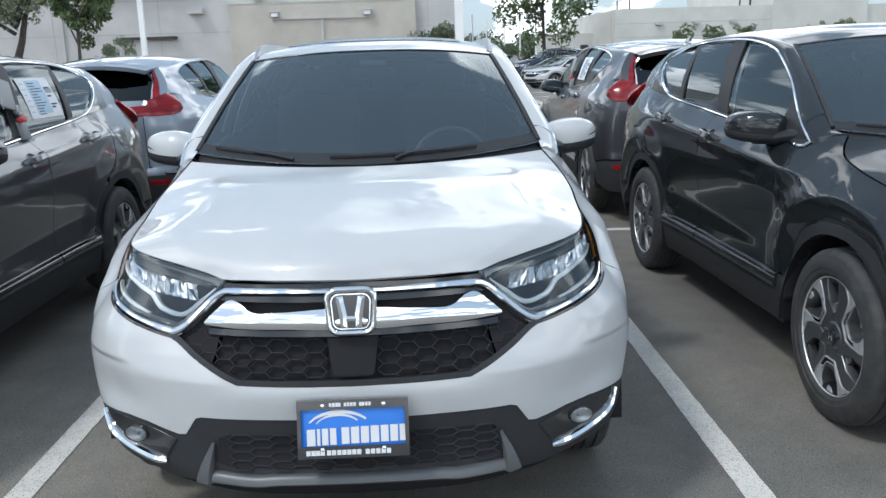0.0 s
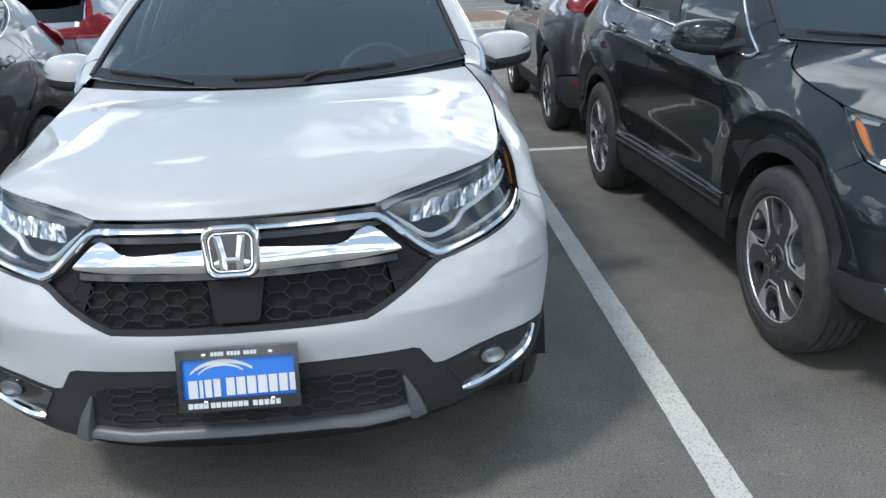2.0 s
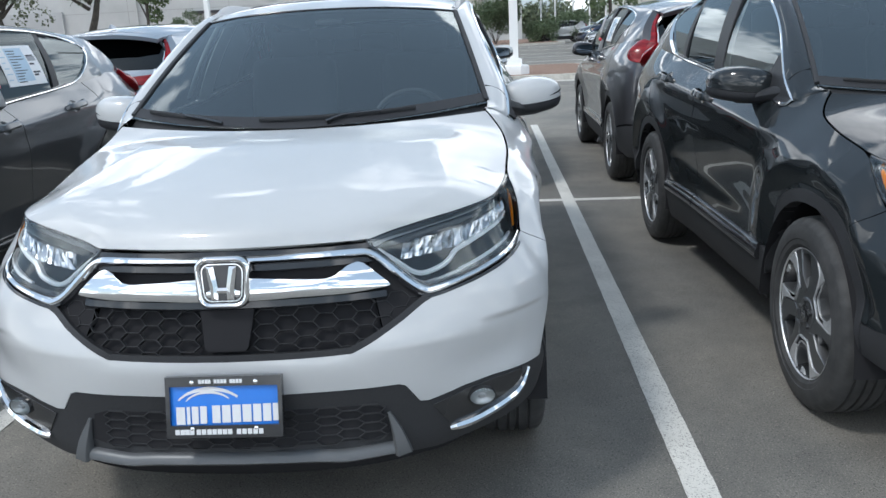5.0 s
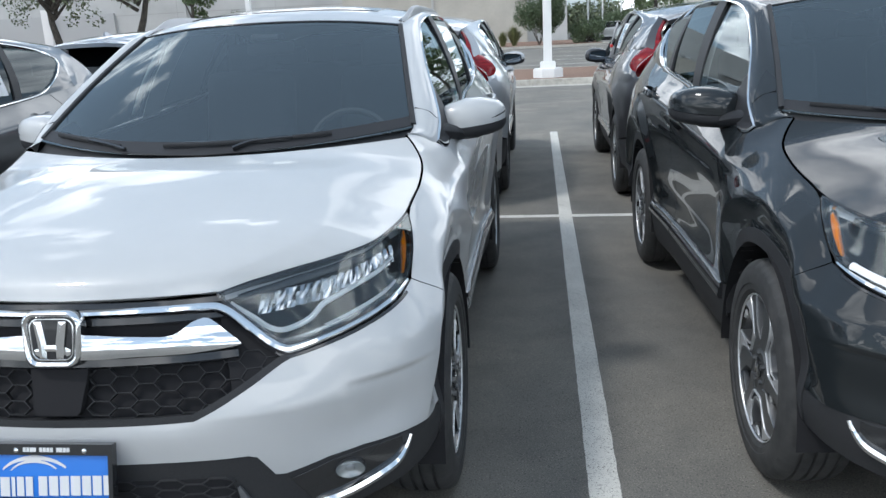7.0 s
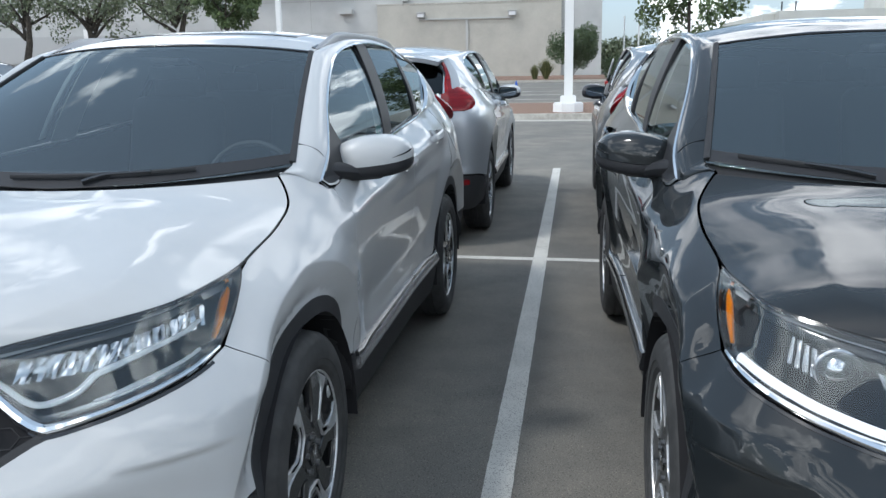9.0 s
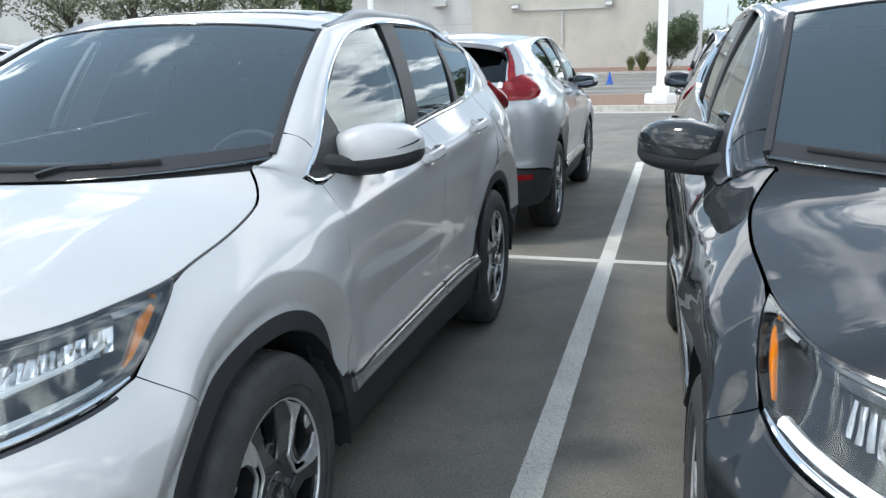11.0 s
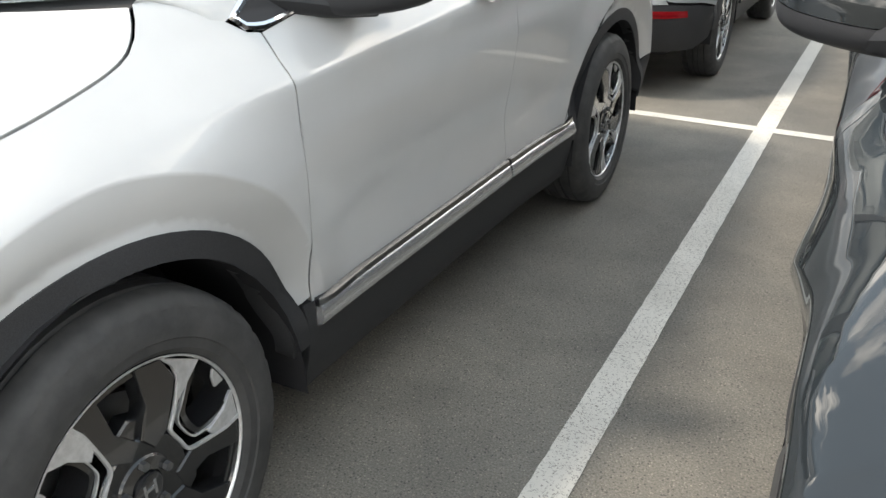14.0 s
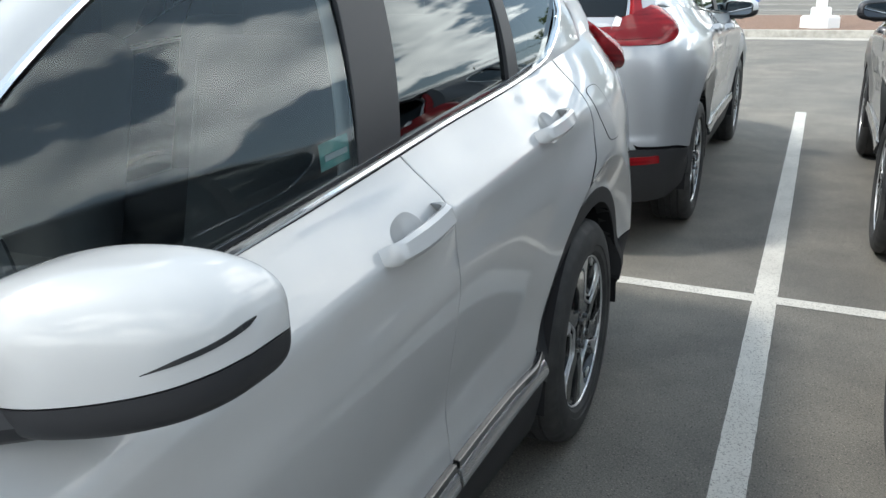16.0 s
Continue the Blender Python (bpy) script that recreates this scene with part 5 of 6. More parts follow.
    # -- tail lamps: the foot wraps round the corner, the arm climbs beside the rear window
    foot = [(S_(4.20), 1.248), (S_(4.235), 1.185), (S_(4.30), 1.138), (S_(4.38), 1.122), (R_(.56), 1.126), (R_(.565), 1.235), (S_(4.44), 1.288), (S_(4.33), 1.305), (S_(4.235), 1.290)]
    uc = float(S_(4.27))
    bulge = lambda u, z: .064 * np.exp(-((np.abs(u) - uc) / .105) ** 2 - ((z - 1.215) / .075) ** 2)
    foot_fn = lambda u, z: (lambda p, d: p + np.stack([np.sign(u) * .95 * d, .30 * d, 0 * d], -1))(skin(u, z), bulge(u, z))
    both("tail_lamp_foot", lambda m: patch("tail_lamp_foot", foot_fn, rounded(foot, .02, True, .28), .018, 1, .008, .05, m), "red", "", "tail_lamp")
    inner_l = [(R_(.575), 1.150), (S_(4.40), 1.150), (S_(4.36), 1.160), (S_(4.345), 1.185), (S_(4.36), 1.215), (S_(4.40), 1.215), (R_(.585), 1.185)]
    both("tail_lamp_inner", lambda m: patch("tail_lamp_inner", foot_fn, rounded(inner_l, .02, True, .3), .018, 1, .011, .004, m), "deepred", "dark red inner lamp", "tail_lamp")
    both("tail_lamp_bar", lambda m: patch("tail_lamp_bar", skin, [(R_(.548), 1.122), (R_(.36), 1.130), (R_(.325), 1.16), (R_(.36), 1.195), (R_(.548), 1.210)], .02, 1, .010, .03, m), "red", "", "tail_lamp")
    both("reverse_lamp", lambda m: patch("reverse_lamp", skin, [(R_(.553), 1.212), (R_(.592), 1.210), (R_(.606), 1.245), (R_(.575), 1.258)], .015, 1, .012, .02, m), "cell", "clear reversing lamp", "tail_lamp")
    ta = np.linspace(.12, .97, 22)
    arm_p, arm_n = on(tail, np.stack([np.interp(ta, [.12, .35, .97], [.90, .865, .885]), ta], -1), -1, .002)
    armk = np.interp(ta, [.12, .3, .97], [1.35, 1.0, .42])
    both("tail_lamp_arm", lambda m: sweep("tail_lamp_arm", arm_p, arm_n + np.array((.5, 0, 0)), [(-.034, -.03), (-.032, .006), (-.022, .018), (.022, .018), (.032, .006), (.034, -.03)], m, armk), "red", "", "tail_lamp")
    edge_p, edge_n = on(tail, np.stack([np.interp(ta, [.12, .35, .97], [.90, .865, .885]) - .050 * armk, ta], -1), -1, .002)
    both("arm_edge", lambda m: sweep("arm_edge", edge_p, edge_n, [(-.010, -.02), (-.010, .008), (.008, .010), (.010, -.02)], m, armk), "silverlamp", "clear strip along the red lamp", "tail_lamp")
    # -- handles
    for yh, zh in ((2.31, 1.078), (3.10, 1.124)):
        P, N = on(skin, [(float(u_side(yh)), zh)], 1)
        px, py, pz = P[0]
        hp = np.array([(px + o, y, z) for o, y, z in ((-.012, yh - .122, zh - .010), (.020, yh - .105, zh - .006), (.034, yh - .05, zh), (.036, yh + .03, zh + .006), (.030, yh + .085, zh + .010), (.004, yh + .105, zh + .012), (-.012, yh + .11, zh + .012))])
        hp = rounded(hp, .012)
        both("door_handle", lambda m, h=hp: sweep("door_handle", h, np.tile((1.0, 0, .25), (len(h), 1)), [(-.019, -.008), (-.022, .002), (-.015, .010), (.011, .012), (.020, .003), (.017, -.008)], m, np.interp(np.linspace(0, 1, len(h)), [0, .12, .35, .88, 1], [.45, .85, 1, 1, .7])), "paint", "", "")
        cupo = rounded([(float(u_side(yh - .066)), zh + .002), (float(u_side(yh - .042)), zh + .024), (float(u_side(yh + .012)), zh + .029), (float(u_side(yh + .040)), zh + .006), (float(u_side(yh + .015)), zh - .034), (float(u_side(yh - .040)), zh - .036)], .01, True)
        both("handle_cup", lambda m, c=cupo: hollow(patch("handle_cup", skin, c, .012, 1, .001, .004, m)), "cup")
    fl = rounded([(S_(3.50), 1.15), (S_(3.61), 1.16), (S_(3.655), 1.13), (S_(3.72), 1.02), (S_(3.70), .99), (S_(3.60), 1.0), (S_(3.565), 1.03)], .015, True, .35)
    add("fuel_flap", patch("fuel_flap", skin, fl, .02, 1, .0015, .004, False), "paint")
    add("fuel_flap_gap", strip("fuel_flap_gap", skin, fl, [(-.0022, -.004), (-.0022, .0012), (.0022, .0012), (.0022, -.004)], 1, 0, False, None, True), "void")
    # -- door mirrors
    body = [(.772, 1.640, .020, 1.186, 1.150, 1.132), (.780, 1.634, .058, 1.208, 1.149, 1.116), (.806, 1.630, .088, 1.230, 1.148, 1.106), (.850, 1.632, .101, 1.246, 1.148, 1.103), (.90, 1.640, .104, 1.255, 1.150, 1.103), (.955, 1.656, .098, 1.254, 1.155, 1.108),
            (1.000, 1.674, .086, 1.243, 1.161, 1.117), (1.028, 1.688, .064, 1.225, 1.167, 1.130), (1.041, 1.694, .034, 1.203, 1.171, 1.148)]
    body = [tuple(r) for r in rounded(np.array(body), .008)]
    nv = 32

    def mirror_shell(mirror, upper):
        """The housing's painted cap or its black lower half, loft sections along x."""
        V, Fm = [], []
        for x, cy, sy, zt, zs, zb in body:
            for i in range(nv):
                w = math.pi * i / (nv - 1)
                c, s_ = math.cos(w), math.sin(w)
                r = (abs(c) ** 3.4 + abs(s_) ** 3.4) ** (-1 / 3.4)
                yy = cy - sy * c * r * (1.0 if c > 0 else .78)
                V.append(((-x if mirror else x), yy, zs + (zt - zs) * s_ * r if upper else zs - .002 - (zs - zb) * s_ * r))
        for j in range(len(body) - 1):
            for i in range(nv - 1):
                Fm.append((j * nv + i, j * nv + i + 1, (j + 1) * nv + i + 1, (j + 1) * nv + i))
            Fm.append((j * nv + nv - 1, j * nv, (j + 1) * nv, (j + 1) * nv + nv - 1))
        bm = bmesh.new()
        vs = [bm.verts.new(v) for v in V]
        for f in Fm:
            bm.faces.new([vs[i] for i in f])
        bm.faces.new(vs[:nv])
        bm.faces.new(vs[-nv:])
        return from_bm("mirror_cap", bm, .8)
    both("mirror_cap", lambda m: mirror_shell(m, True), "paint", "", "door_mirror")
    both("mirror_base", lambda m: mirror_shell(m, False), "satin", "", "door_mirror")
    arm = rounded([(.745, 1.440, 1.158), (.795, 1.500, 1.144), (.850, 1.574, 1.128), (.92, 1.645, 1.124)], .015)
    oval_p = [(.052 * math.cos(a), .031 * math.sin(a)) for a in np.linspace(0, 2 * math.pi, 15)[:-1]]
    both("mirror_arm", lambda m: sweep("mirror_arm", arm, np.tile((0, 0, 1.0), (len(arm), 1)), oval_p, m, np.interp(np.linspace(0, 1, len(arm)), [0, .25, .5, 1], [1.5, 1.2, 1.0, .95])), "satin", "", "door_mirror")
    slot, sections = [], np.array(body)
    for x, q in ((.988, .20), (1.000, .24), (1.012, .29), (1.024, .36), (1.033, .48), (1.038, .68), (1.0405, 1.00)):
        cy, sy, zt, zs = (float(np.interp(x, sections[:, 0], sections[:, k])) for k in (1, 2, 3, 4))
        r = (math.cos(q) ** 3.4 + math.sin(q) ** 3.4) ** (-1 / 3.4)
        slot.append((x, cy - sy * math.cos(q) * r, zs + (zt - zs) * math.sin(q) * r))
    slot = rounded(np.array(slot), .006)
    both("mirror_indicator", lambda m: sweep("mirror_indicator", slot, slot - np.array((.93, 1.69, 1.172)), [(-.0030, -.01), (-.0023, .0018), (.0023, .0018), (.0030, -.01)], m, np.interp(np.linspace(0, 1, len(slot)), [0, .3, .9, 1], [.15, 1, 1.2, .3])), "gloss", "slim dark indicator strip", "door_mirror")
    def oval(name, cx, cz, w, h, y0, thick, mirror):
        """A flat rounded plate that follows the housing's rear rim."""
        bm = bmesh.new()
        loops = []
        for y, k in ((y0, .96), (y0 - .004, 1.0), (y0 - thick, 1.0)):
            ring_ = []
            for i in range(32):
                c, s_ = math.cos(2 * math.pi * i / 32), math.sin(2 * math.pi * i / 32)
                r = (abs(c) ** 4 + abs(s_) ** 4) ** -.25
                x = cx + w * c * r * k
                ring_.append(bm.verts.new(((-x if mirror else x), y + .20 * (x - .90), cz + (h - .10 * h * c) * s_ * r * k)))
            loops.append(ring_)
        bm.faces.new(loops[0])
        for A_, B_ in zip(loops, loops[1:]):
            for i in range(32):
                bm.faces.new((A_[i], A_[(i + 1) % 32], B_[(i + 1) % 32], B_[i]))
        return from_bm(name, bm, .5)
    both("mirror_surround", lambda m: oval("mirror_surround", .905, 1.176, .104, .056, 1.722, .05, m), "plastic", "", "door_mirror")
    both("mirror_glass", lambda m: oval("mirror_glass", .906, 1.177, .095, .048, 1.7245, .004, m), "mirrorglass", "", "door_mirror")
    fin = rounded([(0, 3.82, 1.628), (0, 3.88, 1.648), (0, 3.93, 1.662), (0, 3.955, 1.660), (0, 3.965, 1.62)], .02)
    bm = bmesh.new()
    for sx in (-1, 1):
        vs = [bm.verts.new((sx * .018 * (1 - min(1, (p[2] - 1.62) / .05)), p[1], p[2])) for p in fin]
        bm.faces.new(vs)
    bmesh.ops.bridge_loops(bm, edges=bm.edges)
    add("aerial_fin", from_bm("aerial_fin", bm), "paint")
    # -- wipers
    for pts, arm_pts in (([(-.20, .026), (.10, .030), (.40, .034), (.62, .036)], [(.16, -.004), (.24, .030), (.36, .036), (.44, .035)]), ([(-.88, .052), (-.66, .040), (-.44, .022)], [(-.40, .0), (-.52, .026), (-.64, .040)])):
        add("wiper_blade", strip("wiper_blade", windscreen, rounded(pts, .1), [(-.006, .003), (-.005, .010), (.0, .015), (.005, .010), (.006, .003)], 1, .004), "plastic", "", "wiper")
        add("wiper_arm", strip("wiper_arm", windscreen, rounded(arm_pts, .05), rect_prof(.012, .009), 1, .010), "gloss", "", "wiper")
    # -- underside, wheel wells, interior
    bm = bmesh.new()
    box_bm(bm, (0, 2.25, .30), (1.30, 3.9, .12), .03)
    add("underbody", from_bm("underbody", bm), "void")
    for w in (0, 1):
        wy, wz = WHEELS[w]
        for sx in (-1, 1):
            bm = bmesh.new()
            n_ = 20
            ra, rb = [], []
            for i in range(n_ + 1):
                a = math.pi * i / n_
                ra.append(bm.verts.new((sx * .885, wy + .455 * math.cos(a), .30 + .50 * math.sin(a))))
                rb.append(bm.verts.new((sx * .56, wy + .455 * math.cos(a), .30 + .50 * math.sin(a))))
            for i in range(n_):
                bm.faces.new((ra[i], ra[i + 1], rb[i + 1], rb[i]))
            bm.faces.new(rb)
            add("wheel_well", from_bm("wheel_well", bm), "void")
    bm = bmesh.new()
    box_bm(bm, (0, 1.42, 1.03), (1.36, .42, .20), .06)
    box_bm(bm, (0, 1.62, .88), (.30, .5, .34), .04)
    add("dashboard", from_bm("dashboard", bm), "dash", "", "interior")
    box = bmesh.new()
    box_bm(box, (0, 2.7, .46), (1.5, 2.9, .06), .02)
    add("cabin_floor", from_bm("cabin_floor", box), "void", "", "interior")
    for sx in (-1, 1):
        bm = bmesh.new()
        box_bm(bm, (sx * .37, 2.38, .72), (.50, .52, .20), .06, 3)
        box_bm(bm, (sx * .37, 2.68, 1.04), (.48, .15, .66), .06, 3, Matrix.Rotation(radians(-16), 3, "X"))
        box_bm(bm, (sx * .37, 2.79, 1.42), (.26, .10, .17), .04, 3, Matrix.Rotation(radians(-10), 3, "X"))
        add("front_seat", from_bm("front_seat", bm), "seat", "", "interior")
    bm = bmesh.new()
    box_bm(bm, (0, 3.25, .74), (1.30, .50, .20), .06, 3)
    box_bm(bm, (0, 3.55, 1.05), (1.30, .15, .64), .06, 3, Matrix.Rotation(radians(-16), 3, "X"))
    for x in (-.42, 0, .42):
        box_bm(bm, (x, 3.66, 1.40), (.24, .09, .13), .035, 3)
    add("rear_seat", from_bm("rear_seat", bm), "seat", "", "interior")
    th = np.linspace(0, 2 * math.pi, 41)[:-1]
    sw = np.array([(.37 + .185 * math.cos(a), 1.79 + .06 * math.sin(a), 1.03 + .175 * math.sin(a)) for a in th])
    add("steering_wheel", sweep("steering_wheel", sw, sw - np.array((.37, 1.79, 1.03)), [(.014 * math.cos(a), .014 * math.sin(a)) for a in np.linspace(0, 2 * math.pi, 9)[:-1]], False, None, True), "dash", "", "interior")
    bm = bmesh.new()
    box_bm(bm, (.37, 1.79, 1.03), (.30, .03, .05), .01)
    box_bm(bm, (.37, 1.79, 1.02), (.11, .05, .11), .02)
    add("steering_hub", from_bm("steering_hub", bm), "dash", "", "interior")
    bm = bmesh.new()
    box_bm(bm, (0, 1.98, 1.480), (.22, .03, .055), .012)
    box_bm(bm, (0, 1.95, 1.528), (.13, .10, .03), .012)
    add("rear_view_mirror", from_bm("rear_view_mirror", bm), "dash", "", "interior")
    add("headliner", patch("headliner", roof, [(-.97, 2.0), (.97, 2.0), (.97, 4.0), (-.97, 4.0)], .1, 1, -.045, .004, False, (.6, 1)), "liner", "", "interior")
    return M


PARTS = car_meshes()
WHEEL = wheel_meshes()
SHARED = dict(pale=PALEHOUSE, satin=SATIN, guide=GUIDE, cell=CELL, deepred=DEEPRED, silverlamp=SILVERLAMP, fogglass=FOGGLASS, void=DARKVOID, plastic=PLASTIC, gloss=GLOSSBLACK, chrome=CHROME, house=LAMPHOUSE, clear=CLEARLENS, amber=AMBER, lens=LENSGLASS, skid=SKID,
              windscreen=WINDSCREEN, doorglass=DOORGLASS, privacy=PRIVACY, red=REDLENS, mirrorglass=MIRRORGLASS, dash=DASH, seat=SEAT, liner=LINER)


def car(m, coat, label, face=MACHINED, spoke=RIMBLACK, group="parked cars", lamp="cell", bright_sill=False):
    """One car with all its parts."""
    c = thing("parked_car", m, label, "car", group)
    holders = {}
    for name, mesh, mat, lab, under in PARTS:
        up = c
        if under and ":" in under:
            under, sort = under.split(":")
            if sort != lamp:
                continue
        if under:
            centre = sum((Vector(v.co) for v in mesh.vertices), Vector()) / max(1, len(mesh.vertices))
            key = (under, centre.x > 0 if under in ("headlamp", "fog_lamp", "tail_lamp", "door_mirror", "wiper") else 0)
            if key not in holders:
                holders[key] = new(under)
                holders[key].parent = c
                if under == "badge":
                    holders[key].matrix_basis = pose(0, .052, .846, -10)
            up = holders[key]
        if name == "headlamp_bowl" and lamp == "projector":
            mat = "pale"
        if name == "sill_trim" and not bright_sill:
            mat, lab = "gloss", "dark sill strip"
        ob = part(name, mesh, coat if mat in ("paint", "cup") else SHARED[mat], up, lab)
        if name in ("grille_mesh", "lower_grille_mesh"):
            tagged(ob, lab, kind="stuff")
    for w, (wy, wz) in enumerate(WHEELS):
        for sx in (1, -1):
            h = new("wheel")
            h.parent = c
            turn = {(0, 1): 2, (0, -1): 3, (1, 1): 33, (1, -1): 52}[w, sx]
            h.matrix_basis = pose(sx * (.772 if w == 0 else .778), wy, wz + .001, 0, 0, 0 if sx > 0 else 180) @ pose(0, 0, 0, turn)
            part("tyre", WHEEL["tyre"], RUBBER, h)
            part("rim_barrel", WHEEL["barrel"], RIMBLACK, h)
            part("rim_lip", WHEEL["lip"], face, h)
            part("brake_disc", WHEEL["disc"], ALLOYGREY, h)
            for me in WHEEL["spokes"]:
                part(me.name.split(".")[0], me, spoke, h)
            for me in WHEEL["edges"]:
                part("spoke_edge", me, face, h, "bright machined spoke edge")
            for me in WHEEL["facets"]:
                part("spoke_facet", me, face, h)
            for me in WHEEL["nuts"]:
                part("lug_nut", me, ALLOYGREY, h)
            part("hub", WHEEL["hub"], spoke, h)
            part("centre_cap", WHEEL["cap"], GLOSSBLACK, h)
            part("cap_badge", WHEEL["badge"], CHROME, h)
    return c

# ---- what only the white car has ----
def hero_extras(c):
    # roof rails
    for sx in (1, -1):
        ys = np.linspace(1.995, 3.72, 60)
        k = (ys - ys[0]) / (ys[-1] - ys[0])
        rise = .034 * smooth(0, .17, k) * (1 - smooth(.80, 1.0, k))
        P = np.stack([(_RE(ys) - .006), ys + .06 * (1 - smooth(1.9, 2.6, ys)), _RZ(ys) - _RD(ys) + rise - .004], -1)
        bar = new("roof_rail")
        bar.parent = c
        part("rail_bar", sweep("rail_bar", P, np.tile((.35, 0, 1.0), (len(P), 1)), [(-.015, -.038), (-.016, -.004), (-.010, .008), (.006, .008), (.013, -.002), (.015, -.038)], sx < 0, np.interp(k, [0, .03, .97, 1], [.5, 1, 1, .4])), RAIL, bar, "satin silver roof rail")
        part("rail_gasket", sweep("rail_gasket", P - np.array((0, 0, 1)) * (rise * .9)[:, None], np.tile((.35, 0, 1.0), (len(P), 1)), [(-.021, -.008), (-.021, .004), (.021, .004), (.021, -.008)], sx < 0), GLOSSBLACK, bar)
    # sunroof
    hold = new("sunroof")
    hold.parent = c
    o = rounded([(-.70, 2.20), (-.3, 2.165), (0, 2.16), (.3, 2.165), (.70, 2.20), (.735, 2.26), (.735, 2.9), (.70, 2.95), (-.70, 2.95), (-.735, 2.9), (-.735, 2.26)], .05, True, .4)
    part("sunroof_panel", patch("sunroof_panel", roof, o, .05, 1, .003, .004, False, (.6, 1)), GLOSSBLACK, hold, "dark glass sunroof panel")
    # number plate in a dealer frame, its writing as bars
    h = new("number_plate")
    h.parent = c
    h.matrix_basis = pose(-.004, -.036, .528, -13, 0, 0) @ pose(0, 0, 0, 0, 0, 0)
    bm = bmesh.new()
    box_bm(bm, (0, 0, 0), (.304, .004, .150), .004)
    part("plate_sheet", bm, PLATEBLUE, h, "bright blue dealer plate")
    bm = bmesh.new()
    w_, z_ = .158, .0825
    ring = [(-w_, -z_), (w_, -z_), (w_, z_), (-w_, z_)]
    inn = [(-.147, -.049), (.147, -.049), (.147, .056), (-.147, .056)]
    for y, rev in ((-.010, False),):
        ov, iv = [bm.verts.new((a, y, b)) for a, b in ring], [bm.verts.new((a, y, b)) for a, b in inn]
        ob_, ib_ = [bm.verts.new((a, .012, b)) for a, b in ring], [bm.verts.new((a, -.002, b)) for a, b in inn]
        for i in range(4):
            j = (i + 1) % 4
            bm.faces.new((ov[i], ov[j], iv[j], iv[i]))
            bm.faces.new((ov[i], ob_[i], ob_[j], ov[j]))
            bm.faces.new((iv[i], iv[j], ib_[j], ib_[i]))
    part("plate_frame", bm, GLOSSBLACK, h, "black plate frame")

    def bars(name, spans, z, height, y=-.0108, lean=.0):
        for a, b in spans:
            bm = bmesh.new()
            box_bm(bm, ((a + b) / 2, y, z), (b - a, .0012, height), 0)
            part(name, bm, PLATEWHITE, h)
    bars("top_bar", [(a, a + .0072) for a in (-.066, -.057, -.048, -.040, -.024, -.015, -.006, .003, .019, .027, .036, .045)], .0690, .0105)
    x = -.132
    for k, w in enumerate((.024, .009, .018, .018, 0, .022, .023, .023, .024, .022, .022, .022)):
        if w:
            bars("letter_bar", [(x, x + w)], -.0235 + .0006 * k, .047, -.0035)
            x += w + .0048
        else:
            x += .010
    bars("bottom_bar", [(a, a + .0118) for a in (-.134, -.120, -.107, -.094, -.076, -.062, -.047, -.033, -.019, -.005, .009, .033, .048, .063, .078, .093)], -.0660, .0140)
    # the pale arch over the letters
    th = np.linspace(radians(150), radians(38), 24)
    arch = np.array([(-.040 + .098 * math.cos(a), -.0035, -.012 + .060 * math.sin(a)) for a in th])
    part("arch_stripe", sweep("arch_stripe", arch, np.tile((0, -1.0, 0), (24, 1)), [(-.0055, 0), (-.0055, .001), (.0055, .001), (.0055, 0)], False, np.interp(np.linspace(0, 1, 24), [0, .5, 1], [.35, 1.1, .5])), PLATEWHITE, h)
    arch2 = arch * np.array((.72, 1, .78)) + np.array((-.014, 0, .002))
    part("arch_stripe", sweep("arch_stripe", arch2, np.tile((0, -1.0, 0), (24, 1)), [(-.0035, 0), (-.0035, .001), (.0035, .001), (.0035, 0)], False, np.interp(np.linspace(0, 1, 24), [0, .5, 1], [.35, 1.1, .5])), PLATEWHITE, h)
    for a, b in ((-.085, .0665), (.088, .0665), (-.088, -.058), (.086, -.058)):
        bm = bmesh.new()
        bmesh.ops.create_uvsphere(bm, u_segments=12, v_segments=6, radius=.0065, matrix=Matrix.Translation((a, -.009, b)) @ Matrix.Diagonal((1, .5, 1, 1)))
        part("plate_screw", bm, CHROME, h)
    # sticker inside the driver's window
    part("window_sticker", patch("window_sticker", side, [(2.185, 1.205), (2.275, 1.208), (2.285, 1.248), (2.195, 1.245)], .03, 1, -.016, .001), TEAL, c, "small teal window sticker")
    part("sticker_band", patch("sticker_band", side, [(2.20, 1.218), (2.27, 1.220), (2.272, 1.228), (2.202, 1.226)], .03, 1, -.0145, .001), PAPER, c)


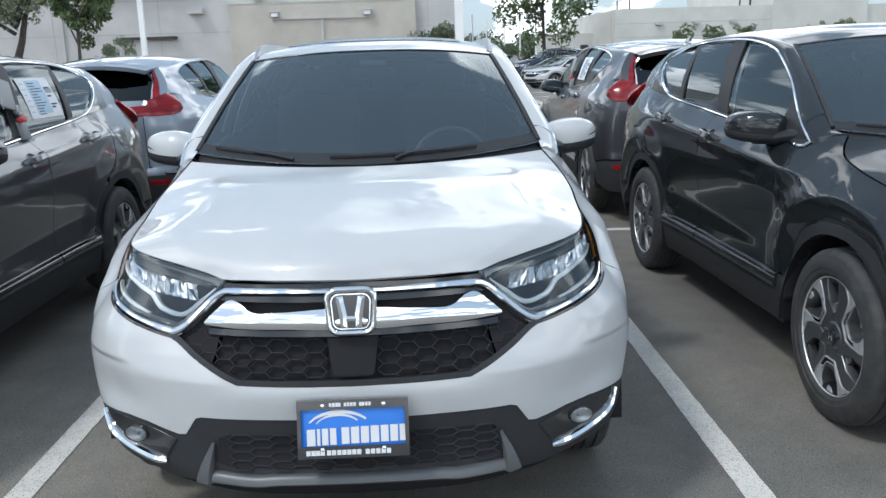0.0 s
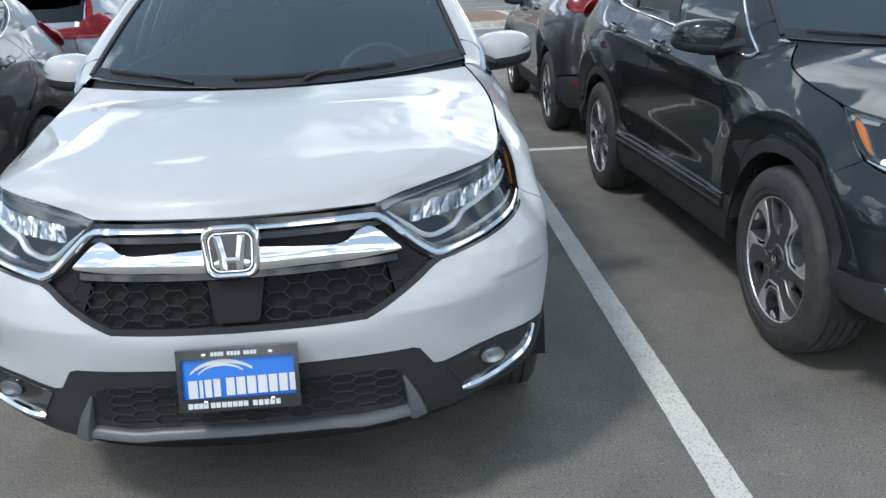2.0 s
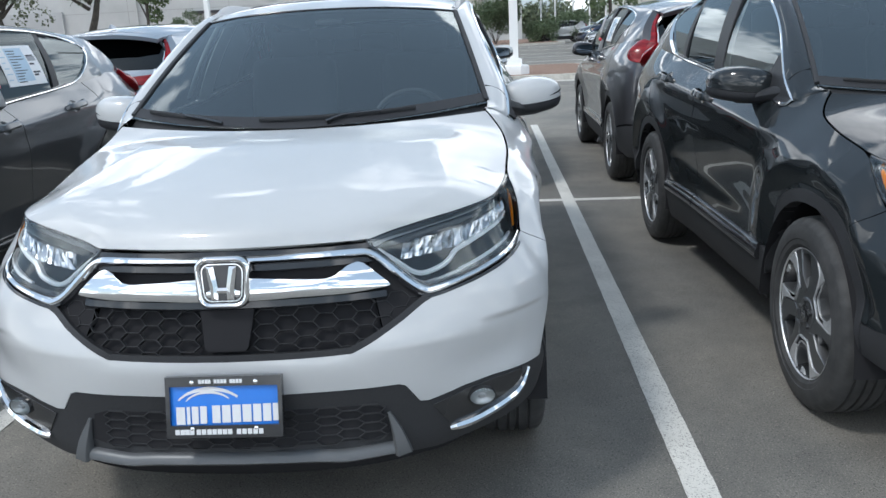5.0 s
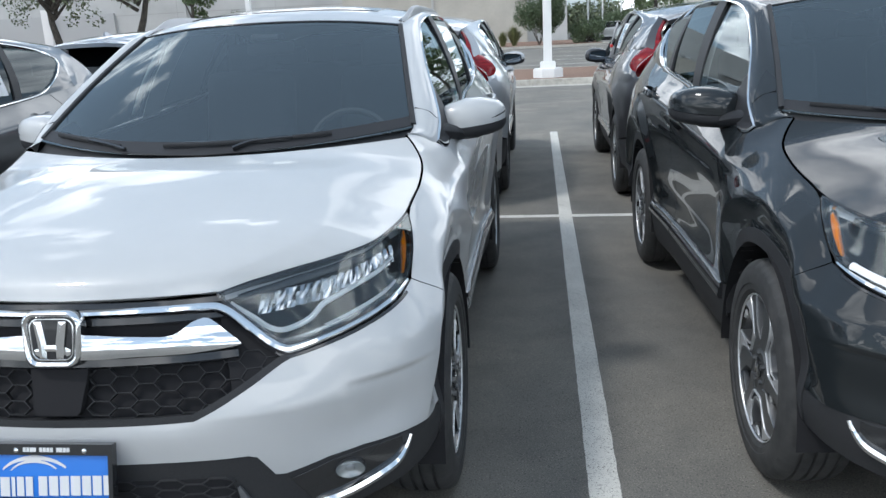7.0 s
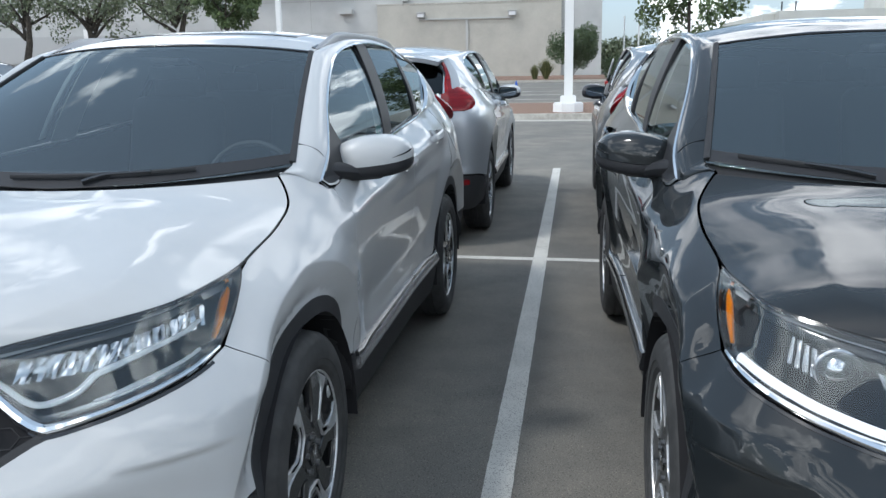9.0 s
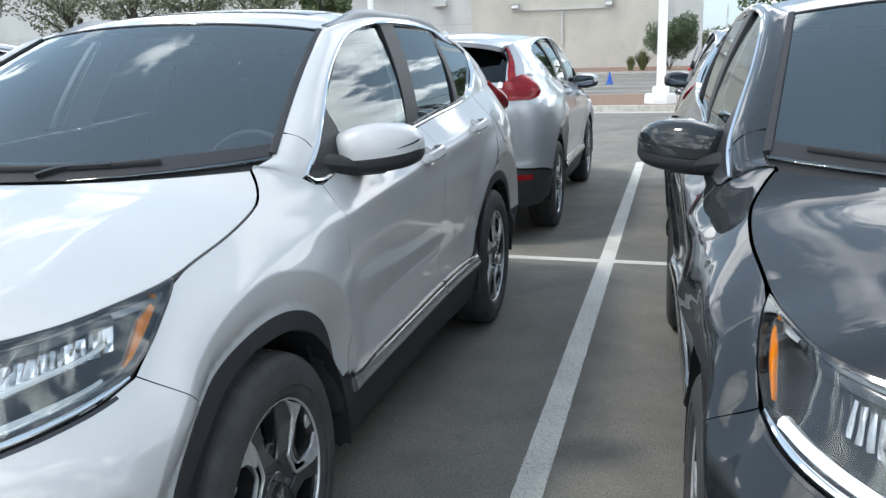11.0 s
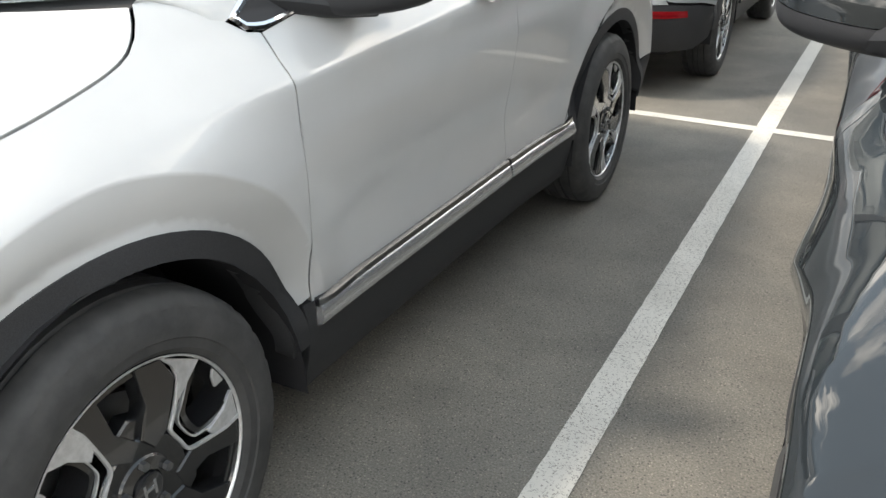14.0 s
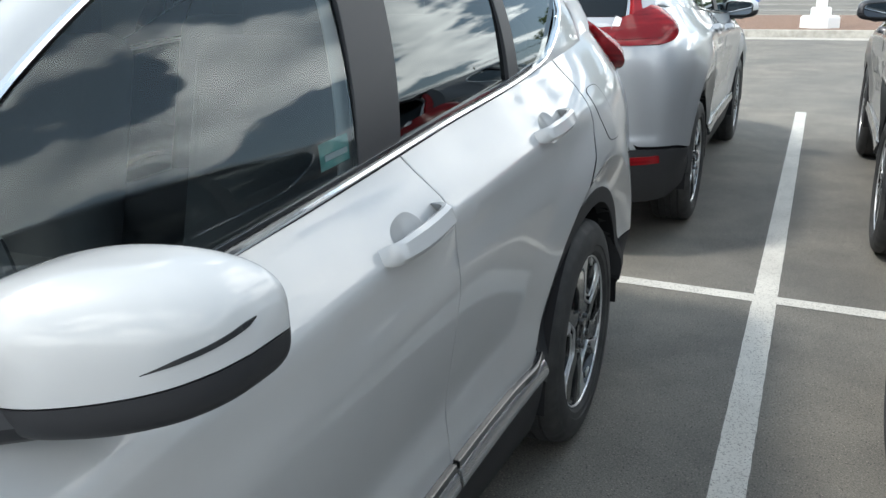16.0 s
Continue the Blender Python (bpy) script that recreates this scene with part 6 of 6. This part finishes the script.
def price_sheet(c, sx, y0, y1, z0, z1):
    """A paper price list stuck inside a side window, its print as bars."""
    h = new("price_sheet")
    h.parent = c
    tagged(h, "white and blue printed price sheet")
    part("sheet", patch("sheet", side, [(y0, z0), (y1, z0), (y1 + .02, z1), (y0 + .02, z1)], .05, 1, -.006, .001, sx < 0), PAPER, h)
    def block_at(a0, a1, b0, b1, mat):
        """A printed patch by its shares of the sheet's width and height."""
        q = [(y0 + (y1 - y0) * a + .02 * b, z0 + (z1 - z0) * b) for a, b in ((a0, b0), (a1, b0), (a1, b1), (a0, b1))]
        part("print_bar", patch("print_bar", side, q, .05, 1, -.0045, .0005, sx < 0), mat, h)
    rng = random.Random(4)
    block_at(.24, .70, .10, .93, PAPERBLUE)
    for k in range(12):
        b = .08 + .07 * k
        block_at(.28, .28 + rng.uniform(.15, .38), b, b + .022, INK)
        if k % 2:
            block_at(.05, .05 + rng.uniform(.06, .15), b, b + .02, PAPERBLUE)
        if k in (2, 3, 6, 9):
            block_at(.74, .74 + rng.uniform(.1, .2), b, b + .04, INK)
    block_at(.74, .95, .60, .72, GREYINK)


def key_box(c, sx, y, z):
    """A grey key lock box with a red catch that hangs on a side window."""
    h = new("key_box")
    h.parent = c
    tagged(h, "grey hanging key box with red catch")
    p = side(np.array([y]), np.array([z]))[0]
    x = sx * (p[0] + .018)
    lean = Matrix.Rotation(radians(16) * -sx, 3, "Y")
    bm = bmesh.new()
    box_bm(bm, (x, y + .03, z - .075), (.045, .075, .11), .012, 2, lean)
    part("box_body", bm, KEYBOX, h, "dark grey box body")
    bm = bmesh.new()
    box_bm(bm, (x - sx * .030, y - .045, z + .125), (.016, .135, .165), .007, 2, lean @ Matrix.Rotation(radians(-14), 3, "X"))
    part("box_flap", bm, KEYFLAP, h, "pale grey tag")
    bm = bmesh.new()
    box_bm(bm, (x - sx * .008, y + .008, z + .028), (.030, .070, .075), .012, 2, lean)
    part("box_neck", bm, GLOSSBLACK, h)
    bm = bmesh.new()
    box_bm(bm, (x + sx * .012, y + .015, z - .012), (.03, .075, .032), .010, 2, lean)
    part("box_catch", bm, REDPLASTIC, h, "red catch")


KEYFLAP = material("pale_grey_plastic", (.30, .305, .31), .5)
GREYINK = material("grey_print", (.30, .31, .33), .6)
RAIL = material("satin_rail", (.30, .31, .325), .36, .75)
KEYBOX = material("grey_box_plastic", (.24, .245, .25), .5)
REDPLASTIC = material("red_plastic", (.50, .03, .03), .4)

# ---- ground ----
def slab(name, x0, x1, y0, y1, z, mat, label, category, nx=1, ny=1):
    bm = bmesh.new()
    v = [[bm.verts.new((x0 + (x1 - x0) * i / nx, y0 + (y1 - y0) * j / ny, z)) for j in range(ny + 1)] for i in range(nx + 1)]
    for i in range(nx):
        for j in range(ny):
            bm.faces.new((v[i][j], v[i + 1][j], v[i + 1][j + 1], v[i][j + 1]))
    ob = new(name, from_bm(name, bm))
    ob.data.materials.append(mat)
    return tagged(ob, label, category, "", "structure")


slab("ground", -900, 900, -900, 900, 0, ASPHALT, "grey-brown worn asphalt of the car park", "ground", 6, 6)


def line(x0, x1, y0, y1, label="worn white painted parking line on asphalt"):
    bm = bmesh.new()
    n = max(2, int(max(x1 - x0, y1 - y0) / .05))
    long_y = (y1 - y0) > (x1 - x0)
    a, b = [], []
    for i in range(n + 1):
        k = i / n
        j0, j1 = random.uniform(-.0016, .0016), random.uniform(-.0016, .0016)
        if long_y:
            a.append(bm.verts.new((x0 + j0, y0 + (y1 - y0) * k, .004)))
            b.append(bm.verts.new((x1 + j1, y0 + (y1 - y0) * k, .004)))
        else:
            a.append(bm.verts.new((x0 + (x1 - x0) * k, y0 + j0, .0035)))
            b.append(bm.verts.new((x0 + (x1 - x0) * k, y1 + j1, .0035)))
    for i in range(n):
        bm.faces.new((a[i], a[i + 1], b[i + 1], b[i]))
    ob = new("parking_line", from_bm("parking_line", bm))
    ob.data.materials.append(LINE)
    return tagged(ob, label, "parking line", "parking lines", "structure")


STALL = 2.69
for k in range(-3, 4):
    stripe = line(-.053, .053, -.75, 10.70)
    stripe.matrix_basis = pose(1.366 + STALL * k, 0, 0, 0, 0, -.16)
cross = line(-9.5, 12.3, -.048, .048, "white painted line between the two rows")
cross.matrix_basis = pose(0, 5.085, -.0005, 0, 0, -2.2)

# ---- the cars ----
hero = car(Matrix(), WHITE, "clean white compact SUV with chrome grille and blue dealer plate", bright_sill=True)
hero_extras(hero)
car(pose(2.780, .106, 0, 0, 0, 1.3), BLACK, "glossy black compact SUV parked nose out", MACHINED, ALLOYGREY, lamp="projector")
left = car(pose(-2.76, .02, 0), GREY, "dark grey compact SUV with price sheet in its window", MACHINED, ALLOYGREY)
price_sheet(left, 1, 2.60, 3.00, 1.275, 1.505)
key_box(left, 1, 2.38, 1.30)
car(pose(-.01, 9.84, 0, 0, 0, 180), SILVER, "silver compact SUV parked with its tail to the white one", MACHINED)
back = car(pose(2.746, 9.548, 0, 0, 0, 180), DARKGREY, "dark grey compact SUV parked tail to tail with the black one", MACHINED, ALLOYGREY)
price_sheet(back, 1, 2.60, 3.00, 1.275, 1.505)
key_box(back, 1, 2.38, 1.30)
car(pose(-2.74, 9.70, 0, 0, 0, 180), BLUESILVER, "blue-silver compact SUV parked tail to tail with the grey one", MACHINED)

# ---- the ground beyond: island, lamp post, second car park ----
def prism(name, outline, z0, z1, mat, parent=None, bevel=0.0, m=None):
    bm = bmesh.new()
    lo, hi = [bm.verts.new((a, b, z0)) for a, b in outline], [bm.verts.new((a, b, z1)) for a, b in outline]
    bm.faces.new(hi)
    bm.faces.new(lo[::-1])
    n = len(outline)
    for i in range(n):
        j = (i + 1) % n
        bm.faces.new((lo[i], lo[j], hi[j], hi[i]))
    if bevel:
        bmesh.ops.bevel(bm, geom=[e for e in bm.edges if all(v.co.z > z1 - 1e-4 for v in e.verts)], offset=bevel, segments=2, affect="EDGES")
    ob = new(name, from_bm(name, bm, .5))
    ob.data.materials.append(mat)
    ob.parent = parent
    if m:
        ob.matrix_basis = m
    return ob


def rect(x0, x1, y0, y1):
    return [(x0, y0), (x1, y0), (x1, y1), (x0, y1)]


def rounded_rect(x0, x1, y0, y1, r):
    out = []
    for cx, cy, a in ((x1 - r, y0 + r, -90), (x1 - r, y1 - r, 0), (x0 + r, y1 - r, 90), (x0 + r, y0 + r, 180)):
        out += [(cx + r * math.cos(radians(a + 15 * k)), cy + r * math.sin(radians(a + 15 * k))) for k in range(7)]
    return out


tagged(prism("kerb", rounded_rect(-40, 4.0, 20.9, 27.2, .7), -.05, .15, CONCRETE, None, .03), "pale concrete kerb round a planting island", "kerb", "", "structure")
tagged(prism("island_bed", rounded_rect(-39.75, 3.75, 21.15, 26.95, .6), .1, .156, MULCH), "reddish-brown bark mulch on the island", "planting bed", "", "structure")
slab("gutter", -40, 4.0, 20.3, 20.88, .004, CONCRETE, "pale concrete gutter strip", "gutter")
for k, y in enumerate((29.4, 33.0, 37.8, 42.2, 49.0, 56.5)):
    line(-30, 10, y - .09, y + .09, "white painted line in the far car park")
tagged(prism("kerb", rounded_rect(-60, 6.5, 61.0, 63.0, .8), -.05, .16, CONCRETE, None, .03), "pale concrete kerb before the building", "kerb", "", "structure")
tagged(prism("island_bed", rect(-59.5, 6.0, 61.4, 79.9), .1, .17, MULCH), "brown planting bed before the building", "planting bed", "", "structure")


def lamp_post(x, y, z, height):
    c = thing("lamp_post", pose(x, y, z), "white square lamp post on a white concrete foot", "lamp post")
    prism("foot", [(.46 * math.cos(radians(22.5 + 45 * k)) * .95, .46 * math.sin(radians(22.5 + 45 * k)) * .95) for k in range(8)], 0, .25, WHITEMETAL, c, .03)
    prism("base_cover", rect(-.21, .21, -.21, .21), .25, .43, WHITEMETAL, c, .02)
    prism("post", rect(-.115, .115, -.115, .115), .4, height, WHITEMETAL, c)
    return c


lamp_post(1.47, 21.85, .15, 9.0)
lamp_post(-13.0, 40.0, .0, 9.5)


def cone(x, y):
    c = thing("traffic_cone", pose(x, y, 0), "blue plastic traffic cone on the asphalt", "cone")
    prism("cone_foot", rounded_rect(-.20, .20, -.20, .20, .05), 0, .035, CONEBLUE, c)
    part("cone_body", lathe("cone_body", [(.03, .15), (.10, .13), (.57, .03), (.60, .022), (.60, 0)], 24, "z"), CONEBLUE, c)


cone(-1.2, 40.6)


# ---- planting ----
def tube(bm, path, r0, r1, n=7):
    rings = []
    for i, p in enumerate(path):
        d = (path[min(i + 1, len(path) - 1)] - path[max(i - 1, 0)]).normalized()
        q = d.to_track_quat("Z", "Y")
        r = r0 + (r1 - r0) * i / (len(path) - 1)
        rings.append([bm.verts.new(p + q @ Vector((r * math.cos(2 * math.pi * k / n), r * math.sin(2 * math.pi * k / n), 0))) for k in range(n)])
    for a, b in zip(rings, rings[1:]):
        for k in range(n):
            bm.faces.new((a[k], a[(k + 1) % n], b[(k + 1) % n], b[k]))
    bm.faces.new(rings[-1])


def leaves(name, rng, clumps, count, size, mat, parent):
    """A crown of many small bent leaves round clump centres (x, y, z, radius)."""
    V, F = [], []
    w = np.array([c[3] ** 2 for c in clumps])
    pick = rng.choices(range(len(clumps)), weights=w, k=count)
    for i in pick:
        cx, cy, cz, r = clumps[i]
        d = Vector((rng.gauss(0, 1), rng.gauss(0, 1), rng.gauss(0, .8))).normalized() * r * rng.uniform(.35, 1.0) ** .6
        p = Vector((cx, cy, cz)) + d
        n = Vector((rng.gauss(0, 1), rng.gauss(0, 1), rng.gauss(.6, .7))).normalized()
        q = n.to_track_quat("Z", "Y") @ Euler((0, 0, rng.uniform(0, 6.28))).to_quaternion()
        s = size * rng.uniform(.6, 1.3)
        b = len(V)
        V += [p + q @ Vector(v) for v in ((-s, 0, 0), (-s * .1, -s * .55, .15 * s), (s, 0, 0), (-s * .1, s * .55, .15 * s))]
        F += [(b, b + 1, b + 2), (b, b + 2, b + 3)]
    me = bpy.data.meshes.new(name)
    me.from_pydata([tuple(v) for v in V], [], F)
    me.materials.append(mat)
    ob = new(name, me)
    ob.parent = parent
    return tagged(ob, kind="stuff")


def tree(x, y, height, spread, low, label, mat=LEAF, seed=1, count=5200, size=.13, trunk=.14, limbs=7, lean=.3, name="tree", z0=.0, crown=30):
    rng = random.Random(seed)
    c = thing(name, pose(x, y, z0), label, "tree", "trees")
    bm = bmesh.new()
    top = Vector((rng.uniform(-lean, lean), rng.uniform(-lean, lean), height * .62))
    path = [Vector((0, 0, -.1)), Vector((top.x * .2, top.y * .3, height * .18)), Vector((top.x * .7, top.y * .6, height * .40)), top]
    tube(bm, path, trunk, trunk * .45, 9)
    ob = part("trunk", bm, BARK, c)
    clumps = []
    for k in range(limbs):
        a = 2 * math.pi * k / limbs + rng.uniform(-.4, .4)
        h = rng.uniform(low, height * .6)
        s = Vector((top.x * h / height, top.y * h / height, min(h, height * .6)))
        e = Vector((spread * .8 * math.cos(a) * rng.uniform(.6, 1), spread * .8 * math.sin(a) * rng.uniform(.6, 1), h + (height - h) * rng.uniform(.35, .8)))
        mid = s.lerp(e, .5) + Vector((rng.uniform(-.3, .3), rng.uniform(-.3, .3), rng.uniform(-.1, .35)))
        bm = bmesh.new()
        tube(bm, [s, s.lerp(mid, .5) + Vector((0, 0, rng.uniform(-.1, .15))), mid, e], trunk * .42, trunk * .10, 6)
        part("limb", bm, BARK, c)
        clumps.append((e.x, e.y, e.z, spread * rng.uniform(.22, .36)))
        clumps.append((mid.x, mid.y, mid.z + .2, spread * rng.uniform(.16, .26)))
    for k in range(crown):
        u, v, w = rng.uniform(-1, 1), rng.uniform(-1, 1), rng.uniform(0, 1)
        r = spread * (1 - .35 * w) * .85
        if u * u + v * v < 1:
            clumps.append((u * r, v * r, low + (height - low) * w * .97, spread * rng.uniform(.13, .27)))
    leaves("crown", rng, clumps, count, size, mat, c)
    return c


tree(8.6, 53, 10.6, 4.0, 2.6, "round green parking lot tree in full leaf", LEAF, 3, 8000, .15)
tree(-20.1, 50, 7.6, 2.5, 2.6, "slim green young tree before the building", LEAF, 5, 5200, .14)
for k, (x, y) in enumerate(((-27.6, 57), (-33.5, 58), (-39.0, 57), (-46.5, 58), (-53.5, 57))):
    tree(x, y, 8.6, 3.9, 3.6, "dark live oak with spreading crooked limbs", OAKLEAF, 20 + k, 2700, .14, .36, 10, 1.6, "oak_tree", 0, 12)


def shrub(x, y, w, h, label, seed, z0=.17, mat=SHRUBLEAF, count=2600):
    rng = random.Random(seed)
    c = thing("shrub", pose(x, y, z0), label, "shrub", "shrubs")
    clumps = []
    for k in range(6):
        a = rng.uniform(0, 6.28)
        e = Vector((w * .35 * math.cos(a), w * .35 * math.sin(a), h * rng.uniform(.5, .85)))
        bm = bmesh.new()
        tube(bm, [Vector((0, 0, -.05)), e * .5 + Vector((0, 0, .1)), e], .03, .008, 5)
        part("stem", bm, BARK, c)
        clumps.append((e.x, e.y, e.z, w * .22))
    for k in range(16):
        clumps.append((rng.uniform(-.38, .38) * w, rng.uniform(-.38, .38) * w, rng.uniform(.12, .9) * h, w * rng.uniform(.12, .24)))
    leaves("foliage", rng, clumps, count, .075, mat, c)


shrub(1.40, 64, 3.7, 3.9, "tall green leafy shrub in the bed", 2, count=11000)
shrub(5.0, 64, 2.6, 1.7, "low green flowering shrub in the bed", 4, count=3600)
shrub(7.6, 66, 2.4, 2.2, "green shrub at the end of the bed", 6, count=3000)
shrub(-22.0, 62.5, 2.4, 4.0, "green shrub against the pale wall", 8, count=3000)


def tuft(x, y, w, h, seed):
    rng = random.Random(seed)
    c = thing("grass_tuft", pose(x, y, .17), "tall yellow-green ornamental grass clump", "grass", "grasses")
    V, F = [], []
    for k in range(420):
        a, t = rng.uniform(0, 6.28), rng.uniform(.05, 1)
        b = Vector((rng.uniform(-.15, .15), rng.uniform(-.15, .15), 0))
        e = Vector((w * .5 * t * math.cos(a), w * .5 * t * math.sin(a), h * rng.uniform(.6, 1) * (1 - .35 * t * t)))
        m = b.lerp(e, .55) + Vector((0, 0, h * .12))
        s = Vector((-math.sin(a), math.cos(a), 0)) * .018
        i = len(V)
        V += [b - s, b + s, m + s, m - s, e]
        F += [(i, i + 1, i + 2, i + 3), (i + 3, i + 2, i + 4)]
    me = bpy.data.meshes.new("grass_blade")
    me.from_pydata([tuple(v) for v in V], [], F)
    me.materials.append(GRASSLEAF)
    tagged(new("grass_blade", me), kind="stuff").parent = c


tuft(-.5, 63.6, 2.1, 1.7, 1)
tuft(-1.35, 63.5, 1.1, 1.2, 2)


# ---- buildings ----
def block(name, x0, x1, y0, y1, z0, z1, mat, parent, bevel=.0):
    bm = bmesh.new()
    box_bm(bm, ((x0 + x1) / 2, (y0 + y1) / 2, (z0 + z1) / 2), (x1 - x0, y1 - y0, z1 - z0), bevel, 1)
    return part(name, bm, mat, parent)


hall = thing("commercial_building", pose(0, 80, 0), "large pale grey windowless commercial building with a beige bay", "building")
block("main_wall", -95, 4.1, .35, 40, -.1, 13.5, GREYWALL, hall)
block("bay_wall", -17.2, .35, -.25, .36, -.1, 7.0, WALLPAINT, hall)
block("bay_coping", -17.3, .45, -.29, .36, 7.0, 7.10, CONCRETE, hall)
for z in (4.55, 7.55, 8.55, 10.2):
    block("wall_groove", -95, 4.0, .33, .352, z, z + .05, SHADOWGAP, hall)
for x in (-62, -48, -34, -24, 1.5):
    block("wall_joint", x, x + .05, .33, .352, 0, 13.4, SHADOWGAP, hall)
block("dock_band", -70, -40.5, .10, .352, 2.2, 4.85, LAMPCASE, hall)
block("white_column", -47.9, -47.0, -.35, .12, 0, 5.5, WHITEMETAL, hall)
block("wall_canopy", -30, -20.3, -.30, .36, 8.55, 8.75, GREYWALL, hall)
block("canopy_lip", -30.1, -20.2, -.34, .34, 8.46, 8.56, DARKMETAL, hall)
block("low_canopy", -27.6, -22.4, -.05, .36, 4.05, 4.32, DARKMETAL, hall)
block("roof_drain", -21.0, -19.7, -.35, .36, 6.3, 6.75, GREYWALL, hall)
block("gutter_bar", -13.2, -4.0, -.42, -.25, 5.52, 5.66, GREYWALL, hall)
block("downpipe", -8.62, -8.42, -.40, -.25, 2.4, 5.55, GREYWALL, hall)
block("wall_pipe", -33.2, -33.0, .15, .35, 0, 8.4, GREYWALL, hall)


def flood_light(x, y, z, w=.75):
    h = new("flood_light")
    h.parent = hall
    block("lamp_case", x - w / 2, x + w / 2, y - .45, y - .05, z - .02, z + .45, LAMPCASE, h, .05)
    block("lamp_visor", x - w / 2 - .05, x + w / 2 + .05, y - .52, y, z + .42, z + .48, LAMPCASE, h)
    block("lamp_glass", x - w / 2 + .08, x + w / 2 - .08, y - .46, y - .44, z + .05, z + .36, PAPER, h)


for x, y, z in ((-12.9, -.25, 5.75), (-4.2, -.25, 5.75), (-14.5, .35, 7.35), (-12.9, .35, 7.7), (-3.0, .35, 7.2), (-1.6, .35, 7.45)):
    flood_light(x, y, z, .75 if z < 7.4 else .45)
store = thing("commercial_building", pose(0, 100, 0), "long white low commercial building with a higher part", "building")
block("long_wall", 24.2, 46, 0, 30, -.1, 6.55, CREAMWALL, store)
block("high_wall", 43.0, 54.4, -.6, 32, -.1, 9.6, CREAMWALL, store)
block("end_wall", 54.0, 90, 0, 30, -.1, 6.3, CREAMWALL, store)
block("corner_wall", 22.8, 24.3, 2.0, 30, -.1, 6.3, CREAMWALL, store)
block("low_wall", 19.0, 23.0, 6, 30, -.1, 4.0, CREAMWALL, store)
block("wall_door", 21.2, 22.2, 5.9, 6.05, 0, 2.6, DARKMETAL, store)
for z in (1.6, 3.2, 4.8):
    block("wall_groove", 24.2, 43.0, -.02, .002, z, z + .05, SHADOWGAP, store)
for x in (29, 33.5, 38, 47, 51):
    block("wall_box", x, x + .9, -.4, .0, 4.6, 4.95, LAMPCASE, store)
for x in (24.6, 26.1, 39.5):
    block("vent_pipe", x, x + .14, 1, 1.14, 6.5, 7.6, DARKMETAL, store)
for k, x in enumerate((30, 33.5, 37, 45, 48)):
    tree(x, 92, 4.4 - .3 * (k % 2), 1.6, 1.6, "small far-off green tree before the white building", LEAF, 60 + k, 1200, .13, .08, 5)

# a line of far woods, with slim posts before it
rng = random.Random(9)
woods = []
for k in range(90):
    x = -10 + 75 * k / 90 + rng.uniform(-1, 1)
    woods.append((x, 150 + rng.uniform(-6, 6), rng.uniform(1.0, 4.2), rng.uniform(1.6, 3.0)))
w_ob = leaves("far_woods", rng, woods, 15000, .42, OAKLEAF, None)
tagged(w_ob, "line of far green woods", "woods", "", "stuff")
for k, (x, h) in enumerate(((6.0, 7), (7.4, 6.4), (9.2, 6.6), (10.8, 6.2), (12.4, 6.4), (14.3, 6.0), (17.5, 7.0))):
    p = thing("far_post", pose(x * 1.32, 112, 0), "slim pale far-off post", "post", "far posts")
    prism("post", rect(-.1, .1, -.1, .1), 0, h, WHITEMETAL, p)


def utility_pole(x, y, h):
    c = thing("utility_pole", pose(x, y, 0), "dark wooden utility pole with crossarm", "utility pole")
    part("pole_shaft", lathe("pole_shaft", [(0, .16), (h, .11), (h, 0)], 10, "z"), BARK, c)
    block("crossarm", -1.2, 1.2, -.06, .06, h - 1.3, h - 1.15, BARK, c)
    for sx in (-1, 1):
        part("transformer", lathe("transformer", [(h - 2.6, 0), (h - 2.6, .22), (h - 1.7, .22), (h - 1.6, 0)], 12, "z"), DARKMETAL, c).location.x = sx * .45


utility_pole(42.0, 104, 12.0)
for k in range(3):
    pts = [Vector((-20 + 62 * i / 24, 104 + .3 * k, 10.6 + .25 * k + .0022 * (i - 12) ** 2 * 4)) for i in range(25)]
    bm = bmesh.new()
    tube(bm, pts, .03, .03, 4)
    w = thing("overhead_wire", Matrix(), "thin dark overhead wire", "wire", "wires")
    part("wire", bm, DARKMETAL, w)

# ---- cars further off ----
FAR = [(7.45, 38.2, 118, WHITE, "white car parked beyond the island", .86), (7.9, 43.0, 116, GREY, "grey car parked beyond the island", .90), (8.1, 47.6, 105, NAVY, "dark navy SUV parked beyond the island", 1.14),
       (6.5, 66.0, 95, WHITE, "white SUV parked far off", 1.0)]
for x, y, turn, coat, label, zs in FAR:
    # the nose points to the left, half towards the camera
    car(pose(x, y, 0, 0, 0, turn - 180) @ Matrix.Diagonal((.97, .97, zs, 1)) @ pose(0, -2.3, 0), coat, label)
